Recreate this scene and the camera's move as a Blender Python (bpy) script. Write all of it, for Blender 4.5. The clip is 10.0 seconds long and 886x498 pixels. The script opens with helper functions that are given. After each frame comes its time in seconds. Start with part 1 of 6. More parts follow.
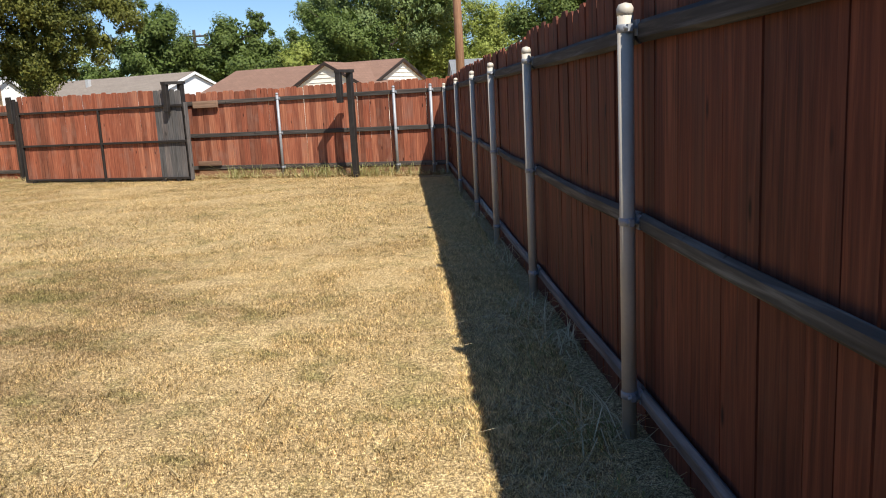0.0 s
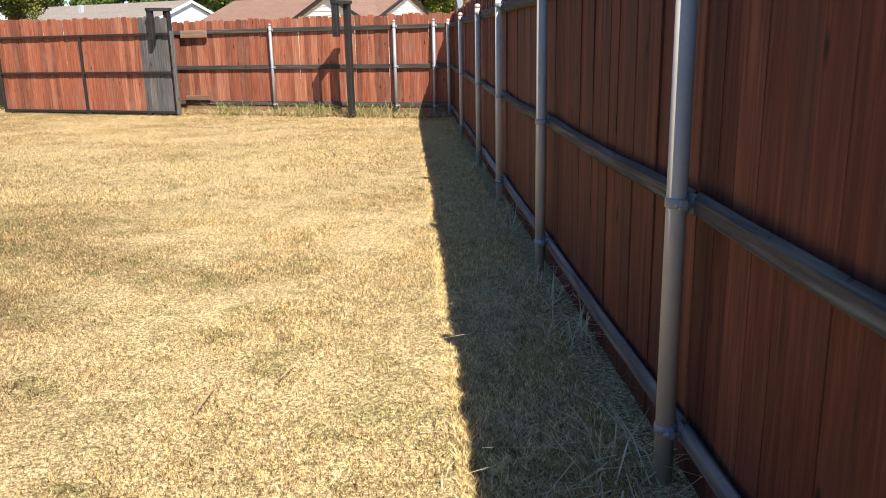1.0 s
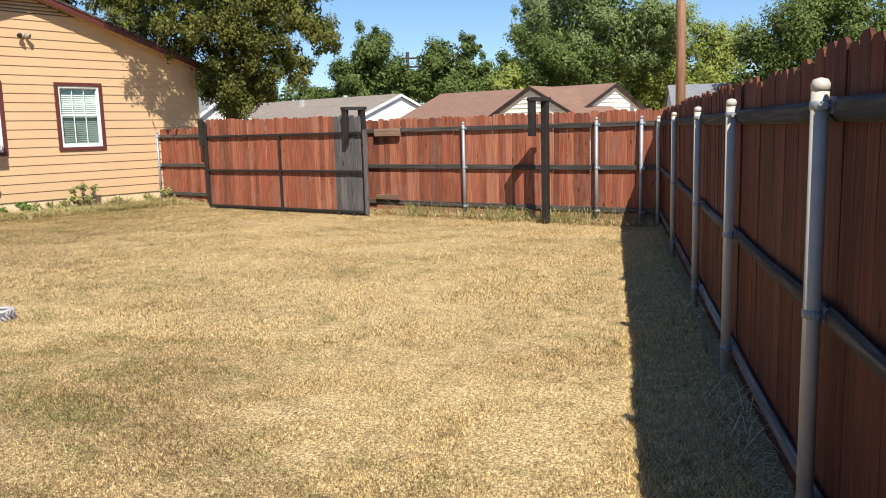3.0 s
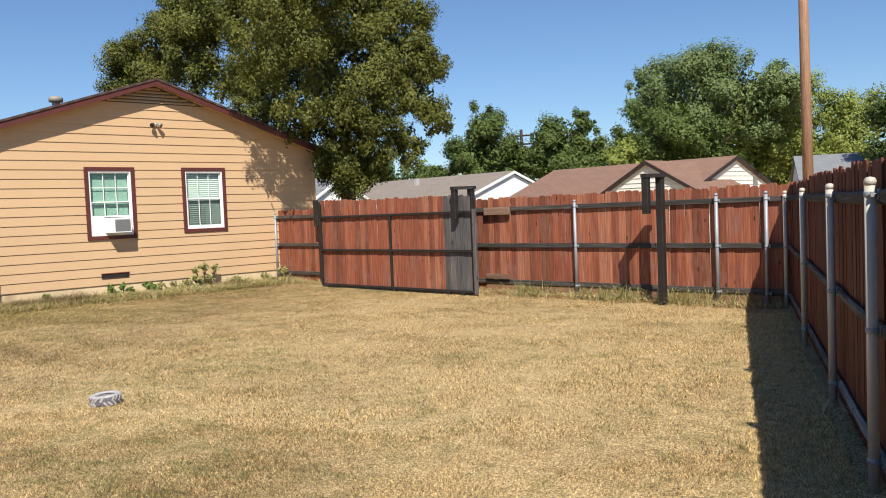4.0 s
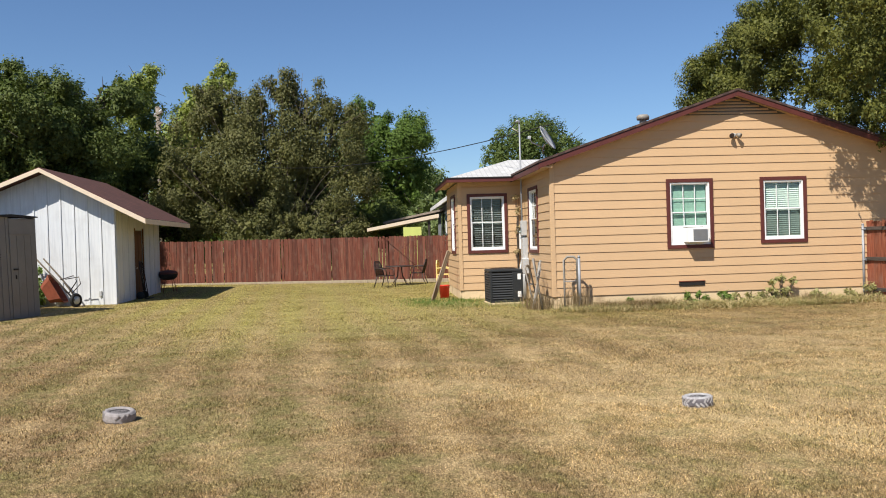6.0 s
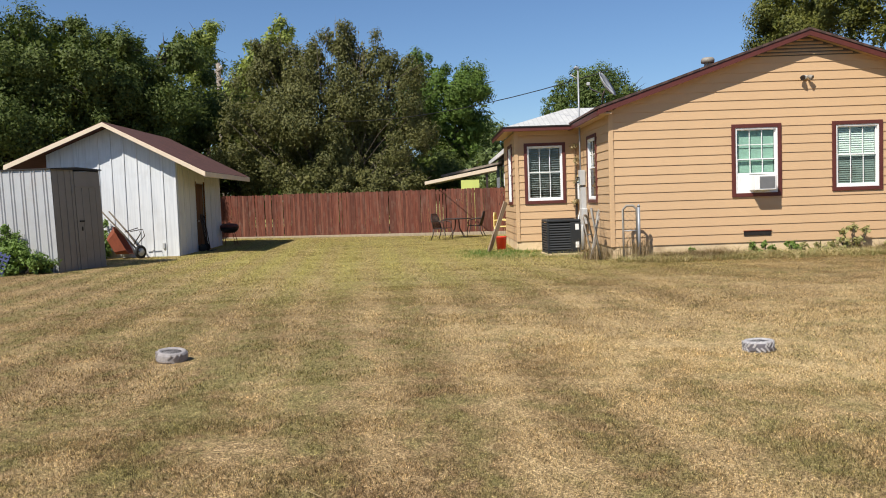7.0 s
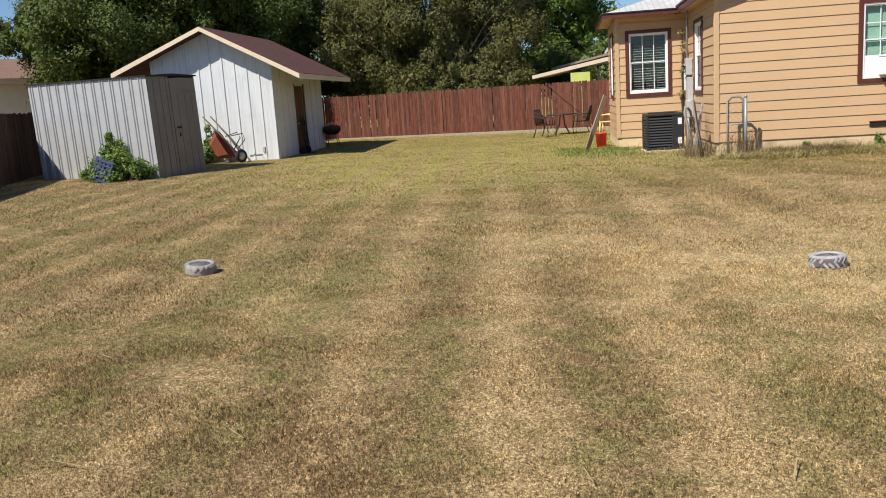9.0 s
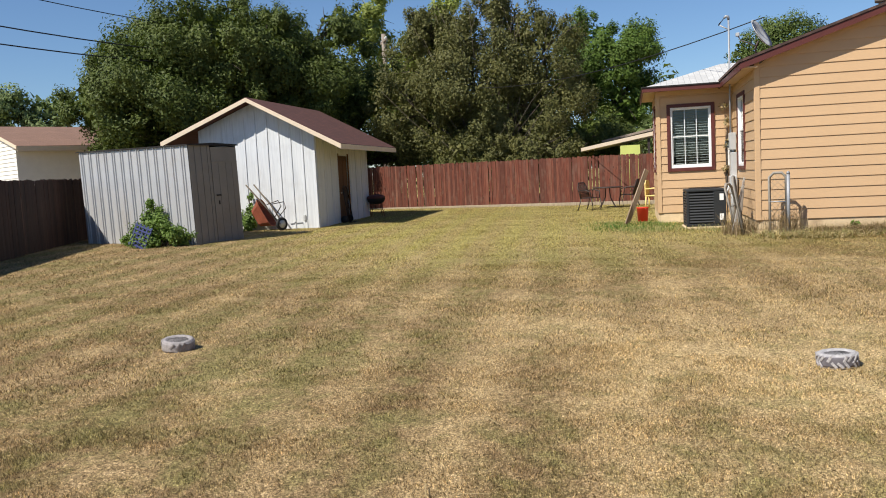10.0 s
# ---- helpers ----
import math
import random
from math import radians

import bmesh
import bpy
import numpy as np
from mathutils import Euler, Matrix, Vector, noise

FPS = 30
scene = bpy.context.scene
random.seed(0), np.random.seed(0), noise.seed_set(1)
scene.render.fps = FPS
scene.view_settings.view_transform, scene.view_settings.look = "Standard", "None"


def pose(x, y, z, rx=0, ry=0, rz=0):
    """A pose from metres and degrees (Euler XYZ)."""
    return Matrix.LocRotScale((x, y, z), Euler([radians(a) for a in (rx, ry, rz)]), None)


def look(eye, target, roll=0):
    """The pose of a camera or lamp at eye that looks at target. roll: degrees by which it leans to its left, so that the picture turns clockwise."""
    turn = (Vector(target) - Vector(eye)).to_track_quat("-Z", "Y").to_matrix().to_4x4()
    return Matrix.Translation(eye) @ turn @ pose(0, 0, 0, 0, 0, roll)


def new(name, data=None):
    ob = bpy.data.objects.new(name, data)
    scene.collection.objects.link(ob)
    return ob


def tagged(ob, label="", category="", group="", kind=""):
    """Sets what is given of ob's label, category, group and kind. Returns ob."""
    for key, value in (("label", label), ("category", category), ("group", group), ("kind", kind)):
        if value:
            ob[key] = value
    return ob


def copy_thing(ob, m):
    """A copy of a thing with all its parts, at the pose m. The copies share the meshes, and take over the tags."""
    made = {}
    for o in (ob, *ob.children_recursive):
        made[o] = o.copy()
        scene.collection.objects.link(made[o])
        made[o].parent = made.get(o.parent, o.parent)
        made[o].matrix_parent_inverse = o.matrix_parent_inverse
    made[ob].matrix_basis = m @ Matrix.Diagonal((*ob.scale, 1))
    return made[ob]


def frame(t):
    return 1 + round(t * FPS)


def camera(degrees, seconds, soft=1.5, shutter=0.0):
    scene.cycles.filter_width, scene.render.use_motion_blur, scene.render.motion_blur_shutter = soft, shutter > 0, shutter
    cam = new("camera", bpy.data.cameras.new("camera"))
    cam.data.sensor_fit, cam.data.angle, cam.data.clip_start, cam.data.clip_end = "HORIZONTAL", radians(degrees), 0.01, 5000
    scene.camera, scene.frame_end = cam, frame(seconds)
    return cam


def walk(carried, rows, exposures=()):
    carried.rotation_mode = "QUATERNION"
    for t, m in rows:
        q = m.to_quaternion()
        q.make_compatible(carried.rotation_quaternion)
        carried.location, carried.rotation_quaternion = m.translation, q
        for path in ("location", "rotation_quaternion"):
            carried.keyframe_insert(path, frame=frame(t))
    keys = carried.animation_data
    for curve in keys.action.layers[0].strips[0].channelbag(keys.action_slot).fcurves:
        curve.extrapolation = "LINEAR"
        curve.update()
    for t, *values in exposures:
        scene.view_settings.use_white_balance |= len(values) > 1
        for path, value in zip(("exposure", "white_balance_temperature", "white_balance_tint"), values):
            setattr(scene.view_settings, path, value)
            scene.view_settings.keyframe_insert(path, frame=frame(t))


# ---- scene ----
cam = camera(57.1, 10.0, soft=1.0)
PATH = [
    (0, (0.253, 0.07, 1.444), (0.328, 2.037, 1.085), -3.0),
    (0.5, (0.279, 0.51, 1.39), (0.437, 2.449, 0.925), -2.3),
    (1, (0.345, 0.933, 1.408), (0.412, 2.869, 0.91), -1.2),
    (1.5, (0.399, 1.382, 1.43), (0.322, 3.318, 0.934), -1.2),
    (2, (0.439, 1.798, 1.464), (0.202, 3.735, 1.026), -0.5),
    (2.2, (0.461, 1.924, 1.515), (0.16, 3.857, 1.101), -0.6),
    (3.3, (0.401, 2.844, 1.639), (-0.075, 4.773, 1.413), -1.7),
    (3.5, (0.412, 2.917, 1.648), (-0.124, 4.835, 1.465), -1.7),
    (4, (0.43, 3.004, 1.687), (-0.259, 4.88, 1.592), -2.3),
    (4.5, (0.364, 2.998, 1.679), (-0.547, 4.777, 1.624), -2.8),
    (5, (0.317, 2.931, 1.679), (-0.912, 4.508, 1.63), -3.0),
    (5.5, (0.264, 2.866, 1.678), (-1.247, 4.175, 1.634), -2.6),
    (6, (0.225, 2.793, 1.658), (-1.476, 3.845, 1.64), -1.7),
    (6.2, (0.217, 2.781, 1.636), (-1.526, 3.762, 1.628), -1.5),
    (7.3, (0.093, 3.097, 1.447), (-1.674, 4.015, 1.264), -3.1),
    (7.5, (0.089, 3.167, 1.427), (-1.664, 4.101, 1.192), -3.2),
    (8, (0.026, 3.407, 1.41), (-1.766, 4.251, 1.133), -3.0),
    (8.5, (-0.031, 3.715, 1.402), (-1.884, 4.397, 1.084), -3.9),
    (9, (-0.05, 4.088, 1.497), (-1.923, 4.693, 1.142), -3.7),
    (9.5, (-0.146, 4.473, 1.533), (-2.051, 5.02, 1.264), -3.1),
    (10, (-0.249, 4.881, 1.515), (-2.183, 5.357, 1.334), -2.9),
]
walk(cam, [(t, look(eye, target, roll)) for t, eye, target, roll in PATH],
     [(0, 0.68), (0.6, 1.08), (1.2, 1.1), (2, 1.02), (3.5, 0.6), (5, 0.48), (6, 0.46), (7.5, 0.38), (9, 0.36), (10, 0.43)])

# ---- world, sun ----
SUN_AZ, SUN_EL = -65.0, 49.0          # where the sun stands: angle from +x, height
world = bpy.data.worlds.new("world")
scene.world = world
world.use_nodes = True
wn = world.node_tree
sky = wn.nodes.new("ShaderNodeTexSky")
sky.sky_type = "NISHITA"
sky.sun_disc = False
sky.sun_elevation = radians(SUN_EL)
sky.sun_rotation = radians(90 - SUN_AZ)
sky.air_density, sky.dust_density, sky.ozone_density = 1.0, 0.05, 4.0
wn.nodes["Background"].inputs[1].default_value = 0.072
tint = wn.nodes.new("ShaderNodeMix")
tint.data_type, tint.blend_type = "RGBA", "MULTIPLY"
tint.inputs[0].default_value = 1.0
tint.inputs[7].default_value = (0.86, 0.97, 1.11, 1)
wn.links.new(sky.outputs[0], tint.inputs[6])
wn.links.new(tint.outputs[2], wn.nodes["Background"].inputs[0])
sun = new("sun", bpy.data.lights.new("sun", "SUN"))
sun.data.energy = 5.0
sun.data.angle = radians(0.53)
sun.data.color = (1.0, 0.94, 0.84)
az, el = radians(SUN_AZ), radians(SUN_EL)
sun.matrix_world = look((30 * math.cos(az) * math.cos(el), 30 * math.sin(az) * math.cos(el), 30 * math.sin(el)), (0, 0, 0))


# ---- materials ----
def nodes_of(name):
    m = bpy.data.materials.new(name)
    m.use_nodes = True
    t = m.node_tree
    return m, t, t.nodes["Principled BSDF"]


def add(t, kind, **values):
    n = t.nodes.new(kind)
    for k, v in values.items():
        n.inputs[k].default_value = v
    return n


def coords(t, scale=(1, 1, 1), space="Object", rot=(0, 0, 0)):
    c = t.nodes.new("ShaderNodeTexCoord")
    m = t.nodes.new("ShaderNodeMapping")
    m.inputs["Scale"].default_value = scale
    m.inputs["Rotation"].default_value = rot
    if space == "World":
        g = t.nodes.new("ShaderNodeNewGeometry")
        t.links.new(g.outputs["Position"], m.inputs["Vector"])
    else:
        t.links.new(c.outputs[space], m.inputs["Vector"])
    return m.outputs[0]


def noise_tex(t, vec, scale, detail=4.0, rough=0.55, dist=0.0):
    n = add(t, "ShaderNodeTexNoise", Scale=scale, Detail=detail, Roughness=rough, Distortion=dist)
    if vec is not None:
        t.links.new(vec, n.inputs["Vector"])
    return n.outputs["Fac"]


def ramp(t, fac, stops):
    r = t.nodes.new("ShaderNodeValToRGB")
    e = r.color_ramp.elements
    while len(e) < len(stops):
        e.new(0.5)
    for q, (p, c) in zip(e, stops):
        q.position = p
        q.color = (*c, 1) if len(c) == 3 else c
    t.links.new(fac, r.inputs[0])
    return r.outputs[0]


def mixed(t, fac, a, b, mode="MIX"):
    m = t.nodes.new("ShaderNodeMix")
    m.data_type, m.blend_type = "RGBA", mode
    for sock, v in ((m.inputs[0], fac), (m.inputs[6], a), (m.inputs[7], b)):
        if isinstance(v, (int, float)):
            sock.default_value = v
        elif isinstance(v, tuple):
            sock.default_value = (*v, 1)
        else:
            t.links.new(v, sock)
    return m.outputs[2]


def calc(t, op, a, b=0.0):
    m = t.nodes.new("ShaderNodeMath")
    m.operation = op
    for sock, v in ((m.inputs[0], a), (m.inputs[1], b)):
        if isinstance(v, (int, float)):
            sock.default_value = v
        else:
            t.links.new(v, sock)
    return m.outputs[0]


def bumped(t, bsdf, height, strength=0.3, dist=0.01):
    b = add(t, "ShaderNodeBump", Strength=strength, Distance=dist)
    t.links.new(height, b.inputs["Height"])
    t.links.new(b.outputs[0], bsdf.inputs["Normal"])


def random_of(t):
    return t.nodes.new("ShaderNodeObjectInfo").outputs["Random"]


def wood(name, dark, mid, light, grain=(26, 26, 1.3), rough=0.75, knots=True, tones=True, grey=None):
    """Weathered board, grain along z; each board takes its own tone."""
    m, t, b = nodes_of(name)
    rnd = random_of(t)
    off = t.nodes.new("ShaderNodeCombineXYZ")
    t.links.new(calc(t, "MULTIPLY", rnd, 37.0), off.inputs[0])
    t.links.new(calc(t, "MULTIPLY", rnd, 91.0), off.inputs[2])
    c = t.nodes.new("ShaderNodeTexCoord")
    va = t.nodes.new("ShaderNodeVectorMath")
    t.links.new(c.outputs["Object"], va.inputs[0])
    t.links.new(off.outputs[0], va.inputs[1])
    mp = t.nodes.new("ShaderNodeMapping")
    mp.inputs["Scale"].default_value = grain
    t.links.new(va.outputs[0], mp.inputs["Vector"])
    g = noise_tex(t, mp.outputs[0], 1.3, 5, 0.58, 0.6)
    col = ramp(t, g, [(0.22, dark), (0.5, mid), (0.8, light)])
    tone = ramp(t, rnd, [(0.0, (0.68, 0.72, 0.74)), (0.22, (0.84, 0.86, 0.87)), (0.45, (0.97, 0.97, 0.97)), (0.7, (1.12, 1.04, 1.0)), (0.88, (1.28, 1.34, 1.32)), (1.0, (1.45, 1.7, 1.7))])
    if tones:
        col = mixed(t, 1.0, col, tone, "MULTIPLY")
    if grey:
        st = noise_tex(t, va.outputs[0], 1.7, 5, 0.6, 0.4)
        col = mixed(t, ramp(t, st, [(0.5, (0, 0, 0)), (0.75, (0.6, 0.6, 0.6))]), col, grey)
    if knots:
        v = add(t, "ShaderNodeTexVoronoi", Scale=1.0)
        mp2 = t.nodes.new("ShaderNodeMapping")
        mp2.inputs["Scale"].default_value = (7, 7, 2.2)
        t.links.new(va.outputs[0], mp2.inputs["Vector"])
        t.links.new(mp2.outputs[0], v.inputs["Vector"])
        k = ramp(t, v.outputs["Distance"], [(0.05, (1, 1, 1)), (0.12, (0, 0, 0))])
        col = mixed(t, k, col, tuple(x * 0.45 for x in dark))
    t.links.new(col, b.inputs["Base Color"])
    b.inputs["Roughness"].default_value = rough
    b.inputs["Specular IOR Level"].default_value = 0.25
    bumped(t, b, g, 0.55, 0.004)
    return m


def plain(name, base, rough=0.6, metal=0.0, vary=0.12, scale=6.0, bump=0.15, dirt=None, spec=0.4):
    m, t, b = nodes_of(name)
    v = coords(t)
    n1, n2 = noise_tex(t, v, scale, 5), noise_tex(t, v, scale * 9, 4)
    lo, hi = tuple(x * (1 - vary) for x in base), tuple(min(1, x * (1 + vary)) for x in base)
    col = ramp(t, n1, [(0.3, lo), (0.7, hi)])
    col = mixed(t, ramp(t, n2, [(0.35, (0, 0, 0)), (0.65, (0.35, 0.35, 0.35))]), col, lo)
    if dirt:
        d = noise_tex(t, v, scale * 0.5, 6, 0.7)
        col = mixed(t, ramp(t, d, [(0.52, (0, 0, 0)), (0.72, (0.7, 0.7, 0.7))]), col, dirt)
    t.links.new(col, b.inputs["Base Color"])
    b.inputs["Roughness"].default_value, b.inputs["Metallic"].default_value = rough, metal
    b.inputs["Specular IOR Level"].default_value = spec
    if bump:
        bumped(t, b, n2, bump, 0.004)
    return m


def shingle_material(name, a, b_, c_):
    m, t, b = nodes_of(name)
    v = coords(t, (1, 1, 1), rot=(0, 0, radians(90)))
    br = add(t, "ShaderNodeTexBrick", Scale=1.0)
    br.inputs["Color1"].default_value, br.inputs["Color2"].default_value = (*a, 1), (*b_, 1)
    br.inputs["Mortar"].default_value = (*c_, 1)
    br.inputs["Brick Width"].default_value, br.inputs["Row Height"].default_value = 0.32, 0.14
    br.inputs["Mortar Size"].default_value = 0.008
    t.links.new(v, br.inputs["Vector"])
    n = noise_tex(t, v, 1.3, 6, 0.6)
    col = mixed(t, ramp(t, n, [(0.35, (0, 0, 0)), (0.7, (0.5, 0.5, 0.5))]), br.outputs["Color"], tuple(x * 0.7 for x in a))
    g = noise_tex(t, v, 160, 3)
    col = mixed(t, 0.25, col, ramp(t, g, [(0.3, tuple(x * 0.6 for x in a)), (0.7, tuple(x * 1.5 for x in b_))]))
    t.links.new(col, b.inputs["Base Color"])
    b.inputs["Roughness"].default_value = 0.9
    bumped(t, b, br.outputs["Fac"], -0.4, 0.01)
    return m


def foliage_material(name, dark, mid, light, vary=0.25, scale=0.5):
    m, t, b = nodes_of(name)
    g = t.nodes.new("ShaderNodeNewGeometry")
    hi = tuple(0.55 * a + 0.45 * b_ for a, b_ in zip(light, mid))
    col = ramp(t, g.outputs["Random Per Island"], [(0.0, tuple(0.5 * a + 0.5 * b_ for a, b_ in zip(dark, mid))), (0.5, mid), (1.0, hi)])
    n = noise_tex(t, coords(t, space="World"), scale, 4)
    col = mixed(t, ramp(t, n, [(0.4, (0, 0, 0)), (0.7, (0.6, 0.6, 0.6))]), col, hi)
    t.links.new(col, b.inputs["Base Color"])
    b.inputs["Roughness"].default_value = 0.6
    b.inputs["Specular IOR Level"].default_value = 0.25
    tr = t.nodes.new("ShaderNodeBsdfTranslucent")
    t.links.new(mixed(t, 1.0, col, (1.0, 1.1, 0.5), "MULTIPLY"), tr.inputs["Color"])
    mx = add(t, "ShaderNodeMixShader", Fac=0.22)
    t.links.new(b.outputs[0], mx.inputs[1])
    t.links.new(tr.outputs[0], mx.inputs[2])
    t.links.new(mx.outputs[0], t.nodes["Material Output"].inputs[0])
    return m


def along_tracks(t, k):
    """Places turned so that x lies across the mower tracks, and drawn out k times along them."""
    g = t.nodes.new("ShaderNodeNewGeometry")
    m = t.nodes.new("ShaderNodeMapping")
    m.vector_type = "TEXTURE"
    m.inputs["Rotation"].default_value = (0, 0, radians(68))
    m.inputs["Scale"].default_value = (1, k, 1)
    t.links.new(g.outputs["Position"], m.inputs["Vector"])
    return m.outputs[0]


def slope_of(t, v, a, b):
    """0 where v is a, 1 where it is b, held between."""
    r = t.nodes.new("ShaderNodeMapRange")
    r.interpolation_type = "SMOOTHSTEP"
    r.inputs["From Min"].default_value, r.inputs["From Max"].default_value = a, b
    t.links.new(v, r.inputs["Value"])
    return r.outputs["Result"]


def grass_colour(t):
    """Dry mown lawn: straw, brown thatch and green growth in patches and mower tracks."""
    p = coords(t, space="World")
    sep = t.nodes.new("ShaderNodeSeparateXYZ")
    t.links.new(p, sep.inputs[0])
    x, y = sep.outputs[0], sep.outputs[1]
    broad = noise_tex(t, p, 0.33, 3, 0.55, 0.3)
    patch = noise_tex(t, along_tracks(t, 2.4), 1.1, 6, 0.62, 0.5)
    spot = noise_tex(t, along_tracks(t, 1.3), 4.2, 5, 0.65, 0.3)
    mid, fine = noise_tex(t, p, 14, 4, 0.7, 0.3), noise_tex(t, p, 55, 4, 0.7)
    straw = ramp(t, mid, [(0.3, (0.37, 0.275, 0.14)), (0.5, (0.49, 0.371, 0.2)), (0.7, (0.6, 0.47, 0.268))])
    brown = ramp(t, mid, [(0.3, (0.1, 0.064, 0.034)), (0.5, (0.22, 0.148, 0.08)), (0.7, (0.4, 0.29, 0.167))])
    green = ramp(t, mid, [(0.3, (0.105, 0.108, 0.04)), (0.7, (0.3, 0.28, 0.11))])
    # mower tracks run towards the gap between shed and house
    tracks = t.nodes.new("ShaderNodeTexWave")
    for k, v in (("Scale", 0.33), ("Distortion", 1.7), ("Detail", 4.0), ("Detail Scale", 2.2)):
        tracks.inputs[k].default_value = v
    t.links.new(along_tracks(t, 5.0), tracks.inputs["Vector"])
    west = calc(t, "MAXIMUM", calc(t, "MULTIPLY", slope_of(t, x, -4.0, -12.0), 0.85), calc(t, "MULTIPLY", slope_of(t, x, 0.0, -3.2), slope_of(t, y, 9.2, 5.0)))
    north = slope_of(t, y, 16.0, 8.5)
    stripe = calc(t, "MULTIPLY", calc(t, "SUBTRACT", tracks.outputs["Fac"], 0.5), calc(t, "MULTIPLY", west, calc(t, "ADD", calc(t, "MULTIPLY", north, 0.75), 0.25)))
    bf = calc(t, "ADD", calc(t, "MULTIPLY", calc(t, "SUBTRACT", patch, 0.5), 1.5), calc(t, "MULTIPLY", calc(t, "SUBTRACT", spot, 0.5), 0.9))
    bf = calc(t, "ADD", bf, calc(t, "MULTIPLY", calc(t, "SUBTRACT", fine, 0.5), 0.8))
    bf = calc(t, "ADD", bf, calc(t, "ADD", calc(t, "MULTIPLY", west, 0.66), calc(t, "MULTIPLY", stripe, 0.45)))
    col = mixed(t, ramp(t, calc(t, "ADD", bf, 0.1), [(0.0, (0, 0, 0)), (0.85, (0.92, 0.92, 0.92))]), straw, brown)
    gf = calc(t, "ADD", calc(t, "MULTIPLY", calc(t, "SUBTRACT", broad, 0.47), 1.3), calc(t, "MULTIPLY", calc(t, "SUBTRACT", spot, 0.49), 1.9))
    gf = calc(t, "ADD", gf, calc(t, "MULTIPLY", calc(t, "SUBTRACT", fine, 0.5), 0.7))
    gf = calc(t, "ADD", gf, calc(t, "ADD", calc(t, "MULTIPLY", west, 0.2), calc(t, "MULTIPLY", stripe, 0.34)))
    col = mixed(t, ramp(t, gf, [(0.08, (0, 0, 0)), (0.6, (0.74, 0.74, 0.74))]), col, green)
    # watered greener growth between the shed and the house
    far = calc(t, "MULTIPLY", calc(t, "MULTIPLY", slope_of(t, x, -8.5, -18.0), slope_of(t, y, 3.5, 8.5)), calc(t, "ADD", 0.7, calc(t, "MULTIPLY", calc(t, "ADD", stripe, calc(t, "SUBTRACT", spot, 0.5)), 0.6)))
    col = mixed(t, far, col, ramp(t, mid, [(0.3, (0.23, 0.215, 0.066)), (0.7, (0.48, 0.415, 0.15))]))
    flat = t.nodes.new("ShaderNodeMapping")
    flat.inputs["Scale"].default_value = (1, 1, 0.25)
    t.links.new(p, flat.inputs["Vector"])
    clump = noise_tex(t, flat.outputs[0], 52, 3, 0.7)
    col = mixed(t, 1.0, col, ramp(t, clump, [(0.37, (0.32, 0.3, 0.28)), (0.5, (0.95, 0.95, 0.93)), (0.62, (1.6, 1.57, 1.5))]), "MULTIPLY")
    grain = noise_tex(t, flat.outputs[0], 150, 2, 0.6)
    col = mixed(t, 1.0, col, ramp(t, grain, [(0.36, (0.4, 0.38, 0.35)), (0.5, (1.0, 1.0, 1.0)), (0.64, (1.62, 1.62, 1.58))]), "MULTIPLY")
    return col, mid, fine


def lawn_material():
    m, t, b = nodes_of("dry_lawn")
    col, mid, fine = grass_colour(t)
    crumb = noise_tex(t, coords(t, space="World"), 130, 3, 0.65)
    col = mixed(t, ramp(t, crumb, [(0.38, (0.6, 0.6, 0.6)), (0.56, (0.0, 0.0, 0.0))]), col, (0.13, 0.088, 0.047))
    t.links.new(col, b.inputs["Base Color"])
    b.inputs["Roughness"].default_value = 0.95
    b.inputs["Specular IOR Level"].default_value = 0.1
    bumped(t, b, crumb, 0.5, 0.006)
    return m


def blade_material(name="grass_blades", green=0.0):
    m, t, b = nodes_of(name)
    col, mid, fine = grass_colour(t)
    g = t.nodes.new("ShaderNodeNewGeometry")
    tone = ramp(t, g.outputs["Random Per Island"], [(0.0, (0.4, 0.36, 0.3)), (0.3, (0.85, 0.83, 0.78)), (0.6, (1.25, 1.23, 1.17)), (0.93, (1.75, 1.71, 1.64)), (1.0, (0.65, 0.85, 0.45))])
    # mixes in pale straw, which lifts the shaded strip by colour alone
    if green:
        col = mixed(t, green, col, ramp(t, mid, [(0.35, (0.52, 0.41, 0.2)), (0.55, (0.88, 0.7, 0.39))]))
    col = mixed(t, 1.0, col, tone, "MULTIPLY")
    t.links.new(col, b.inputs["Base Color"])
    b.inputs["Roughness"].default_value = 0.75
    b.inputs["Specular IOR Level"].default_value = 0.2
    tr = t.nodes.new("ShaderNodeBsdfTranslucent")
    t.links.new(col, tr.inputs["Color"])
    mx = add(t, "ShaderNodeMixShader", Fac=0.4)
    t.links.new(b.outputs[0], mx.inputs[1])
    t.links.new(tr.outputs[0], mx.inputs[2])
    t.links.new(mx.outputs[0], t.nodes["Material Output"].inputs[0])
    return m


def glass_material():
    m, t, b = nodes_of("window_glass")
    tr = t.nodes.new("ShaderNodeBsdfTransparent")
    tr.inputs[0].default_value = (0.86, 0.92, 0.9, 1)
    gl = add(t, "ShaderNodeBsdfGlossy", Roughness=0.02)
    fr = add(t, "ShaderNodeFresnel", IOR=1.5)
    mx = t.nodes.new("ShaderNodeMixShader")
    t.links.new(fr.outputs[0], mx.inputs[0])
    t.links.new(tr.outputs[0], mx.inputs[1])
    t.links.new(gl.outputs[0], mx.inputs[2])
    t.links.new(mx.outputs[0], t.nodes["Material Output"].inputs[0])
    t.nodes.remove(b)
    return m


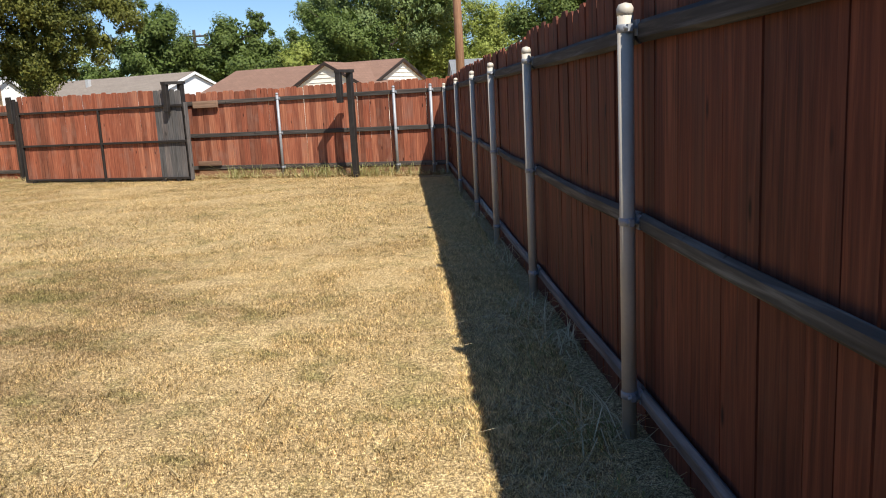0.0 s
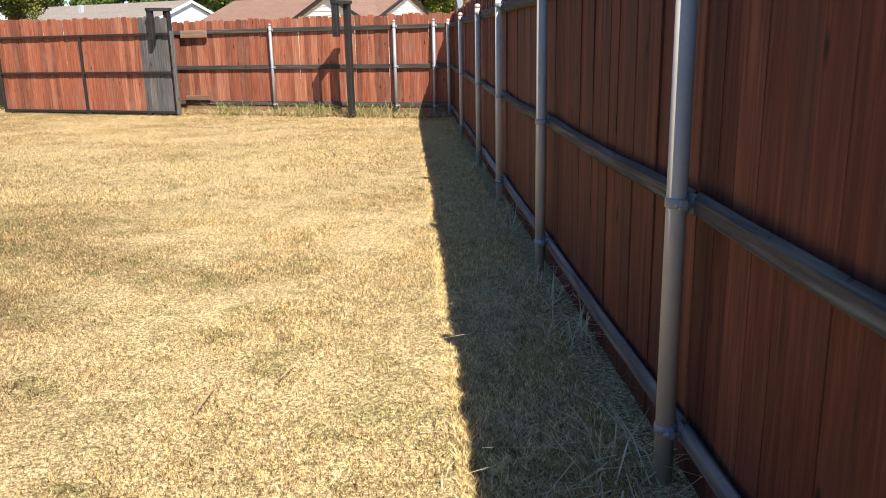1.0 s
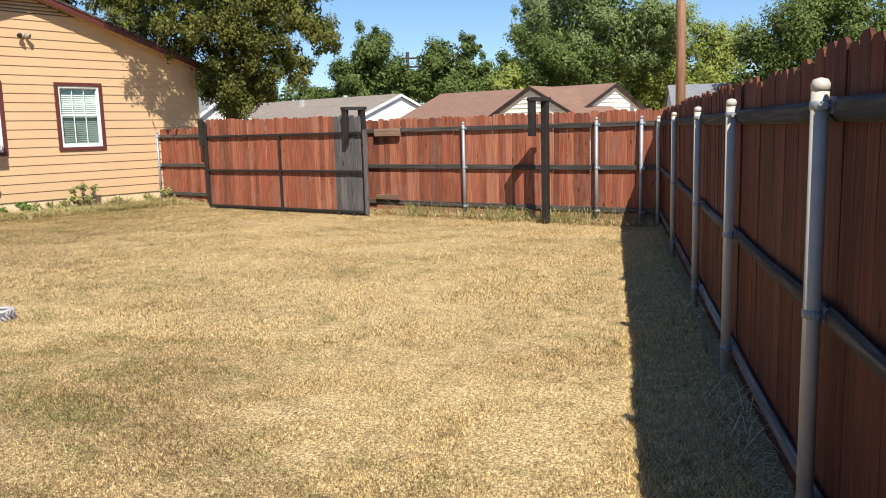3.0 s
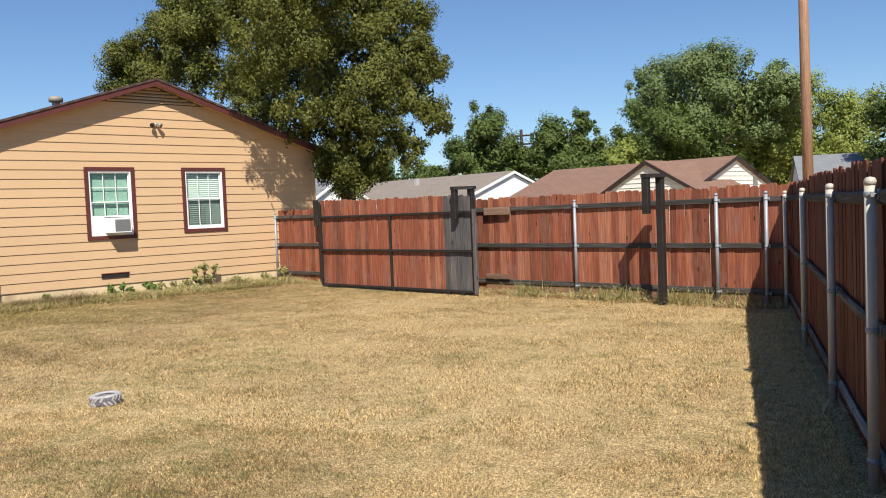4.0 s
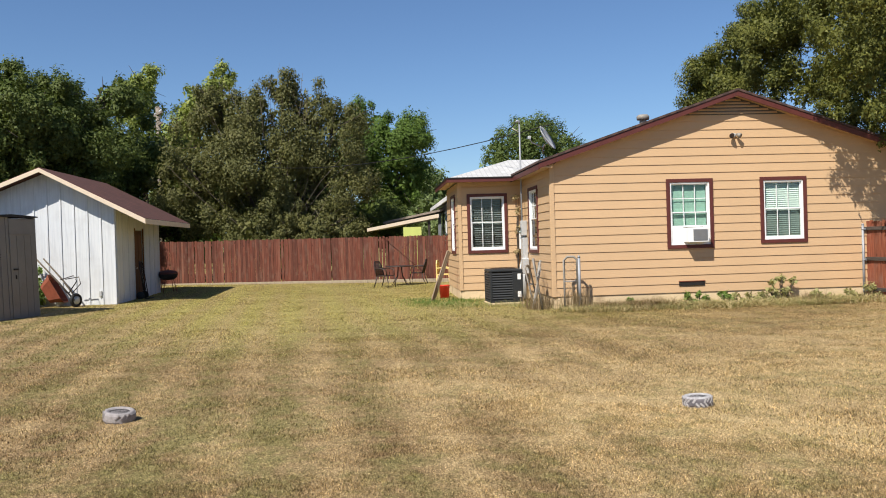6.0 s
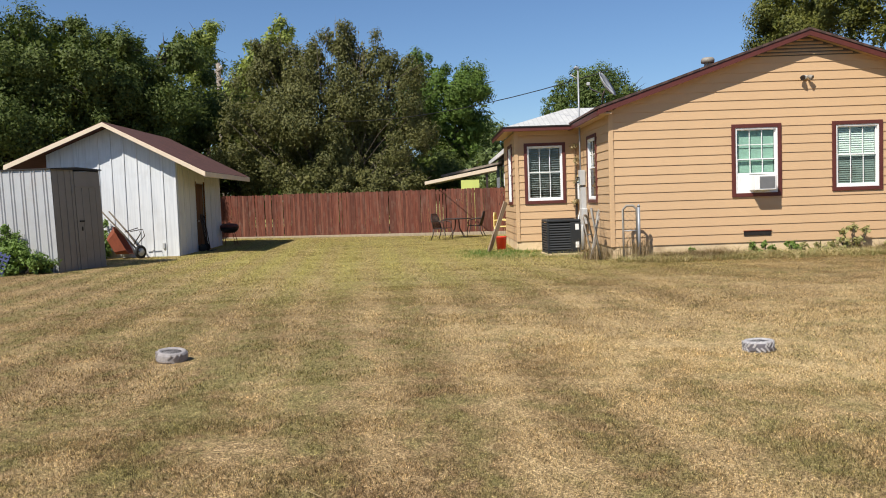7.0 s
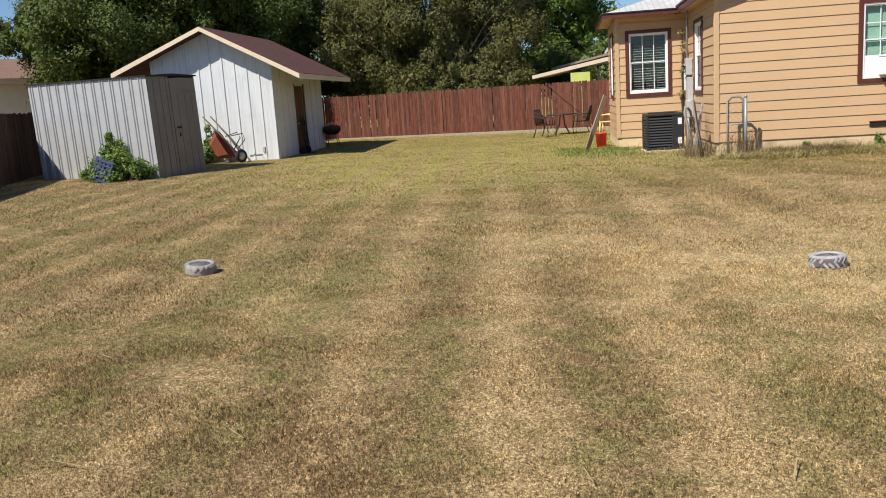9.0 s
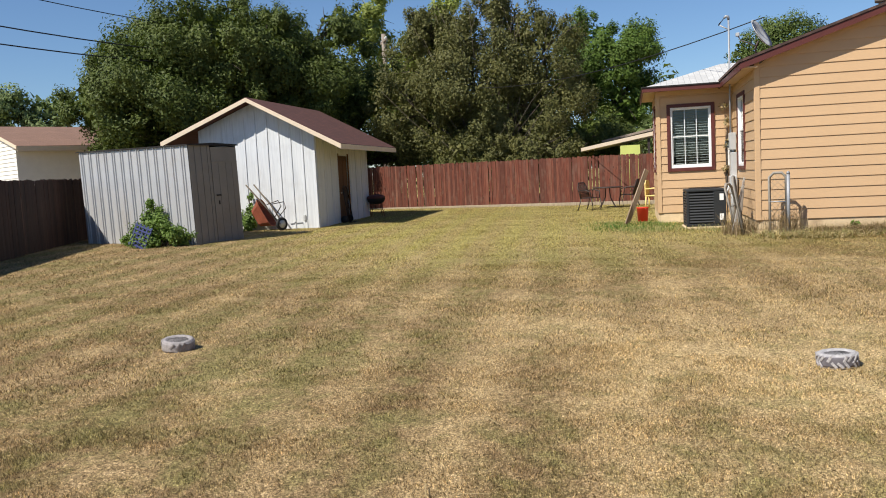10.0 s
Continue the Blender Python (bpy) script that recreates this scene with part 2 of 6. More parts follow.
M_RED = wood("stained_picket", (0.085, 0.026, 0.016), (0.235, 0.075, 0.042), (0.38, 0.15, 0.085), grey=(0.25, 0.15, 0.115))
# M_RED darkened: the side fence's shade is put into its colour
M_REDSIDE = wood("shade_toned_picket", (0.03, 0.0095, 0.006), (0.108, 0.031, 0.0175), (0.2, 0.068, 0.038), grey=(0.085, 0.042, 0.03))
M_GREYWOOD = wood("weathered_grey_board", (0.03, 0.028, 0.028), (0.1, 0.093, 0.09), (0.19, 0.178, 0.17))
M_RAIL = wood("dark_rail", (0.026, 0.022, 0.02), (0.062, 0.053, 0.047), (0.13, 0.115, 0.105), grain=(1.2, 24, 24))
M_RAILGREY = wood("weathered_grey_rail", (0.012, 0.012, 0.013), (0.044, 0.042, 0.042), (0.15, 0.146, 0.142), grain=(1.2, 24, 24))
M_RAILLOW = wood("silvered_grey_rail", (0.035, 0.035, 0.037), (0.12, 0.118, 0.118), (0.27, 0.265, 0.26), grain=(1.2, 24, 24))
M_FARRED = wood("old_stained_picket", (0.05, 0.018, 0.012), (0.12, 0.038, 0.024), (0.19, 0.076, 0.05), grey=(0.17, 0.11, 0.085))
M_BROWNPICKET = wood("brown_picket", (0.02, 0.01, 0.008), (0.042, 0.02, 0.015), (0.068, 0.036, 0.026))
M_BLACK = plain("black_paint", (0.02, 0.0165, 0.015), 0.6, 0, 0.4, 8)
# paler and creamier than M_POSTBACK: lawn bounce put into the shaded posts' colour
M_POST = plain("bounce_toned_galvanised", (0.5, 0.455, 0.385), 0.5, 0.05, 0.12, 9, 0.08, dirt=(0.33, 0.3, 0.25))
M_DULLSTEEL = plain("weathered_rusty_steel", (0.3, 0.275, 0.24), 0.7, 0.2, 0.25, 12, 0.2, dirt=(0.16, 0.09, 0.05))
M_POSTBACK = plain("blue_grey_galvanised", (0.3, 0.315, 0.34), 0.5, 0.3, 0.12, 9, 0.08)
M_SIDING = plain("peach_siding_paint", (0.545, 0.366, 0.21), 0.55, 0, 0.035, 1.2, 0.12, spec=0.3)
M_FOUND = plain("painted_foundation", (0.66, 0.51, 0.32), 0.85, 0, 0.12, 3, 0.5, dirt=(0.3, 0.2, 0.12))
M_TRIM = plain("maroon_trim_paint", (0.1, 0.026, 0.021), 0.5, 0, 0.12, 5, 0.1)
M_WHITE = plain("white_vinyl", (0.8, 0.8, 0.79), 0.4, 0, 0.03, 5, 0.03)
M_BLIND = plain("white_blind_slat", (0.72, 0.78, 0.74), 0.5, 0, 0.03, 5, 0.0)
M_GREENBLIND = plain("green_curtain", (0.33, 0.5, 0.42), 0.8, 0, 0.12, 3, 0.1)
M_DARKBLIND = plain("grey_blind_slat", (0.32, 0.33, 0.33), 0.5, 0, 0.05, 5, 0.0)
M_MIDBLIND = plain("screened_blind_slat", (0.21, 0.26, 0.24), 0.6, 0, 0.05, 5, 0.0)
M_ACGRILLE = plain("grey_grille", (0.25, 0.25, 0.25), 0.5, 0.2, 0.1, 5, 0.0)
M_GLASS = glass_material()
M_INSIDE = plain("interior_plaster", (0.12, 0.11, 0.1), 0.9, 0, 0.1, 2, 0)
M_ROOF = shingle_material("brown_shingles", (0.075, 0.045, 0.038), (0.11, 0.06, 0.05), (0.03, 0.02, 0.018))
M_ROOFLIGHT = shingle_material("pale_grey_shingles", (0.42, 0.42, 0.42), (0.54, 0.54, 0.53), (0.24, 0.24, 0.24))
M_ROOFGREY = shingle_material("grey_brown_shingles", (0.2, 0.165, 0.135), (0.25, 0.21, 0.175), (0.13, 0.11, 0.1))
M_ROOFBROWN = shingle_material("warm_brown_shingles", (0.19, 0.11, 0.076), (0.24, 0.138, 0.098), (0.1, 0.055, 0.042))
M_ROOFBLUE = shingle_material("blue_grey_shingles", (0.17, 0.18, 0.19), (0.21, 0.22, 0.23), (0.1, 0.11, 0.12))
M_SHEDWHITE = wood("chalky_white_paint", (0.47, 0.49, 0.52), (0.62, 0.64, 0.66), (0.7, 0.71, 0.72), grain=(14, 14, 0.5), knots=False, tones=False, grey=(0.5, 0.5, 0.5))
M_SHEDTRIM = plain("cream_fascia", (0.68, 0.56, 0.42), 0.6, 0, 0.06, 4, 0.15)
M_GALV = plain("painted_sheet_metal", (0.45, 0.455, 0.46), 0.5, 0.25, 0.1, 2.0, 0.1, dirt=(0.34, 0.31, 0.28))
M_GALVDOOR = plain("beige_sheet_metal", (0.25, 0.225, 0.2), 0.6, 0.1, 0.1, 2.0, 0.1, dirt=(0.19, 0.155, 0.125))
M_DOORWOOD = wood("varnished_door", (0.05, 0.025, 0.011), (0.105, 0.052, 0.023), (0.16, 0.083, 0.037), knots=False)
M_BARK = plain("bark", (0.06, 0.046, 0.036), 0.95, 0, 0.35, 6, 0.8)
M_TWIG = plain("grey_brown_twigs", (0.13, 0.105, 0.08), 0.95, 0, 0.25, 6, 0.3)
M_POLE = wood("creosoted_pole", (0.11, 0.05, 0.03), (0.2, 0.1, 0.06), (0.28, 0.16, 0.1), knots=False)
M_PALEPOLE = plain("grey_pole_wood", (0.25, 0.21, 0.17), 0.9, 0, 0.2, 4, 0.3)
M_ACBODY = plain("dark_grey_steel", (0.03, 0.033, 0.036), 0.5, 0.2, 0.12, 5, 0.05)
M_RUBBER = plain("black_rubber", (0.02, 0.02, 0.02), 0.75, 0, 0.2, 10, 0.2)
M_TYRE = plain("flaking_white_painted_tyre", (0.43, 0.415, 0.42), 0.8, 0, 0.4, 60, 0.5, dirt=(0.1, 0.09, 0.1))
M_TYREOLD = plain("worn_grey_painted_tyre", (0.33, 0.305, 0.3), 0.8, 0, 0.3, 45, 0.5, dirt=(0.07, 0.06, 0.07))
M_TREAD = plain("bare_grey_rubber", (0.14, 0.13, 0.145), 0.85, 0, 0.25, 20, 0.4)
M_SOIL = plain("dry_soil", (0.24, 0.13, 0.07), 1.0, 0, 0.3, 5, 0.8)
M_BUCKET = plain("red_plastic", (0.6, 0.035, 0.015), 0.4, 0, 0.06, 5, 0.03)
M_YELLOW = plain("yellow_plastic", (0.72, 0.55, 0.2), 0.45, 0, 0.06, 5, 0.03)
M_BLUE = plain("blue_plastic_mesh", (0.03, 0.042, 0.13), 0.5, 0, 0.2, 15, 0.1)
M_RUST = plain("rusty_red_steel", (0.26, 0.07, 0.035), 0.7, 0.2, 0.25, 9, 0.3, dirt=(0.12, 0.05, 0.03))
M_IRON = plain("brown_wrought_iron", (0.06, 0.045, 0.04), 0.55, 0.5, 0.2, 10, 0.1)
M_GREYBOX = plain("grey_enamel_box", (0.52, 0.53, 0.53), 0.45, 0.3, 0.06, 5, 0.04)
M_CREAM = plain("cream_clapboard", (0.78, 0.755, 0.69), 0.6, 0, 0.05, 3, 0.1)
M_NWHITE = plain("white_stucco", (0.78, 0.78, 0.78), 0.6, 0, 0.04, 3, 0.1)
M_LIME = plain("lime_paint", (0.52, 0.57, 0.16), 0.6, 0, 0.05, 3, 0.1)
M_BRICKWALL = plain("blue_grey_wall", (0.26, 0.28, 0.32), 0.8, 0, 0.1, 3, 0.2)
M_CABLE = plain("black_cable", (0.01, 0.01, 0.01), 0.6, 0, 0.1, 5, 0)
M_SPLICE = wood("weathered_brown_block", (0.09, 0.055, 0.038), (0.18, 0.11, 0.075), (0.28, 0.18, 0.125), grain=(1.2, 24, 24), knots=False)
M_OLDWOOD = wood("sun_bleached_wood", (0.12, 0.085, 0.06), (0.23, 0.17, 0.12), (0.34, 0.26, 0.19), knots=False)
M_DRYSTALK = foliage_material("dry_stalks", (0.28, 0.2, 0.1), (0.42, 0.33, 0.18), (0.5, 0.42, 0.24))
M_SILVER = wood("silver_grey_wood", (0.16, 0.15, 0.14), (0.32, 0.3, 0.28), (0.48, 0.46, 0.43), knots=False)
# lighter M_DRYSTALK, its colour making up for the fence's shade
M_STRAWLIFT = foliage_material("shade_lifted_straw", (0.5, 0.4, 0.25), (0.68, 0.57, 0.38), (0.82, 0.73, 0.53))
M_STRAWHEAP = foliage_material("dry_weed_straw", (0.36, 0.27, 0.14), (0.55, 0.43, 0.23), (0.7, 0.58, 0.34))
M_BRUSH = foliage_material("brown_brush", (0.15, 0.1, 0.055), (0.25, 0.18, 0.1), (0.38, 0.29, 0.17))
M_WEED = foliage_material("weed_leaves", (0.15, 0.155, 0.055), (0.29, 0.28, 0.11), (0.43, 0.39, 0.18))
M_VINE = foliage_material("vine_leaves", (0.06, 0.1, 0.02), (0.11, 0.18, 0.035), (0.2, 0.28, 0.07))
M_LAWN = lawn_material()
M_BLADE = blade_material()
# M_BLADE paled to make up for the shade along the side fence
M_BLADELIFT = blade_material("shade_lifted_blades", 0.85)
L_PECAN = foliage_material("juniper_leaves", (0.022, 0.031, 0.007), (0.085, 0.098, 0.02), (0.27, 0.262, 0.056), scale=0.9)
L_ELM = foliage_material("elm_leaves", (0.035, 0.06, 0.014), (0.08, 0.118, 0.027), (0.155, 0.195, 0.05))
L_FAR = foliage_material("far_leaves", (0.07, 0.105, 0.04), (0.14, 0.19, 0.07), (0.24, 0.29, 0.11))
L_LIGHT = foliage_material("light_leaves", (0.13, 0.17, 0.035), (0.23, 0.275, 0.06), (0.34, 0.36, 0.1))
L_DARK = foliage_material("dark_leaves", (0.03, 0.05, 0.011), (0.075, 0.105, 0.022), (0.15, 0.175, 0.042))
L_CREPE = foliage_material("thin_shrub_leaves", (0.05, 0.058, 0.018), (0.112, 0.116, 0.036), (0.2, 0.185, 0.066))
L_PINE = foliage_material("bright_round_leaves", (0.035, 0.07, 0.01), (0.085, 0.145, 0.024), (0.16, 0.225, 0.042))


# ---- mesh helpers ----
def mesh_of(name, bm, material):
    me = bpy.data.meshes.new(name)
    bm.to_mesh(me)
    bm.free()
    me.materials.append(material)
    return me


def part(name, bm, material, parent=None, label="", m=None):
    ob = new(name, mesh_of(name, bm, material))
    if parent is not None:
        ob.parent = parent
    if m is not None:
        ob.matrix_basis = m
    if label:
        tagged(ob, label)
    return ob


def shared(name, me, parent, m):
    ob = new(name, me)
    ob.parent = parent
    ob.matrix_basis = m
    return ob


def thing(name, m, label, category, group="", kind=""):
    ob = new(name)
    ob.empty_display_size = 0.1
    ob.matrix_basis = m
    return tagged(ob, label, category, group, kind)


def box(x0, x1, y0, y1, z0, z1, bevel=0.0, bm=None):
    bm = bm or bmesh.new()
    r = bmesh.ops.create_cube(bm, size=1.0)
    for v in r["verts"]:
        v.co = Vector((x0 + (v.co.x + 0.5) * (x1 - x0), y0 + (v.co.y + 0.5) * (y1 - y0), z0 + (v.co.z + 0.5) * (z1 - z0)))
    if bevel:
        es = list({e for v in r["verts"] for e in v.link_edges})
        bmesh.ops.bevel(bm, geom=es, offset=bevel, segments=1, affect="EDGES")
    return bm


def prism(points, depth, axis="y", start=0.0, bm=None):
    """A polygon of (a, z) drawn out by depth along y (or of (x, y) along z)."""
    bm = bm or bmesh.new()
    if axis == "y":
        a = [bm.verts.new((x, start, z)) for x, z in points]
        b = [bm.verts.new((x, start + depth, z)) for x, z in points]
    elif axis == "x":
        a = [bm.verts.new((start, y, z)) for y, z in points]
        b = [bm.verts.new((start + depth, y, z)) for y, z in points]
    else:
        a = [bm.verts.new((x, y, start)) for x, y in points]
        b = [bm.verts.new((x, y, start + depth)) for x, y in points]
    n = len(points)
    bm.faces.new(a)
    bm.faces.new(b[::-1])
    for i in range(n):
        bm.faces.new((a[i], b[i], b[(i + 1) % n], a[(i + 1) % n]))
    bmesh.ops.recalc_face_normals(bm, faces=bm.faces[:])
    return bm


def tube(points, radii, sides=8, bm=None, closed=False):
    bm = bm or bmesh.new()
    pts = [Vector(p) for p in points]
    if isinstance(radii, (int, float)):
        radii = [radii] * len(pts)
    rings = []
    for i, p in enumerate(pts):
        d = (pts[min(i + 1, len(pts) - 1)] - pts[max(i - 1, 0)])
        if closed:
            d = pts[(i + 1) % len(pts)] - pts[i - 1]
        q = d.normalized().to_track_quat("Z", "Y")
        rings.append([bm.verts.new(p + q @ Vector((math.cos(a) * radii[i], math.sin(a) * radii[i], 0))) for a in (2 * math.pi * k / sides for k in range(sides))])
    span = range(len(rings)) if closed else range(len(rings) - 1)
    for i in span:
        r, s = rings[i], rings[(i + 1) % len(rings)]
        for k in range(sides):
            f = bm.faces.new((r[k], r[(k + 1) % sides], s[(k + 1) % sides], s[k]))
            f.smooth = True
    if not closed:
        bm.faces.new(rings[0][::-1])
        bm.faces.new(rings[-1])
    return bm


def lathe(profile, steps=24, bm=None, centre=(0, 0)):
    """Turns (radius, z) pairs round the z axis."""
    bm = bm or bmesh.new()
    rings = [[bm.verts.new((centre[0] + r * math.cos(2 * math.pi * k / steps), centre[1] + r * math.sin(2 * math.pi * k / steps), z)) for k in range(steps)] for r, z in profile]
    for r, s in zip(rings, rings[1:]):
        for k in range(steps):
            f = bm.faces.new((r[k], r[(k + 1) % steps], s[(k + 1) % steps], s[k]))
            f.smooth = True
    bm.faces.new(rings[0][::-1])
    bm.faces.new(rings[-1])
    return bm


def raw_mesh(name, verts, faces_n, material):
    """A mesh of separate polygons of faces_n corners each, from an array of corners."""
    verts = np.ascontiguousarray(verts, dtype=np.float32).reshape(-1, 3)
    n = len(verts)
    me = bpy.data.meshes.new(name)
    me.vertices.add(n)
    me.vertices.foreach_set("co", verts.ravel())
    me.loops.add(n)
    me.loops.foreach_set("vertex_index", np.arange(n, dtype=np.int32))
    me.polygons.add(n // faces_n)
    me.polygons.foreach_set("loop_start", np.arange(0, n, faces_n, dtype=np.int32))
    me.update(calc_edges=True)
    me.materials.append(material)
    return me


def height(x, y):
    """The ground's height: level by the side fence, rising gently towards the house and the far fence."""
    return float(np.interp(-x, [5, 15, 25, 36, 60], [0, 0.02, 0.1, 0.2, 0.3]))


# ---- ground ----
def build_ground():
    def axis(a, b, step):
        inner = np.arange(a, b + step, step)
        out = np.cumsum(step * 1.35 ** np.arange(1, 22))
        return np.concatenate([inner[0] - out[::-1], inner, inner[-1] + out])
    xs, ys = axis(-46, 12, 0.5), axis(-8, 34, 0.5)
    rng = np.random.default_rng(3)
    gx, gy = np.meshgrid(xs, ys)
    gz = np.interp(-gx, [5, 15, 25, 36, 60], [0, 0.02, 0.1, 0.2, 0.3])
    near = (np.abs(gx + 17) < 29) & (np.abs(gy - 13) < 21)
    gz = gz + rng.normal(0, 0.006, gx.shape) * near
    bm = bmesh.new()
    rows = [[bm.verts.new((gx[j, i], gy[j, i], gz[j, i])) for i in range(len(xs))] for j in range(len(ys))]
    for r, s in zip(rows, rows[1:]):
        for i in range(len(xs) - 1):
            bm.faces.new((r[i], r[i + 1], s[i + 1], s[i])).smooth = True
    return tagged(part("ground", bm, M_LAWN), "dry mown lawn of straw-coloured and green grass", "lawn", kind="structure")


build_ground()


# ---- fences ----
def picket_mesh(w, h, ear=0.025, thick=0.016, material=M_RED):
    pts = [(-w / 2, 0), (w / 2, 0), (w / 2, h - ear), (w / 2 - ear, h), (-w / 2 + ear, h), (-w / 2, h - ear)]
    return mesh_of("picket", prism(pts, thick), material)


def line_of(a, b):
    """The pose at a whose x axis runs to b, and the length."""
    d = Vector((b[0] - a[0], b[1] - a[1], 0))
    return pose(a[0], a[1], 0, 0, 0, math.degrees(math.atan2(d.y, d.x))), d.length


def steel_post(parent, x, y, h, radius=0.03, clamps=(), side=1, material=None):
    """A round galvanised fence post with its cap and rail clamps."""
    material = material or M_POST
    p = part("steel_post", tube([(x, y, -0.05), (x, y, h)], radius, 14), material, parent, "galvanised round steel post")
    part("post_cap", lathe([(radius + 0.001, h - 0.02), (radius + 0.002, h + 0.006), (radius * 0.8, h + 0.022), (0.004, h + 0.028)], 14, None, (x, y)), material, p)
    for z in clamps:
        bm = lathe([(radius + 0.001, z - 0.016), (radius + 0.004, z - 0.014), (radius + 0.004, z + 0.014), (radius + 0.001, z + 0.016)], 14, None, (x, y))
        box(x - 0.05, x + 0.05, y + side * radius, y + side * (radius + 0.012), z - 0.03, z + 0.03, 0, bm)
        tube([(x + radius + 0.022, y - 0.02, z), (x + radius + 0.022, y + 0.03, z)], 0.007, 6, bm)
        box(x + radius, x + radius + 0.03, y - 0.006, y + 0.012, z - 0.014, z + 0.014, 0, bm)
        part("rail_clamp", bm, M_POSTBACK, p)


def rail(parent, x0, x1, y, z, h=0.088, t=0.038, sag=0.0, material=None, c=0.006):
    n = 8
    bm = bmesh.new()
    rings = []
    for i in range(n + 1):
        f = i / n
        dz = -sag * 4 * f * (1 - f) + random.uniform(-0.002, 0.002)
        x = x0 + (x1 - x0) * f
        prof = [(0, -h / 2 + c), (c, -h / 2), (t - c, -h / 2), (t, -h / 2 + c), (t, h / 2 - c), (t - c, h / 2), (c, h / 2), (0, h / 2 - c)]
        rings.append([bm.verts.new((x, y + a, z + b + dz)) for a, b in prof])
    for r, s in zip(rings, rings[1:]):
        for k in range(8):
            bm.faces.new((r[k], r[(k + 1) % 8], s[(k + 1) % 8], s[k]))
    bm.faces.new(rings[0])
    bm.faces.new(rings[-1][::-1])
    bmesh.ops.recalc_face_normals(bm, faces=bm.faces[:])
    return part("rail", bm, material or M_RAIL, parent, "dark weathered wooden rail")


def pickets(parent, x0, x1, y, base, tops, w=0.14, gap=0.004, material=M_RED, seed=1, slits=(), slit=0.011):
    """Boards side by side from x0 to x1; tops(x) gives each board's height."""
    rng = random.Random(seed)
    meshes = {}
    x = x0 + w / 2
    while x + w / 2 <= x1 + 0.01:
        ww = round(w + rng.choice((-0.012, 0, 0, 0.006)), 3)
        h = round(tops(x) + rng.choice((-0.02, -0.01, 0, 0, 0.008, 0.015)), 3)
        key = (ww, h)
        if key not in meshes:
            meshes[key] = picket_mesh(ww, h, material=material)
        g = rng.choice((0.001, 0.002, 0.003, 0.004, 0.006)) if gap else 0
        g += slit if any(x < a <= x + ww + g for a in slits) else 0
        shared("picket", meshes[key], parent, pose(x, y + rng.uniform(0, 0.005), base(x), rng.uniform(-0.25, 0.25), rng.uniform(-0.25, 0.25), rng.uniform(-0.6, 0.6)))
        x += ww + g


# side fence: local x runs along +y of the world, local +y points to the neighbour
FX = 1.09
side_m = pose(FX - 0.03, 16.0, 0, 0, 0, -89.7)       # x: from the corner back towards the start, y: away from the yard
side_fence = thing("fence", side_m, "tall red-stained wooden picket fence on galvanised steel posts", "fence", kind="structure")
S_POSTS = [(3.29, 0), (5.79, 0), (8.04, 0), (10.1, 0.01), (12.95, 0), (16.38, 0)]
side_posts = [16.0 - y for y, _ in S_POSTS] + [15.4, 17.9, 20.4]
for s in side_posts:
    steel_post(side_fence, s, 0.0, 1.75, 0.031, (0.19, 0.925, 1.68))
ends = sorted(side_posts)
ends = [-0.32] + ends[1:]
for a, b in zip(ends, ends[1:]):
    for z, sag in ((0.185, 0.012), (0.925, 0.02), (1.665, 0.006)):
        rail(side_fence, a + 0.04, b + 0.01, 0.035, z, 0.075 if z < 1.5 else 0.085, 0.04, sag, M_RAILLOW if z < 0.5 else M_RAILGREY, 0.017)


def side_top(x):
    k = int(max(x, 0) / 2.45)
    return 1.86 + (0.0, 0.02, 0.015, -0.01, 0.02, 0.05, 0.03, 0.02, 0.0, 0.0)[min(k, 9)]


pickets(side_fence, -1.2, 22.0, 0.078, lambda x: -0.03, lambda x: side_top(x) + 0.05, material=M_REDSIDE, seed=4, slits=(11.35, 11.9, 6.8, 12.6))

# back fence, from the house wall to the corner
PA, PB = (-11.12, 21.72), (1.06, 16.4)
back_m, back_len = line_of(PA, PB)
back_m = back_m @ pose(0, 0, 0)                 # x: towards the corner, -y: into the yard
back_fence = thing("fence", back_m, "sunlit red-stained wooden picket fence with dark rails on steel posts", "fence", kind="structure")


def back_base(x):
    return height(*(back_m @ Vector((x, 0, 0))).xy) + 0.03


for s in (0.05, 9.5, 12.22, 13.02):
    steel_post(back_fence, s, -0.05, 1.73 + back_base(s), 0.03, (0.2, 0.93, 1.66), 1, M_POSTBACK)
for a, b in ((0.05, 2.4), (6.9, 9.54), (9.54, 12.25), (12.25, 13.3)):
    for z in (0.22, 0.94, 1.66):
        rail(back_fence, a, b, 0.0, z + back_base((a + b) / 2) - 0.03)
pickets(back_fence, 0.02, 2.4, 0.042, back_base, lambda x: 1.82, seed=7)
pickets(back_fence, 6.9, 13.5, 0.042, back_base, lambda x: 1.86, seed=8)
part("kick_board", box(7.25, 13.2, 0.02, 0.04, 0.0, 0.16, 0.003), M_SOIL, back_fence, "rotten brown kick board")
part("splice_block", box(7.3, 7.95, -0.05, -0.005, 1.55, 1.7, 0.004), M_SPLICE, back_fence)
part("splice_block", box(7.3, 7.9, -0.05, -0.005, 0.27, 0.37, 0.004), M_SPLICE, back_fence)
part("gate_post", box(1.97, 2.06, -0.14, -0.04, 0.0, 2.0, 0.006), M_BLACK, back_fence, "black-painted wooden post")
part("hook_board", box(1.88, 2.04, -0.19, -0.142, 1.42, 2.06, 0.006), M_BLACK, back_fence, "black hanging guide board")

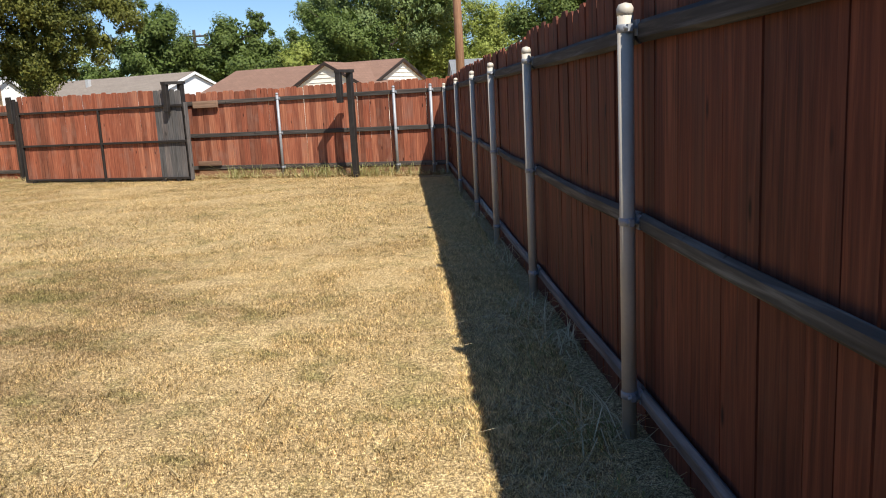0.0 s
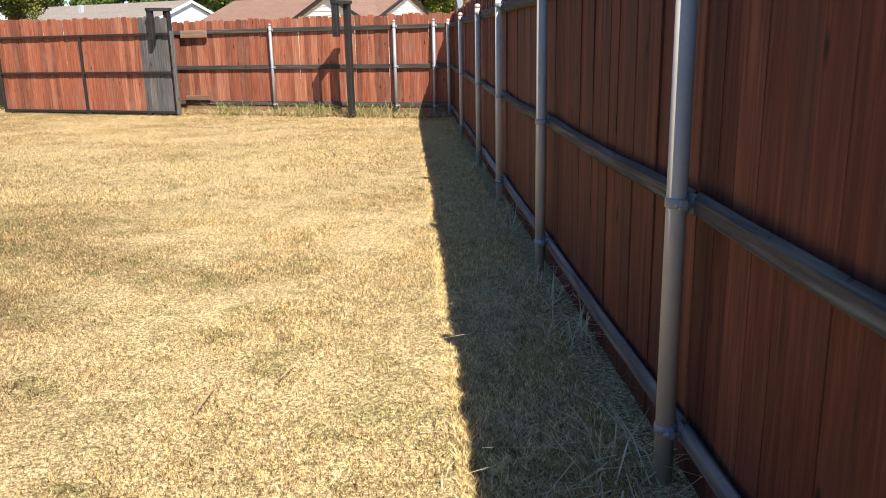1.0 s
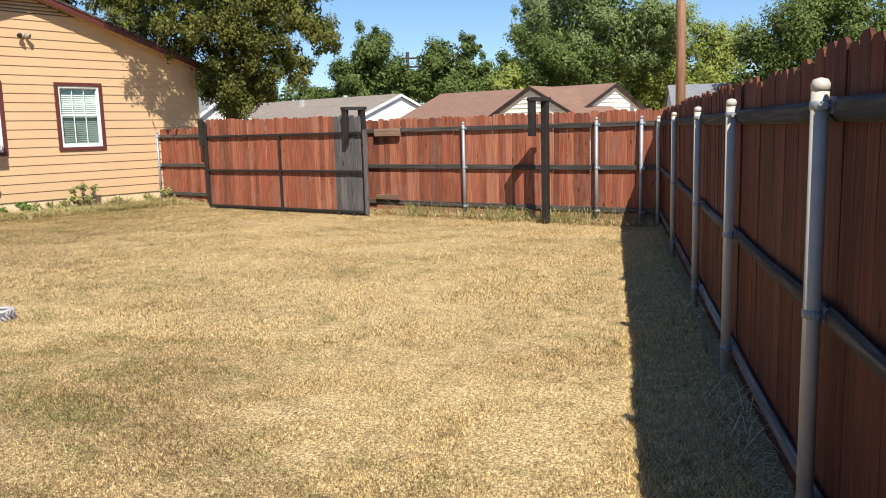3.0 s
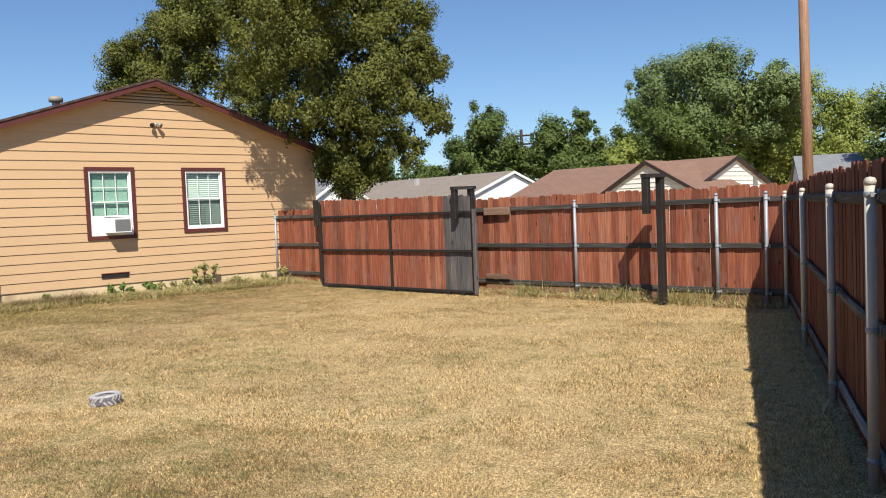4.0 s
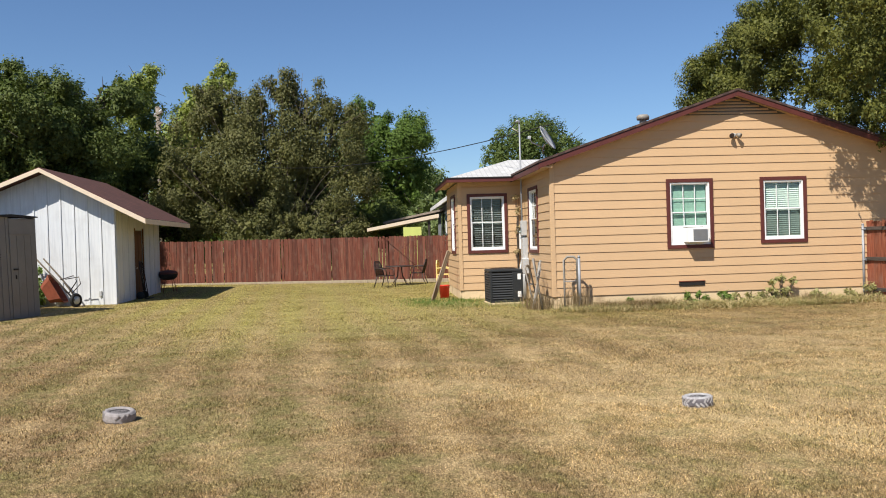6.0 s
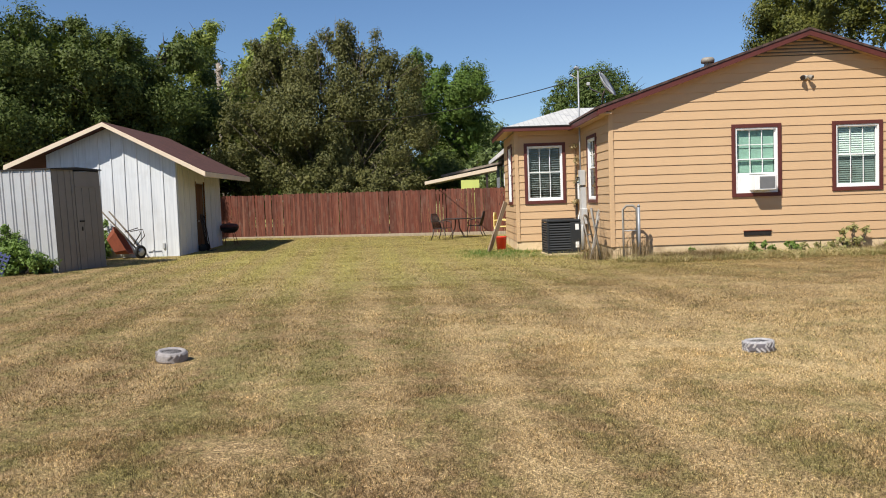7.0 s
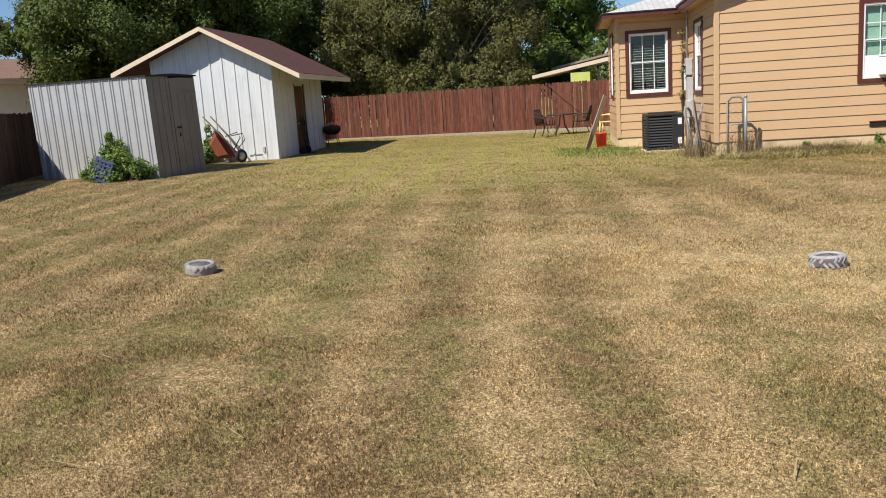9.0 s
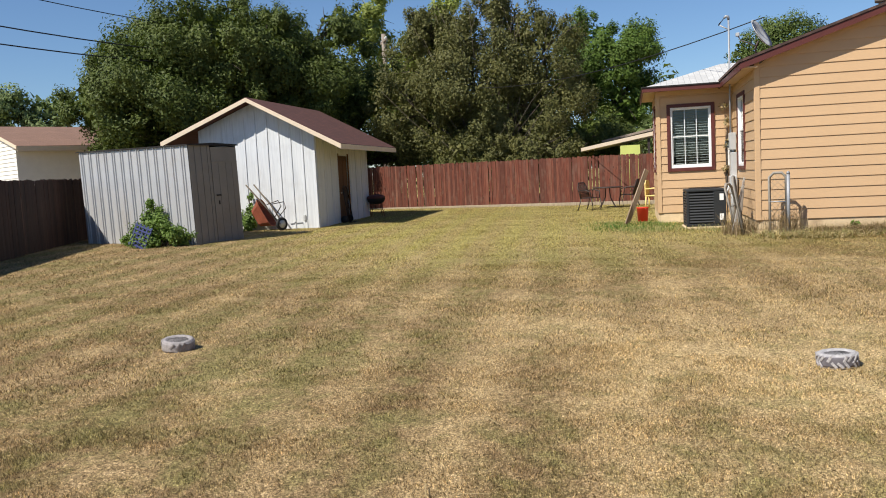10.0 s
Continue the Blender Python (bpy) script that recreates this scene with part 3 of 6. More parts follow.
# sliding gate, in front of the opening
gate = thing("sliding_gate", back_m @ pose(2.84, -0.74, 0.03, 0, 0, 0), "wide wooden sliding gate with black frame, partly grey boards", "gate")
GL, GH = 4.8, 1.89
for x in (0.0, 2.39, GL - 0.05):
    w = 0.05 if x in (0.0, GL - 0.05) else 0.045
    part("back_rail", box(0.06, GL - 0.06, 0.045, 0.08, 1.5, 1.59, 0.004), M_RAIL, gate) if not x else None
    part("frame_upright", box(x, x + w, -0.03, 0.02, 0.02, 1.62 if x else 1.9, 0.004), M_BLACK, gate)
for z in (0.02, 0.82, 1.58):
    part("frame_bar", box(0.05, GL - 0.05, -0.028, 0.018, z, z + 0.048, 0.004), M_BLACK, gate)
part("end_board", box(GL, GL + 0.035, -0.06, 0.04, 0.0, 1.66, 0.004), M_GREYWOOD, gate)
for x in (0.2, 2.39, 4.0, 4.4):
    part("skid_foot", box(x, x + 0.12, -0.03, 0.03, -0.05, 0.02, 0.004), M_BLACK, gate)
pickets(gate, 0.02, 3.99, 0.022, lambda x: 0.05, lambda x: GH + 0.05 - 0.012 * x, seed=11)
pickets(gate, 3.965, GL, 0.0225, lambda x: 0.05, lambda x: GH, material=M_GREYWOOD, seed=12)


# guide frames over the gate's way
def guide(m, drop, gap, label):
    g = thing("gate_guide", m, label, "gate guide")
    part("post", box(-0.055, 0.055, 0.02, 0.13, 0.0, 2.1, 0.006), M_BLACK, g)
    part("hook", box(-gap - 0.055, -gap + 0.055, -0.24, -0.14, 2.1 - drop, 2.1, 0.006), M_BLACK, g)
    part("top_bar", prism([(-gap - 0.06, -0.25), (-gap + 0.06, -0.25), (0.075, 0.02), (0.075, 0.15), (-0.06, 0.15), (-gap - 0.06, -0.1)], 0.06, "z", 2.08), M_BLACK, g)
    return g


guide(back_m @ pose(7.42, -0.62, 0.0), 0.6, 0.2, "black wooden roller bracket hooked over the gate top")
guide(back_m @ pose(11.5, -0.6, 0), 0.6, 0.105, "tall black wooden gate post with a hooked guide on top")

# far fence behind the sheds
FA, FB = (-36.6, 8.6), (-24.9, 20.9)
far_m, far_len = line_of(FA, FB)
far_fence = thing("fence", far_m, "old dark red wooden fence with narrow uneven pickets", "fence", kind="structure")


def far_base(x):
    return height(*(far_m @ Vector((x, 0, 0))).xy) - 0.03


pickets(far_fence, 0, far_len, 0, far_base, lambda x: 1.83, w=0.10, material=M_FARRED, seed=21, slits=(12.14, 12.29, 12.44, 12.59, 4.28, 4.69, 5.02, 5.57, 8.1, 10.2), slit=0.028)
for z in (0.3, 1.5):
    part("rail", box(0, far_len, 0.02, 0.06, z + 0.25, z + 0.34), M_FARRED, far_fence)
part("base_course", box(0, far_len, -0.09, -0.02, 0.05, 0.25, 0.01), M_OLDWOOD, far_fence, "pale stone edging")

# left fence, mostly behind the metal shed
LA, LB = (-31.0, 0.9), (-12.0, -1.6)
left_m, left_len = line_of(LA, LB)
left_fence = thing("fence", left_m, "dark brown wooden fence in shade", "fence", kind="structure")


def left_base(x):
    return height(*(left_m @ Vector((x, 0, 0))).xy) - 0.03


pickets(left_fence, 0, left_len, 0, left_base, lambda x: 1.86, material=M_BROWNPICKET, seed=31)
for z in (0.5, 1.65):
    part("rail", box(0, left_len, -0.06, -0.02, z, z + 0.09), M_BROWNPICKET, left_fence)


# south fence, never in view: added to close the yard behind the start of the walk
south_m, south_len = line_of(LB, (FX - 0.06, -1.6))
south_fence = thing("fence", south_m, "unseen brown wooden fence added to close the yard", "fence", kind="structure")
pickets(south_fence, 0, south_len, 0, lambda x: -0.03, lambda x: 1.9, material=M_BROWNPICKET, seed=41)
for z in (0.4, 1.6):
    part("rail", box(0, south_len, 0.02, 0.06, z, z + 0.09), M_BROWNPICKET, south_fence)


# ---- the house ----
HM = pose(-14.56, 14.93, 0.04, 0, 0, 63)     # x along the gable wall, y into the house
house = thing("house", HM, "single-storey house with peach lap siding and maroon trim", "house")
HW, HD, ZB, EAVE, RIDGE = 8.85, 11.5, 0.27, 3.39, 4.88
LAP = 0.201
WIN = [(2.745, 3.875, 1.29, 2.93), (5.03, 6.18, 1.355, 2.93)]        # gable windows, trim included


def lap_wall(parent, m, length, z0, z1, openings, span=None, lap=LAP, material=M_SIDING):
    """Overlapping boards, each of its own, cut round the openings; span(z) narrows a gable."""
    z = z0
    while z < z1 - 0.02:
        top = min(z + lap, z1)
        lo, hi = (0.0, length) if span is None else span(z)
        lo2, hi2 = (lo, hi) if span is None else span(top)
        cuts = sorted((a, b, c, d) for a, b, c, d in openings if c < top - 0.005 and d > z + 0.005)
        edges = [lo] + [e for a, b, _, _ in cuts for e in (a, b)] + [hi]
        for i in range(0, len(edges), 2):
            a, b = edges[i], edges[i + 1]
            if b - a < 0.03:
                continue
            a2, b2 = (lo2 if i == 0 else a), (hi2 if i == len(edges) - 2 else b)
            bm = bmesh.new()
            f = [bm.verts.new(p) for p in ((a, -0.03, z - 0.012), (b, -0.03, z - 0.012), (b2, -0.012, top), (a2, -0.012, top))]
            k = [bm.verts.new(p) for p in ((a, 0, z - 0.012), (b, 0, z - 0.012), (b2, 0, top), (a2, 0, top))]
            bm.faces.new(f)
            bm.faces.new(k[::-1])
            for j in range(4):
                bm.faces.new((f[j], k[j], k[(j + 1) % 4], f[(j + 1) % 4]))
            if i < len(edges) - 2:                     # strips above or below an opening inside this course
                oa, ob_, oc, od = cuts[i // 2]
                for s0, s1 in ((z - 0.012, oc), (od, top)):
                    if s1 - s0 > 0.015:
                        y0 = -0.03 + 0.018 * (s0 - z) / lap
                        y1 = -0.03 + 0.018 * (s1 - z) / lap
                        q = [bm.verts.new(p) for p in ((oa, y0, s0), (ob_, y0, s0), (ob_, y1, s1), (oa, y1, s1))]
                        q2 = [bm.verts.new(p) for p in ((oa, 0, s0), (ob_, 0, s0), (ob_, 0, s1), (oa, 0, s1))]
                        bm.faces.new(q)
                        for j in range(4):
                            bm.faces.new((q[j], q2[j], q2[(j + 1) % 4], q[(j + 1) % 4]))
            bmesh.ops.recalc_face_normals(bm, faces=bm.faces[:])
            part("siding_board", bm, material, parent, "", m)
        z = top


def cored(length, z0, z1, openings, thick=0.14, y0=0.001):
    """A wall body with its openings cut through."""
    bm = bmesh.new()
    x = 0.0
    for a, b, c, d in sorted(openings):
        box(x, a, y0, thick, z0, z1, 0, bm)
        box(a, b, y0, thick, z0, c, 0, bm)
        box(a, b, y0, thick, d, z1, 0, bm)
        x = b
    return box(x, length, y0, thick, z0, z1, 0, bm)


slat_meshes = {}


def window(parent, m, w, h, blinds, rows_top=2, rows_low=0, cols=3, air=None):
    """A sash window with maroon boards; x to the right, z up from its lower left corner, -y outwards."""
    wd = new("window")
    wd.parent = parent
    wd.matrix_basis = m
    tw = 0.085
    for x0, x1, z0, z1 in ((0, tw, 0, h), (w - tw, w, 0, h), (tw, w - tw, 0, tw), (tw, w - tw, h - tw, h)):
        part("trim_board", box(x0, x1, -0.055, 0.0, z0, z1, 0.004), M_TRIM, wd, "maroon painted trim")
    fb = bmesh.new()
    f = tw + 0.035
    for x0, x1, z0, z1 in ((tw, f, tw, h - tw), (w - f, w - tw, tw, h - tw), (f, w - f, tw, f + 0.015), (f, w - f, h - f, h - tw)):
        box(x0, x1, -0.035, 0.08, z0, z1, 0, fb)
    part("frame", fb, M_WHITE, wd, "white vinyl frame")
    midz = f + 0.015 + (h - 2 * f) * 0.49
    low = tw + 0.42 if air else f + 0.015
    for nm, z0, z1, y, rows in (("upper_sash", midz, h - f, 0.015, rows_top), ("lower_sash", low, midz + 0.04, -0.012, rows_low)):
        bm = bmesh.new()
        e = 0.024
        for x0, x1, a, b in ((f, f + e, z0, z1), (w - f - e, w - f, z0, z1), (f + e, w - f - e, z0, z0 + e + 0.01), (f + e, w - f - e, z1 - e, z1)):
            box(x0, x1, y, y + 0.026, a, b, 0, bm)
        sash = part(nm, bm, M_WHITE, wd)
        gx0, gx1, gz0, gz1 = f + e, w - f - e, z0 + e + 0.01, z1 - e
        if rows:
            for k in range(1, cols):
                x = gx0 + (gx1 - gx0) * k / cols
                part("muntin", box(x - 0.008, x + 0.008, y + 0.002, y + 0.012, gz0, gz1), M_WHITE, sash)
            for k in range(1, rows):
                z = gz0 + (gz1 - gz0) * k / rows
                part("muntin", box(gx0, gx1, y + 0.0025, y + 0.0115, z - 0.008, z + 0.008), M_WHITE, sash)
        pane = part("pane", box(gx0 - 0.004, gx1 + 0.004, y + 0.013, y + 0.017, gz0 - 0.004, gz1 + 0.004), M_GLASS, sash)
        pane.visible_shadow = False
    for z0, z1, kind in blinds:
        za, zb = low + z0 * (h - f - low), low + z1 * (h - f - low)
        if kind == "curtain":
            part("curtain", box(f + 0.02, w - f - 0.02, 0.075, 0.085, za, zb), M_GREENBLIND, wd, "green curtain")
            continue
        bl = new("blind")
        bl.parent = wd
        step, depth = (0.062, 0.012) if kind == "dark" else (0.05, 0.026)
        key = (round(w, 2), kind)
        if key not in slat_meshes:
            slat_meshes[key] = mesh_of("slat", box(f + 0.015, w - f - 0.015, -depth, depth, -0.0012, 0.0012), {"light": M_BLIND, "mid": M_MIDBLIND}.get(kind, M_DARKBLIND))
        z = za
        while z < zb:
            shared("slat", slat_meshes[key], bl, pose(0, 0.075, z, 25 if kind == "dark" else 62))
            z += step
    if air:
        a = new("air_conditioner")
        a.parent = wd
        x0, x1 = 0.4, w - 0.24
        part("filler_panel", box(f, x0, -0.02, 0.01, f + 0.015, low + 0.01, 0.003), M_WHITE, wd, "white filler panel")
        for k in range(7):
            part("panel_rib", box(f + 0.03 + k * 0.036, f + 0.04 + k * 0.036, -0.026, -0.0205, f + 0.04, low - 0.03), M_WHITE, wd)
        part("filler_panel", box(x1, w - f, -0.02, 0.01, f + 0.015, low + 0.01, 0.003), M_WHITE, wd, "white filler panel")
        part("casing", box(x0, x1, -0.34, 0.05, f + 0.02, low - 0.02, 0.012), M_WHITE, a, "white window air conditioner")
        gb = bmesh.new()
        box(x0 + 0.11, x1 - 0.04, -0.344, -0.3405, f + 0.06, low - 0.06, 0, gb)
        for k in range(14):
            z = f + 0.065 + k * (low - f - 0.135) / 14
            box(x0 + 0.11, x1 - 0.04, -0.352, -0.3445, z, z + 0.012, 0, gb)
        part("grille", gb, M_ACGRILLE, a, "dark rear grille")
    return wd


def gable_span(z):
    if z <= EAVE:
        return 0.0, HW
    k = (z - EAVE) / (RIDGE - EAVE) * HW / 2
    return k, HW - k


# gable wall
core = cored(HW, 0.0, EAVE, [(a + 0.06, b - 0.06, c + 0.06, d - 0.06) for a, b, c, d in WIN])
prism([(0, EAVE), (HW, EAVE), (HW / 2, RIDGE)], 0.139, "y", 0.001, core)
part("wall", core, M_INSIDE, house)
lap_wall(house, Matrix(), HW, ZB, 4.42, WIN, gable_span)
part("foundation", box(0.02, HW - 0.02, -0.004, 0.16, -0.25, ZB - 0.004, 0), M_FOUND, house, "painted concrete foundation")
for x in (-0.03, HW - 0.07):
    part("corner_board", box(x, x + 0.1, -0.04, 0.08, ZB - 0.02, EAVE + 0.03, 0.004), M_SIDING, house)
louvre = bmesh.new()
for k in range(5):
    z = 4.45 + k * 0.075
    a, b = gable_span(z + 0.06)
    box(a + 0.02, b - 0.02, -0.016, -0.011, z, z + 0.07, 0, louvre)
    part("vent_slat", prism([(-0.05, z - 0.01), (-0.012, z + 0.03), (-0.012, z + 0.045), (-0.05, z + 0.005)], b - a - 0.04, "x", a + 0.02), M_SIDING, house)
part("gable_vent", louvre, M_INSIDE, house, "dark slatted gable vent")
for (a, b, c, d), bl, air in ((WIN[0], ((0.0, 1.0, "curtain"),), True), (WIN[1], ((0.0, 0.5, "mid"), (0.5, 1.0, "light")), None)):
    window(house, pose(a, 0, c), b - a, d - c, bl, 2 if air else 1, 1, 3, air)
for x0, x1, z in ((3.0, 3.62, 0.41),):
    vb = box(x0, x1, -0.045, -0.02, z, z + 0.1, 0.003)
    v = part("crawl_vent", vb, M_BLACK, house, "rusty crawl-space vent")
    part("vent_lip", box(x0 - 0.01, x1 + 0.01, -0.06, -0.03, z + 0.1, z + 0.115), M_RUST, v)

# side wall with one window, then the set-back wing
SV = 3.7
side_frame = pose(0, 0, 0, 0, 0, -90) @ pose(-SV, 0, 0)          # x from the wing to the gable corner, -y outwards
SW = [(SV - 2.62, SV - 1.42, 1.26, 2.96)]
part("wall", cored(SV, 0.0, EAVE, [(a + 0.06, b - 0.06, c + 0.06, d - 0.06) for a, b, c, d in SW]), M_INSIDE, house, "", side_frame)
lap_wall(house, side_frame, SV, ZB, EAVE - 0.02, SW)
part("foundation", box(0.0, SV, -0.004, 0.15, -0.25, ZB - 0.004), M_FOUND, house, "", side_frame)
part("corner_board", box(SV - 0.06, SV + 0.028, -0.036, 0.0, ZB - 0.02, EAVE, 0.004), M_SIDING, house, "", side_frame)
window(house, side_frame @ pose(SW[0][0], 0, SW[0][2]), 1.2, 1.7, ((0.0, 1.0, "light"),), 2, 0)

AU = -1.78                                                        # the wing's outer corner
AW = [(0.225, 1.347, 1.265, 2.91)]
wing = pose(AU, SV, 0)
WE = 3.25
part("wall", cored(-AU, 0.0, WE, [(a + 0.06, b - 0.06, c + 0.06, d - 0.06) for a, b, c, d in AW]), M_INSIDE, house, "", wing)
lap_wall(house, wing, -AU, ZB, WE - 0.12, AW)
part("frieze_board", box(0, -AU, -0.04, 0.0, WE - 0.12, WE + 0.05, 0.004), M_SIDING, house, "", wing)
part("foundation", box(0.02, -AU, -0.004, 0.15, -0.25, ZB - 0.004), M_FOUND, house, "", wing)
part("corner_board", box(-0.03, 0.07, -0.042, 0.06, ZB - 0.02, WE, 0.004), M_SIDING, house, "", wing)
window(house, wing @ pose(AW[0][0], 0, AW[0][2]), 1.122, 1.645, ((0.0, 1.0, "dark"),), 1, 1)
part("crawl_vent", box(0.95, 1.25, -0.045, -0.02, 0.38, 0.5), M_INSIDE, house, "", wing)
WD = 3.4
wside = pose(AU, SV, 0, 0, 0, -90) @ pose(-WD, 0, 0)
WW = [(WD - 1.9, WD - 0.75, 1.25, 2.95)]
part("wall", cored(WD, 0.0, WE, [(a + 0.06, b - 0.06, c + 0.06, d - 0.06) for a, b, c, d in WW]), M_INSIDE, house, "", wside)
lap_wall(house, wside, WD, ZB, WE - 0.02, WW)
part("foundation", box(0.0, WD, -0.02, 0.15, -0.25, ZB - 0.004), M_FOUND, house, "", wside)
window(house, wside @ pose(WW[0][0], 0, WW[0][2]), 1.15, 1.7, ((0.0, 1.0, "dark"),), 2, 0)

# remaining walls, floor and loft close the house
part("wall", box(HW - 0.14, HW, 0.14, HD, -0.25, EAVE), M_SIDING, house)
part("wall", box(0.0, HW - 0.14, HD - 0.14, HD, -0.25, EAVE), M_SIDING, house)
part("wall", box(AU + 0.15, 0.0, SV + WD - 0.14, SV + WD, -0.25, WE), M_SIDING, house)
part("wall", box(0.0, 0.14, SV + WD, HD - 0.14, -0.25, EAVE), M_SIDING, house)
part("indoor_floor", box(0.15, HW - 0.15, 0.16, HD - 0.15, 0.3, 0.35), M_INSIDE, house)
part("indoor_floor", box(AU + 0.15, 0.14, SV + 0.16, SV + WD - 0.15, 0.3, 0.35), M_INSIDE, house)
part("loft", box(0.15, HW - 0.15, 0.16, HD - 0.15, EAVE - 0.25, EAVE - 0.2), M_INSIDE, house)
part("loft", box(AU + 0.15, 0.14, SV + 0.16, SV + WD - 0.15, WE - 0.25, WE - 0.2), M_INSIDE, house)

# main roof
OV, T = 0.28, 0.1
SL = (RIDGE - EAVE) / (HW / 2)
ux = -0.3
for name_side, sgn in (("west", 1), ("east", -1)):
    def at_u(u):
        return u if sgn == 1 else HW - u
    zt = EAVE + SL * ux
    pts = [(at_u(ux - 0.05), zt + 0.065), (at_u(HW / 2), RIDGE + 0.065), (at_u(HW / 2), RIDGE + 0.015 + T), (at_u(ux - 0.05), zt + 0.015 + T)]
    slab = part("roof_slope", prism(pts, HD + OV + 0.36, "y", -OV - 0.04), M_ROOF, house, "brown shingle roof")
    fp = [(at_u(ux - 0.02), zt - 0.06), (at_u(HW / 2), RIDGE - 0.06), (at_u(HW / 2), RIDGE + 0.062), (at_u(ux - 0.02), zt + 0.062)]
    part("rake_board", prism(fp, 0.035, "y", -OV - 0.02), M_TRIM, house, "maroon rake board")
    sp = [(at_u(ux), zt - 0.015), (at_u(HW / 2), RIDGE - 0.015), (at_u(HW / 2), RIDGE + 0.02), (at_u(ux), zt + 0.02)]
    part("soffit", prism(sp, OV - 0.02, "y", -OV + 0.016), M_SIDING, house)
    x0, x1 = sorted((at_u(ux - 0.03), at_u(ux)))
    part("eave_fascia", box(x0, x1, -OV, HD + 0.3, zt - 0.08, zt + 0.05, 0.003), M_TRIM, house)
    x0, x1 = sorted((at_u(ux), at_u(0.0)))
    part("eave_soffit", box(x0, x1, -OV + 0.02, HD + 0.3, zt - 0.04, zt - 0.01), M_SIDING, house)

# the wing's low hipped roof
hb = bmesh.new()
x0, x1, y0, y1 = AU - 0.32, 1.6, SV - 0.42, SV + WD + 0.4
zr, ze, run = WE + 0.73, WE + 0.08, 2.0
c = [hb.verts.new(p) for p in ((x0, y0, ze), (x1, y0, ze), (x1, y1, ze), (x0, y1, ze))]
d = [hb.verts.new(p) for p in ((x1, y0 + run, zr), (x1, y1 - run, zr), (x0 + run, y0 + run, zr), (x0 + run, y1 - run, zr))]
hb.faces.new((c[0], c[1], d[0], d[2]))
hb.faces.new((c[0], d[2], d[3], c[3]))
hb.faces.new((c[3], d[3], d[1], c[2]))
hb.faces.new((d[2], d[0], d[1], d[3]))
hb.faces.new((c[0], c[3], c[2], c[1]))
hb.faces.new((c[1], c[2], d[1], d[0]))
bmesh.ops.recalc_face_normals(hb, faces=hb.faces[:])
part("wing_roof", hb, M_ROOFLIGHT, house, "pale grey shingle roof")
part("wing_fascia", box(x0, -0.27, y0 - 0.03, y0, ze - 0.12, ze - 0.02, 0.003), M_TRIM, house)
part("wing_fascia", box(x0 - 0.03, x0, y0 - 0.03, y1, ze - 0.12, ze - 0.02, 0.003), M_TRIM, house)
part("drip_edge", box(x0 - 0.05, -0.27, y0 - 0.05, y0 + 0.02, ze - 0.018, ze + 0.012), M_BLACK, house, "dark shingle edge")
part("drip_edge", box(x0 - 0.05, x0 + 0.02, y0 + 0.021, y1, ze - 0.018, ze + 0.012), M_BLACK, house)
part("wing_soffit", box(x0, -0.05, y0, SV, ze - 0.05, ze - 0.02), M_SIDING, house)
part("wing_soffit", box(x0, AU, SV, y1, ze - 0.05, ze - 0.02), M_SIDING, house)


# ---- fixtures of the house ----
flood = thing("flood_light", HM @ pose(4.42, -0.03, 3.93) @ Matrix.Scale(0.95, 4), "twin-head outdoor flood light under the gable", "flood light")
part("base_plate", lathe([(0.055, 0), (0.055, 0.02), (0.03, 0.035)], 14), M_GREYBOX, flood, "", pose(0, 0, 0, 90))
for sx in (-1, 1):
    head = part("lamp_head", lathe([(0.025, 0), (0.05, 0.05), (0.06, 0.12), (0.05, 0.13)], 14), M_IRON if sx < 0 else M_DULLSTEEL, flood, "", pose(sx * 0.05, -0.06, 0.02, 115, 0, sx * 35))
    part("arm", tube([(0, 0, 0.02), (sx * 0.05, -0.06, 0.02)], 0.012, 6), M_GREYBOX, flood)

vent_pipe = thing("roof_vent", HM @ pose(2.55, 0.9, EAVE + SL * 2.55 + 0.1), "short metal roof vent with cap", "roof vent")
part("stack", tube([(0, 0, -0.05), (0, 0, 0.16)], 0.085, 14), M_DULLSTEEL, vent_pipe)
part("cap", lathe([(0.15, 0.12), (0.155, 0.2), (0.12, 0.24), (0.02, 0.25)], 16), M_DULLSTEEL, vent_pipe)

mast = thing("service_mast", HM @ pose(-0.14, 3.05, 0), "galvanised electric service mast with weatherhead", "service mast")
part("conduit", tube([(0, 0, 1.5), (0, 0, 4.75)], 0.022, 10), M_POSTBACK, mast)
part("weatherhead", tube([(0, 0, 4.73), (-0.01, 0, 4.8), (-0.06, 0, 4.81), (-0.1, 0, 4.77)], [0.03, 0.034, 0.034, 0.026], 10), M_POSTBACK, mast)
part("bracket", tube([(0, 0, 4.5), (-0.2, 0, 4.62)], 0.012, 6), M_POST, mast)
for k in range(3):
    part("cable_loop", tube([(-0.1, 0, 4.77), (-0.16 - 0.03 * k, 0.02 * k, 4.7 - 0.04 * k), (-0.22, 0, 4.64)], 0.009, 5), M_CABLE, mast)

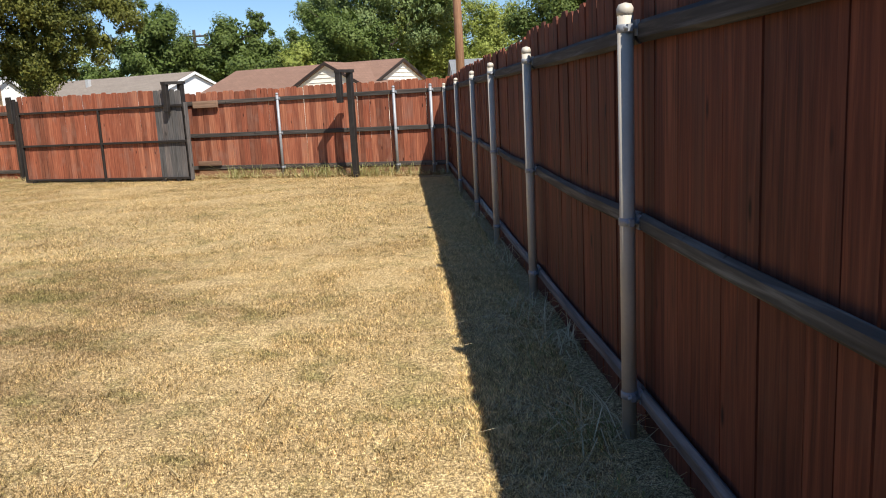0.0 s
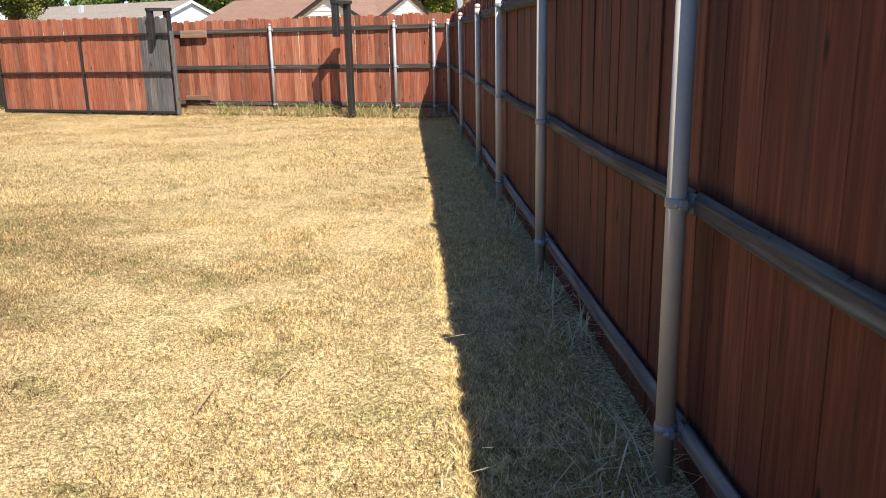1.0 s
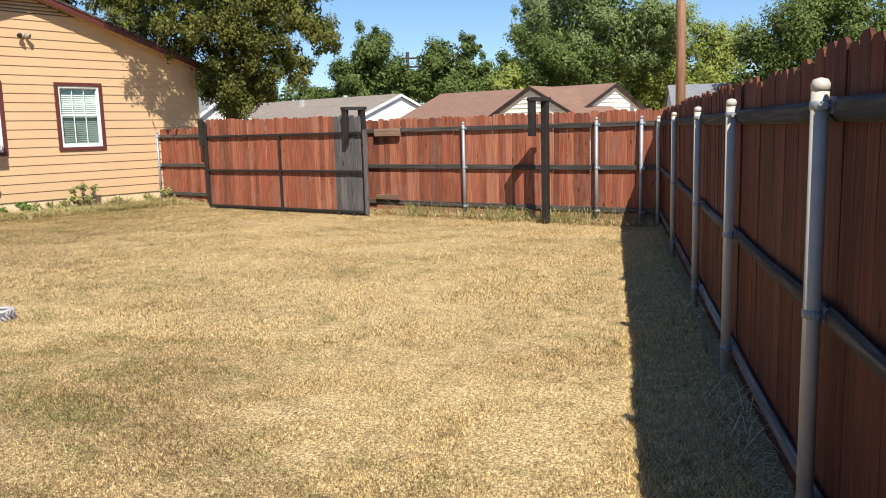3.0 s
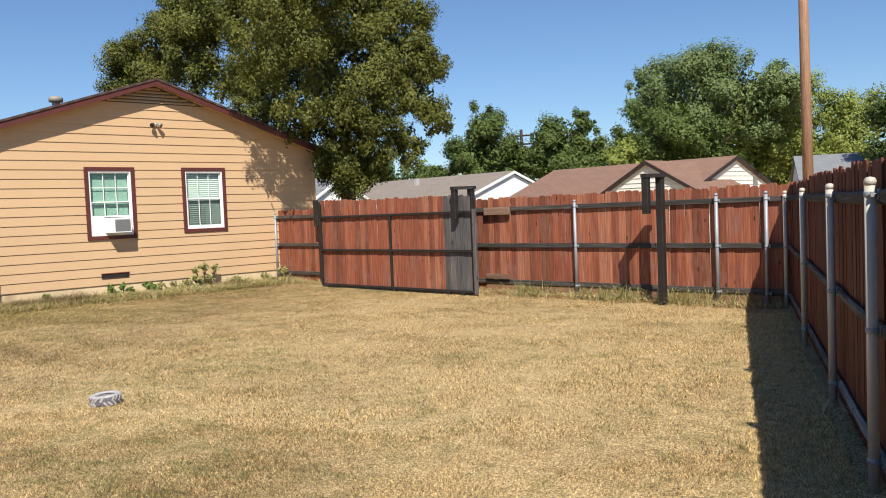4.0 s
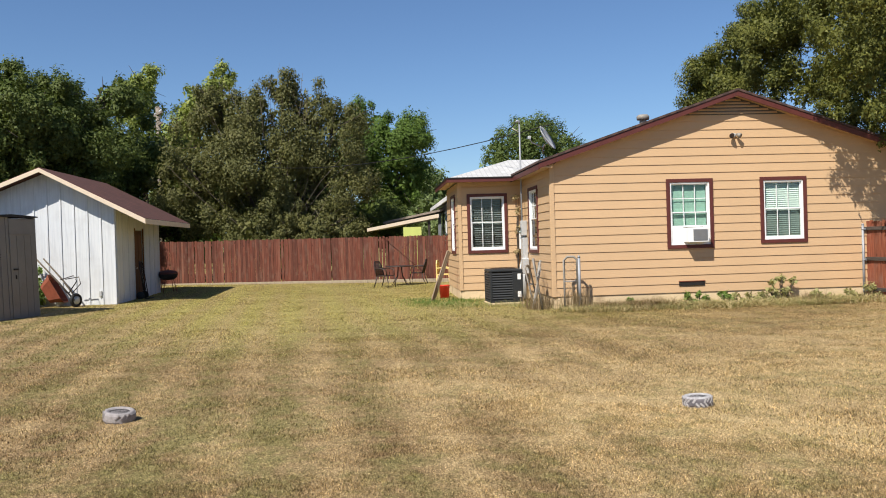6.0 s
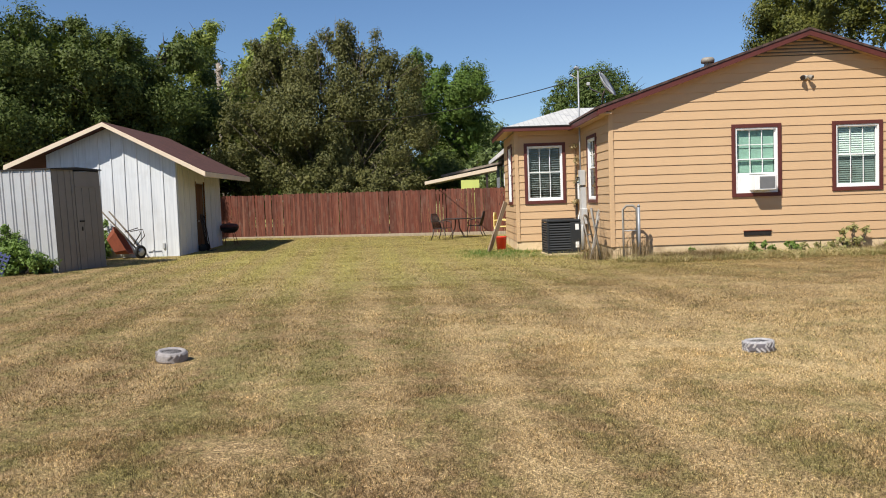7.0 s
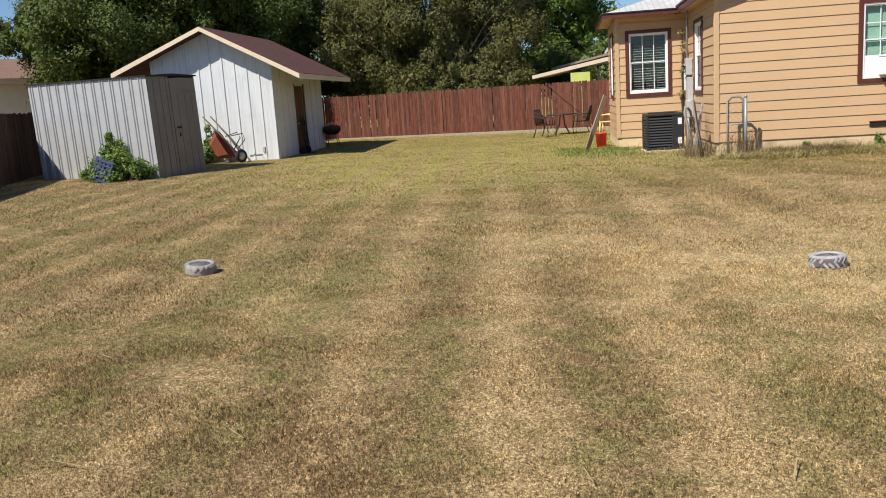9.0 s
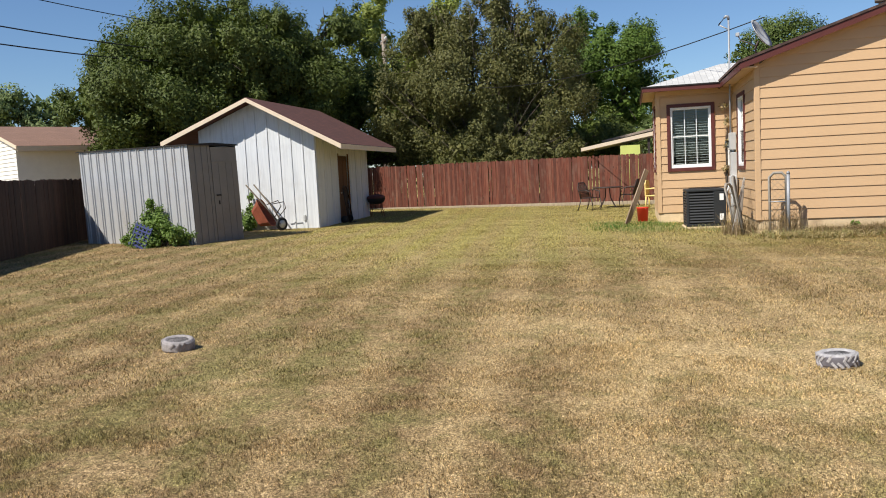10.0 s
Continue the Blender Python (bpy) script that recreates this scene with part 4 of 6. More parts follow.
meter = thing("meter_box", HM @ pose(-0.04, 3.05, 0), "grey electric meter and breaker boxes on the wall", "electric meter")
part("upper_box", box(-0.14, 0.01, -0.12, 0.12, 1.72, 2.12, 0.01), M_GREYBOX, meter)
part("meter_dome", lathe([(0.085, 0), (0.085, 0.06), (0.06, 0.09)], 16), M_GLASS, meter, "", pose(-0.14, 0, 1.86, 0, -90, 0))
part("breaker_box", box(-0.12, 0.01, -0.2, 0.16, 1.1, 1.66, 0.01), M_GREYBOX, meter)
part("lower_box", box(-0.18, -0.02, -0.5, -0.14, 0.7, 1.12, 0.02), M_GREYBOX, meter)
part("disconnect", box(-0.13, 0.01, 0.2, 0.36, 1.35, 1.85, 0.01), M_WHITE, meter)
part("conduit", tube([(-0.06, 0.05, -0.1), (-0.06, 0.05, 1.12)], 0.06, 8), M_GREYBOX, meter)
part("flex_pipe", tube([(-0.08, 0.2, 1.15), (-0.16, 0.18, 0.8), (-0.35, -0.2, 0.5), (-0.45, -0.7, 0.35)], 0.02, 8), M_GREYBOX, meter)

dish = thing("satellite_dish", HM @ pose(0.35, 2.4, EAVE + 0.2), "white satellite dish on a roof mount", "satellite dish")
part("mount", tube([(0, 0, -0.12), (0, 0, 0.35), (0.05, -0.05, 0.5)], 0.022, 8), M_IRON, dish)
ring = []
bowl = bmesh.new()
lathe([(0.02, 0.0), (0.15, 0.015), (0.28, 0.05), (0.36, 0.09), (0.365, 0.1), (0.28, 0.06), (0.15, 0.025), (0.02, 0.01)], 28, bowl)
part("reflector", bowl, M_GREYBOX, dish, "", pose(0.05, -0.05, 0.62, 60, 0, 62))
part("feed_arm", tube([(0.0, -0.1, 0.4), (-0.35, -0.3, 0.52), (-0.42, -0.35, 0.62)], 0.013, 6), M_GREYBOX, dish)
part("feed_horn", box(-0.46, -0.38, -0.39, -0.31, 0.6, 0.68, 0.01), M_GREYBOX, dish)

condenser = thing("air_conditioner", HM @ pose(-0.85, 2.05, -0.02, 0, 0, 2) @ Matrix.Scale(0.96, 4), "dark grey outdoor air-conditioning condenser beside the wall", "air conditioner")
part("pad", box(-0.48, 0.48, -0.48, 0.48, -0.1, 0.06, 0.01), M_FOUND, condenser)
part("core", box(-0.40, 0.40, -0.40, 0.40, 0.06, 0.84, 0.03), M_RUBBER, condenser)
part("top_cover", box(-0.44, 0.44, -0.44, 0.44, 0.86, 0.93, 0.02), M_ACBODY, condenser)
part("base_pan", box(-0.44, 0.44, -0.44, 0.44, 0.06, 0.12, 0.01), M_ACBODY, condenser)
for sx in (-1, 1):
    for sy in (-1, 1):
        part("corner_post", box(min(sx * 0.44, sx * 0.38), max(sx * 0.44, sx * 0.38), min(sy * 0.44, sy * 0.38), max(sy * 0.44, sy * 0.38), 0.12, 0.86, 0.01), M_ACBODY, condenser)
louv = mesh_of("louvre", box(-0.38, 0.38, -0.012, 0.012, -0.022, 0.022, 0.004), M_ACBODY)
for k in range(11):
    for rot in (0, 90, 180, 270):
        shared("louvre", louv, condenser, pose(0, 0, 0.17 + k * 0.064, 0, 0, rot) @ pose(0, -0.425, 0, -32))
part("access_panel", box(0.16, 0.435, -0.452, -0.41, 0.12, 0.86, 0.008), M_ACBODY, condenser)
for z in (0.2, 0.66):
    part("sticker", box(0.29, 0.38, -0.4565, -0.4525, z, z + 0.15), M_WHITE, condenser, "white sticker")
fan = bmesh.new()
for k in range(6):
    r = 0.07 + 0.055 * k
    tube([(r * math.cos(a), r * math.sin(a), 0.94) for a in (2 * math.pi * j / 20 for j in range(20))], 0.006, 4, fan, True)
part("fan_guard", fan, M_IRON, condenser)


def chain_gate(m, w, h, label, step=0.11):
    g = thing("wire_gate", m, label, "wire gate")
    part("frame", tube([(0, 0, 0), (0, 0, h - 0.08), (0.08, 0, h), (w - 0.08, 0, h), (w, 0, h - 0.08), (w, 0, 0)], 0.028, 8), M_DULLSTEEL, g)
    part("cross_bar", tube([(0, 0, h * 0.55), (w, 0, h * 0.55)], 0.014, 6), M_POSTBACK, g)
    wire = bmesh.new()
    k = -h
    while k < w:
        a, b = max(k, 0.0), min(k + h, w)
        if b - a > 0.03:
            tube([(a, 0, a - k), (b, 0, b - k)], 0.0028, 3, wire)
            tube([(w - a, 0.006, a - k), (w - b, 0.006, b - k)], 0.0028, 3, wire)
        k += step
    part("mesh_wire", wire, M_DULLSTEEL, g)
    return g


chain_gate(HM @ pose(0.16, -0.45, -0.05, -2, 0, -8), 0.3, 1.24, "narrow chain-link gate frame by the house corner")
g2 = thing("fence_post", HM @ pose(0.49, -0.52, -0.08), "short steel chain-link fence post", "fence post")
part("pipe", tube([(0, 0, 0), (0, 0, 1.25)], 0.032, 10), M_POSTBACK, g2)
part("cap", lathe([(0.036, 1.24), (0.03, 1.28), (0.005, 1.3)], 10), M_POSTBACK, g2)
for k, (v, ln, tilt, turn) in enumerate(((0.1, 1.2, 9, 12), (0.75, 1.05, 13, -8))):
    chain_gate(HM @ pose(-0.3 - 0.06 * k, v - 0.25, -0.04, 0, 0, 66 + turn) @ pose(0, 0, 0, -tilt), 0.3, ln, "old bent wire gate panel leaning against the house", 0.2)
for k in range(5):
    lb = thing("scrap_board", HM @ pose(-0.46 + 0.06 * k, 0.25 + 0.2 * k, -0.04, 4, 12 - 2 * k, 20), "weathered grey board leaning against the house", "board", "leaning boards")
    part("plank", box(-0.022, 0.022, -0.01, 0.01, 0, 1.02 + 0.07 * (k % 3), 0.003), M_SILVER, lb)
for u0, u1, v, lift in ((1.6, 2.95, -0.45, 0.05), (3.72, 4.7, -0.4, 0.04)):
    tb = thing("old_timber", HM @ pose(u0, v, lift - 0.04, 0, -1.0, 2), "old weathered timber lying along the house foundation", "timber", "timbers along the foundation")
    part("beam", box(0, u1 - u0, -0.04, 0.04, -0.03, 0.03, 0.008), M_OLDWOOD, tb)

bucket = thing("bucket", pose(-19.5, 15.0, 0.05), "bright red plastic bucket standing on the grass", "bucket")
part("pail", lathe([(0.125, 0), (0.15, 0.34), (0.158, 0.345), (0.158, 0.37), (0.146, 0.37), (0.12, 0.02)], 20), M_BUCKET, bucket)
part("bail", tube([(-0.155, 0, 0.33), (-0.1, 0.12, 0.3), (0, 0.17, 0.28), (0.1, 0.12, 0.3), (0.155, 0, 0.33)], 0.005, 5), M_POST, bucket)
plank = thing("plank", pose(-18.9, 14.35, 0.05, 0, 0, 83), "long weathered plank leaning on the house corner", "plank")
part("board", box(-0.07, 0.07, -0.018, 0.018, 0, 1.5, 0.004), M_OLDWOOD, plank, "", pose(-0.1, 0, 0, 0, 27, 20))
part("board", box(-0.055, 0.055, -0.015, 0.015, 0, 0.7, 0.004), M_OLDWOOD, plank, "", pose(-0.16, -0.1, 0, 0, 33, 35))
ychair = thing("plastic_chair", HM @ pose(-1.75, 9.6, 0.06, 0, 0, 75), "yellow moulded plastic garden chair beside the house", "chair")
part("seat", box(-0.24, 0.24, -0.24, 0.22, 0.4, 0.44, 0.015), M_YELLOW, ychair)
part("backrest", prism([(-0.24, 0.42), (0.24, 0.42), (0.25, 0.8), (0.16, 0.92), (-0.16, 0.92), (-0.25, 0.8)], 0.035, "y", 0.2), M_YELLOW, ychair)
for sx in (-1, 1):
    for y in (-0.22, 0.2):
        part("leg", tube([(sx * 0.21, y, 0.41), (sx * 0.25, y * 1.1, 0)], [0.03, 0.022], 6), M_YELLOW, ychair)
    part("armrest", tube([(sx * 0.25, 0.2, 0.64), (sx * 0.27, -0.05, 0.66), (sx * 0.25, -0.22, 0.62), (sx * 0.24, -0.23, 0.42)], 0.025, 6), M_YELLOW, ychair)


def iron_chair(m):
    c = thing("patio_chair", m, "brown wrought-iron mesh patio chair on the grass", "chair", "chairs round the patio table")
    seat = bmesh.new()
    for k in range(10):
        x = -0.22 + 0.44 * k / 9
        tube([(x, -0.22, 0.42), (x, 0.2, 0.4)], 0.011, 4, seat)
        tube([(-0.22, -0.22 + 0.42 * k / 9, 0.42), (0.22, -0.22 + 0.42 * k / 9, 0.42)], 0.006, 4, seat)
    part("seat", seat, M_IRON, c)
    back = bmesh.new()
    tube([(-0.24, 0.2, 0.4), (-0.25, 0.3, 0.75), (-0.15, 0.34, 0.92), (0.15, 0.34, 0.92), (0.25, 0.3, 0.75), (0.24, 0.2, 0.4)], 0.02, 6, back)
    for k in range(1, 10):
        x = -0.24 + 0.48 * k / 10
        tube([(x, 0.21, 0.42), (x, 0.33, 0.9)], 0.012, 4, back)
        z = 0.42 + 0.045 * k
        tube([(-0.24, 0.2 + (z - 0.4) * 0.27, z), (0.24, 0.2 + (z - 0.4) * 0.27, z)], 0.005, 4, back)
    part("backrest", back, M_IRON, c)
    for sx in (-1, 1):
        part("armrest", tube([(sx * 0.25, 0.28, 0.66), (sx * 0.28, 0.0, 0.68), (sx * 0.27, -0.2, 0.62), (sx * 0.24, -0.22, 0.42)], 0.019, 6), M_IRON, c)
        part("leg", tube([(sx * 0.24, -0.22, 0.42), (sx * 0.25, -0.27, 0.2), (sx * 0.24, -0.25, 0.0)], 0.018, 6), M_IRON, c)
        part("leg", tube([(sx * 0.24, 0.2, 0.4), (sx * 0.25, 0.24, 0.2), (sx * 0.25, 0.33, 0.0)], 0.018, 6), M_IRON, c)
    return c


chair = iron_chair(pose(-25.3, 16.15, 0.1, 0, 0, 120))
copy_thing(chair, pose(-26.2, 18.0, 0.11, 0, 0, -40))
table = thing("patio_table", pose(-25.95, 17.1, 0.11), "round brown wrought-iron patio table on the grass", "table")
part("tabletop", lathe([(0.5, 0.68), (0.52, 0.69), (0.52, 0.71), (0.48, 0.715)], 28), M_IRON, table)
for k in range(4):
    a = math.pi / 2 * k + 0.4
    part("leg", tube([(0.08 * math.cos(a), 0.08 * math.sin(a), 0.69), (0.12 * math.cos(a), 0.12 * math.sin(a), 0.35), (0.36 * math.cos(a), 0.36 * math.sin(a), 0.03), (0.4 * math.cos(a), 0.4 * math.sin(a), 0.0)], 0.014, 6), M_IRON, table)


# ---- the white shed ----
SHM = pose(-25.15, 7.2, 0.1, 0, 0, 64)          # x: along the gable wall, back from the near corner is -x; y: along the door wall
shed = thing("shed", SHM, "white board-and-batten shed with brown shingle roof", "shed")
sw, sd, sr = 3.8, 5.1, 3.9
SLOPE = {1: 0.53, -1: 0.4}               # the slope over the door side is the steeper
sh, shl = sr - SLOPE[1] * sw / 2, sr - SLOPE[-1] * sw / 2
part("gable_wall", prism([(-sw, -0.15), (0, -0.15), (0, sh), (-sw / 2, sr), (-sw, shl)], 0.1, "y", 0.0), M_SHEDWHITE, shed)
DO = (1.98, 2.95)                     # door opening along the side wall
for y0, y1, z0, z1 in ((0.1, DO[0], -0.15, sh), (DO[1], sd, -0.15, sh), (DO[0], DO[1], 2.22, sh)):
    part("side_wall", box(-0.1, 0, y0, y1, z0, z1), M_SHEDWHITE, shed)
part("side_wall", box(-sw, -sw + 0.1, 0.1, sd, -0.15, shl), M_SHEDWHITE, shed)
part("rear_wall", prism([(-sw, -0.15), (0, -0.15), (0, sh), (-sw / 2, sr), (-sw, shl)], 0.1, "y", sd), M_SHEDWHITE, shed)
part("shed_floor", box(-sw + 0.1, -0.1, 0.1, sd, 0.0, 0.05), M_OLDWOOD, shed)
bat_rng = random.Random(9)
for k in range(11):
    x = -sw + 0.03 + k * (sw - 0.06) / 10
    top = sr - SLOPE[1 if x > -sw / 2 else -1] * abs(x + sw / 2) - 0.02
    part("batten", box(x - 0.022, x + 0.022, -0.022, -0.001, -0.08 + bat_rng.uniform(0, 0.04), top, 0.003), M_SHEDWHITE, shed)
for k in range(9):
    y = 0.05 + k * (sd - 0.1) / 8
    if not DO[0] - 0.05 < y < DO[1] + 0.05:
        part("batten", box(0.001, 0.02, y - 0.02, y + 0.02, -0.08, sh - 0.02, 0.003), M_SHEDWHITE, shed)
door = part("door", box(-0.06, -0.02, DO[0] + 0.04, DO[1] - 0.04, 0.02, 2.2, 0.003), M_DOORWOOD, shed, "brown wooden panel door")
for z0, z1 in ((0.2, 0.95), (1.1, 2.05)):
    for y0, y1 in ((DO[0] + 0.14, DO[0] + 0.42), (DO[0] + 0.5, DO[1] - 0.14)):
        part("panel", box(-0.02, -0.01, y0, y1, z0, z1, 0.006), M_DOORWOOD, door)
part("knob", lathe([(0.012, 0), (0.012, 0.03), (0.03, 0.05), (0.02, 0.07)], 12), M_POST, door, "", pose(-0.02, DO[0] + 0.12, 1.0, 0, 90, 0))
for y0, y1 in ((DO[0] - 0.06, DO[0] + 0.03), (DO[1] - 0.03, DO[1] + 0.06)):
    part("door_trim", box(0.0, 0.03, y0, y1, 0.0, 2.28, 0.003), M_DOORWOOD, shed)
so, sf = 0.98, 0.5
M_SHEDROOF = shingle_material("shed_shingles", (0.075, 0.027, 0.02), (0.11, 0.04, 0.03), (0.03, 0.013, 0.011))
for sgn in (1, -1):
    def q(d, z):
        return (-sw / 2 + sgn * d, z)
    e, ss = sw / 2 + so, SLOPE[sgn]
    pts = [q(e, sr - ss * e + 0.02), q(0, sr + 0.02), q(0, sr + 0.12), q(e, sr - ss * e + 0.12)]
    part("roof_slope", prism(pts, sd + 2 * sf + 0.1, "y", -sf), M_SHEDROOF, shed, "red-brown shingle slope")
    pts = [q(e + 0.02, sr - ss * e - 0.04), q(0, sr - 0.02), q(0, sr + 0.1), q(e + 0.02, sr - ss * e + 0.1)]
    part("rake_board", prism(pts, 0.03, "y", -sf - 0.03), M_SHEDTRIM, shed, "cream rake board")
    x0, x1 = sorted((-sw / 2 + sgn * (e + 0.03), -sw / 2 + sgn * e))
    part("eave_board", box(x0, x1, -sf, sd + sf, sr - ss * e - 0.05, sr - ss * e + 0.1, 0.003), M_SHEDTRIM, shed)
part("outlet_box", box(-0.5, -0.42, -0.06, -0.022, 0.25, 0.42, 0.01), M_GREYBOX, shed)

# ---- metal shed, leaning a little ----
msm_pose = pose(-21.6, 3.76, 0.07, 0, 0, 44)
metal_shed = thing("metal_shed", msm_pose, "leaning grey sheet-metal garden shed with ribbed walls", "shed")
mw, md, mh = 4.42, 1.6, 2.5


def leaned(bm):
    for v in bm.verts:
        v.co.x -= 0.03 * v.co.z
    return bm


bm = bmesh.new()
prof = [(-mw, 0.0)]
for k in range(13):
    for c in (0.1, 0.19):
        x = -mw + 0.34 * k + c
        prof += [(x - 0.02, 0.0), (x - 0.006, -0.03), (x + 0.006, -0.03), (x + 0.02, 0.0)]
prof.append((0.0, 0.0))
n = len(prof) - 1
vs0 = [bm.verts.new((x, y, -0.1)) for x, y in prof]
vs1 = [bm.verts.new((x, y, mh + 0.06 * (-x / mw))) for x, y in prof]
vb0 = [bm.verts.new((x, 0.02, -0.1)) for x, y in prof]
vb1 = [bm.verts.new((x, 0.02, mh + 0.06 * (-x / mw))) for x, y in prof]
for i in range(n):
    bm.faces.new((vs0[i], vs0[i + 1], vs1[i + 1], vs1[i]))
    bm.faces.new((vb0[i + 1], vb0[i], vb1[i], vb1[i + 1]))
    bm.faces.new((vs1[i], vs1[i + 1], vb1[i + 1], vb1[i]))
part("long_wall", leaned(bm), M_GALV, metal_shed, "grey ribbed sheet-metal wall")
part("door_wall", leaned(box(-0.02, 0.0, 0.02, 0.72, -0.1, mh, 0)), M_GALVDOOR, metal_shed)
mdoor = part("door", leaned(box(-0.012, 0.012, 0.73, md, -0.08, mh - 0.04, 0)), M_GALVDOOR, metal_shed, "beige sheet-metal sliding door")
for y in (0.2, 0.42, 0.62):
    part("rib", leaned(box(0.0, 0.016, y, y + 0.03, -0.05, mh - 0.02)), M_GALVDOOR, metal_shed)
for y in (0.95, 1.2, 1.42):
    part("rib", leaned(box(0.012, 0.022, y, y + 0.02, -0.05, mh - 0.45)), M_GALVDOOR, mdoor)
part("door_rail", leaned(box(0.01, 0.03, 0.74, md, mh - 0.42, mh - 0.4)), M_GALVDOOR, mdoor)
part("latch", leaned(box(0.012, 0.04, 0.8, 0.95, 1.2, 1.24, 0.004)), M_BLACK, mdoor)
part("lock_plate", leaned(box(0.012, 0.03, 0.86, 0.89, 0.98, 1.08)), M_BLACK, mdoor)
part("rear_wall", leaned(box(-mw, 0, md, md + 0.02, -0.1, mh)), M_GALV, metal_shed)
part("end_wall", leaned(box(-mw, -mw + 0.02, 0.02, md, -0.1, mh + 0.06)), M_GALV, metal_shed)
rb = prism([(-0.05, mh - 0.0), (md + 0.06, mh - 0.0), (md + 0.06, mh + 0.03), (md / 2, mh + 0.07), (-0.05, mh + 0.03)], mw + 0.12, "x", -mw - 0.06)
for v in rb.verts:
    v.co.z += 0.06 * (-v.co.x / mw)
part("roof", leaned(rb), M_BLACK, metal_shed, "dark flat roof edge")

# ---- things by the sheds ----
barrow = thing("wheelbarrow", SHM @ pose(-1.4, -0.55, 0.0, 0, 0, 0) @ Matrix.Scale(1.07, 4), "rust-red wheelbarrow stood up against the shed wall", "wheelbarrow")
tray = bmesh.new()
rings = []
for w, l, h in ((0.2, 0.28, 0.0), (0.33, 0.45, 0.26), (0.345, 0.465, 0.26), (0.345, 0.465, 0.25), (0.32, 0.43, 0.24), (0.18, 0.26, 0.015)):
    rings.append([tray.verts.new((x * w, y * l, h)) for x, y in ((-1, -0.7), (-0.7, -1), (0.7, -1), (1, -0.7), (1, 0.7), (0.7, 1), (-0.7, 1), (-1, 0.7))])
for r, s in zip(rings, rings[1:]):
    for k in range(8):
        tray.faces.new((r[k], r[(k + 1) % 8], s[(k + 1) % 8], s[k]))
tray.faces.new(rings[0][::-1])
tray.faces.new(rings[-1])
part("tray", tray, M_RUST, barrow, "rust-red steel tray", pose(-0.4, 0.12, 0.36, 0, 62, 4) @ Matrix.Diagonal((1.25, 0.62, 1.25, 1)))
wheel = part("wheel", lathe([(0.03, -0.04), (0.11, -0.03), (0.115, 0.03), (0.03, 0.04)], 18), M_GREYBOX, barrow, "", pose(0.42, -0.1, 0.19, 0, 0, 60) @ pose(0, 0, 0, 90))
tyre_ring = [(0.145 * math.cos(2 * math.pi * k / 22), 0.145 * math.sin(2 * math.pi * k / 22), 0) for k in range(22)]
part("tyre", tube(tyre_ring, 0.045, 8, None, True), M_RUBBER, wheel, "black rubber tyre")
for sy in (-0.22, 0.2):
    part("handle", tube([(0.42, sy * 0.5 - 0.1, 0.19), (0.0, sy, 0.72), (-0.5, sy * 1.2, 1.32)], [0.022, 0.024, 0.02], 7), M_TWIG, barrow, "long wooden handle")
part("leg_hoop", tube([(0.1, -0.3, 0.75), (0.45, -0.32, 0.85), (0.52, -0.3, 0.7), (0.3, -0.25, 0.4)], 0.014, 6), M_IRON, barrow)
part("leg_hoop", tube([(0.1, 0.1, 0.75), (0.45, 0.08, 0.8), (0.5, 0.06, 0.62), (0.3, 0.0, 0.38)], 0.014, 6), M_IRON, barrow)

hand_truck = thing("hand_truck", SHM @ pose(0.3, 2.1, 0.02, 0, 0, 90) @ pose(0, 0, 0, -5), "black steel hand truck leaning beside the shed door", "hand truck")
part("frame", tube([(-0.22, 0, 0.05), (-0.22, 0.05, 1.1), (-0.12, 0.06, 1.2), (0.12, 0.06, 1.2), (0.22, 0.05, 1.1), (0.22, 0, 0.05)], 0.016, 7), M_BLACK, hand_truck)
for k in range(4):
    part("slat", tube([(-0.14 + 0.09 * k, 0.03, 0.1), (-0.14 + 0.09 * k, 0.055, 1.18)], 0.009, 5), M_BLACK, hand_truck)
part("toe_plate", box(-0.24, 0.24, -0.2, 0.0, 0.0, 0.02, 0.004), M_BLACK, hand_truck)
for sx in (-1, 1):
    part("wheel", lathe([(0.03, -0.03), (0.12, -0.03), (0.125, 0.03), (0.03, 0.03)], 16), M_RUBBER, hand_truck, "", pose(sx * 0.25, 0.12, 0.125, 0, 90, 0))

M_RUSTLID = plain("faded_red_enamel", (0.1, 0.032, 0.028), 0.5, 0, 0.25, 8, 0.1)
grill = thing("barbecue_grill", pose(-29.6, 9.7, 0.13), "small black kettle barbecue on rusty splayed legs", "barbecue")
part("bowl", lathe([(0.03, 0.45), (0.2, 0.47), (0.3, 0.55), (0.33, 0.64), (0.33, 0.66)], 24), M_BLACK, grill)
part("lid", lathe([(0.335, 0.66), (0.32, 0.73), (0.25, 0.775), (0.1, 0.8), (0.02, 0.805)], 24), M_RUSTLID, grill, "faded brown-red lid")
part("lid_handle", tube([(-0.06, 0, 0.79), (-0.05, 0, 0.84), (0.05, 0, 0.84), (0.06, 0, 0.79)], 0.01, 6), M_BLACK, grill)
part("side_shelf", box(-0.62, -0.33, -0.14, 0.14, 0.62, 0.635, 0.003), M_BLACK, grill)
for k in range(4):
    a = math.pi / 4 + k * math.pi / 2
    part("leg", tube([(0.2 * math.cos(a), 0.2 * math.sin(a), 0.5), (0.34 * math.cos(a), 0.34 * math.sin(a), 0.0)], 0.014, 6), M_RUST, grill)


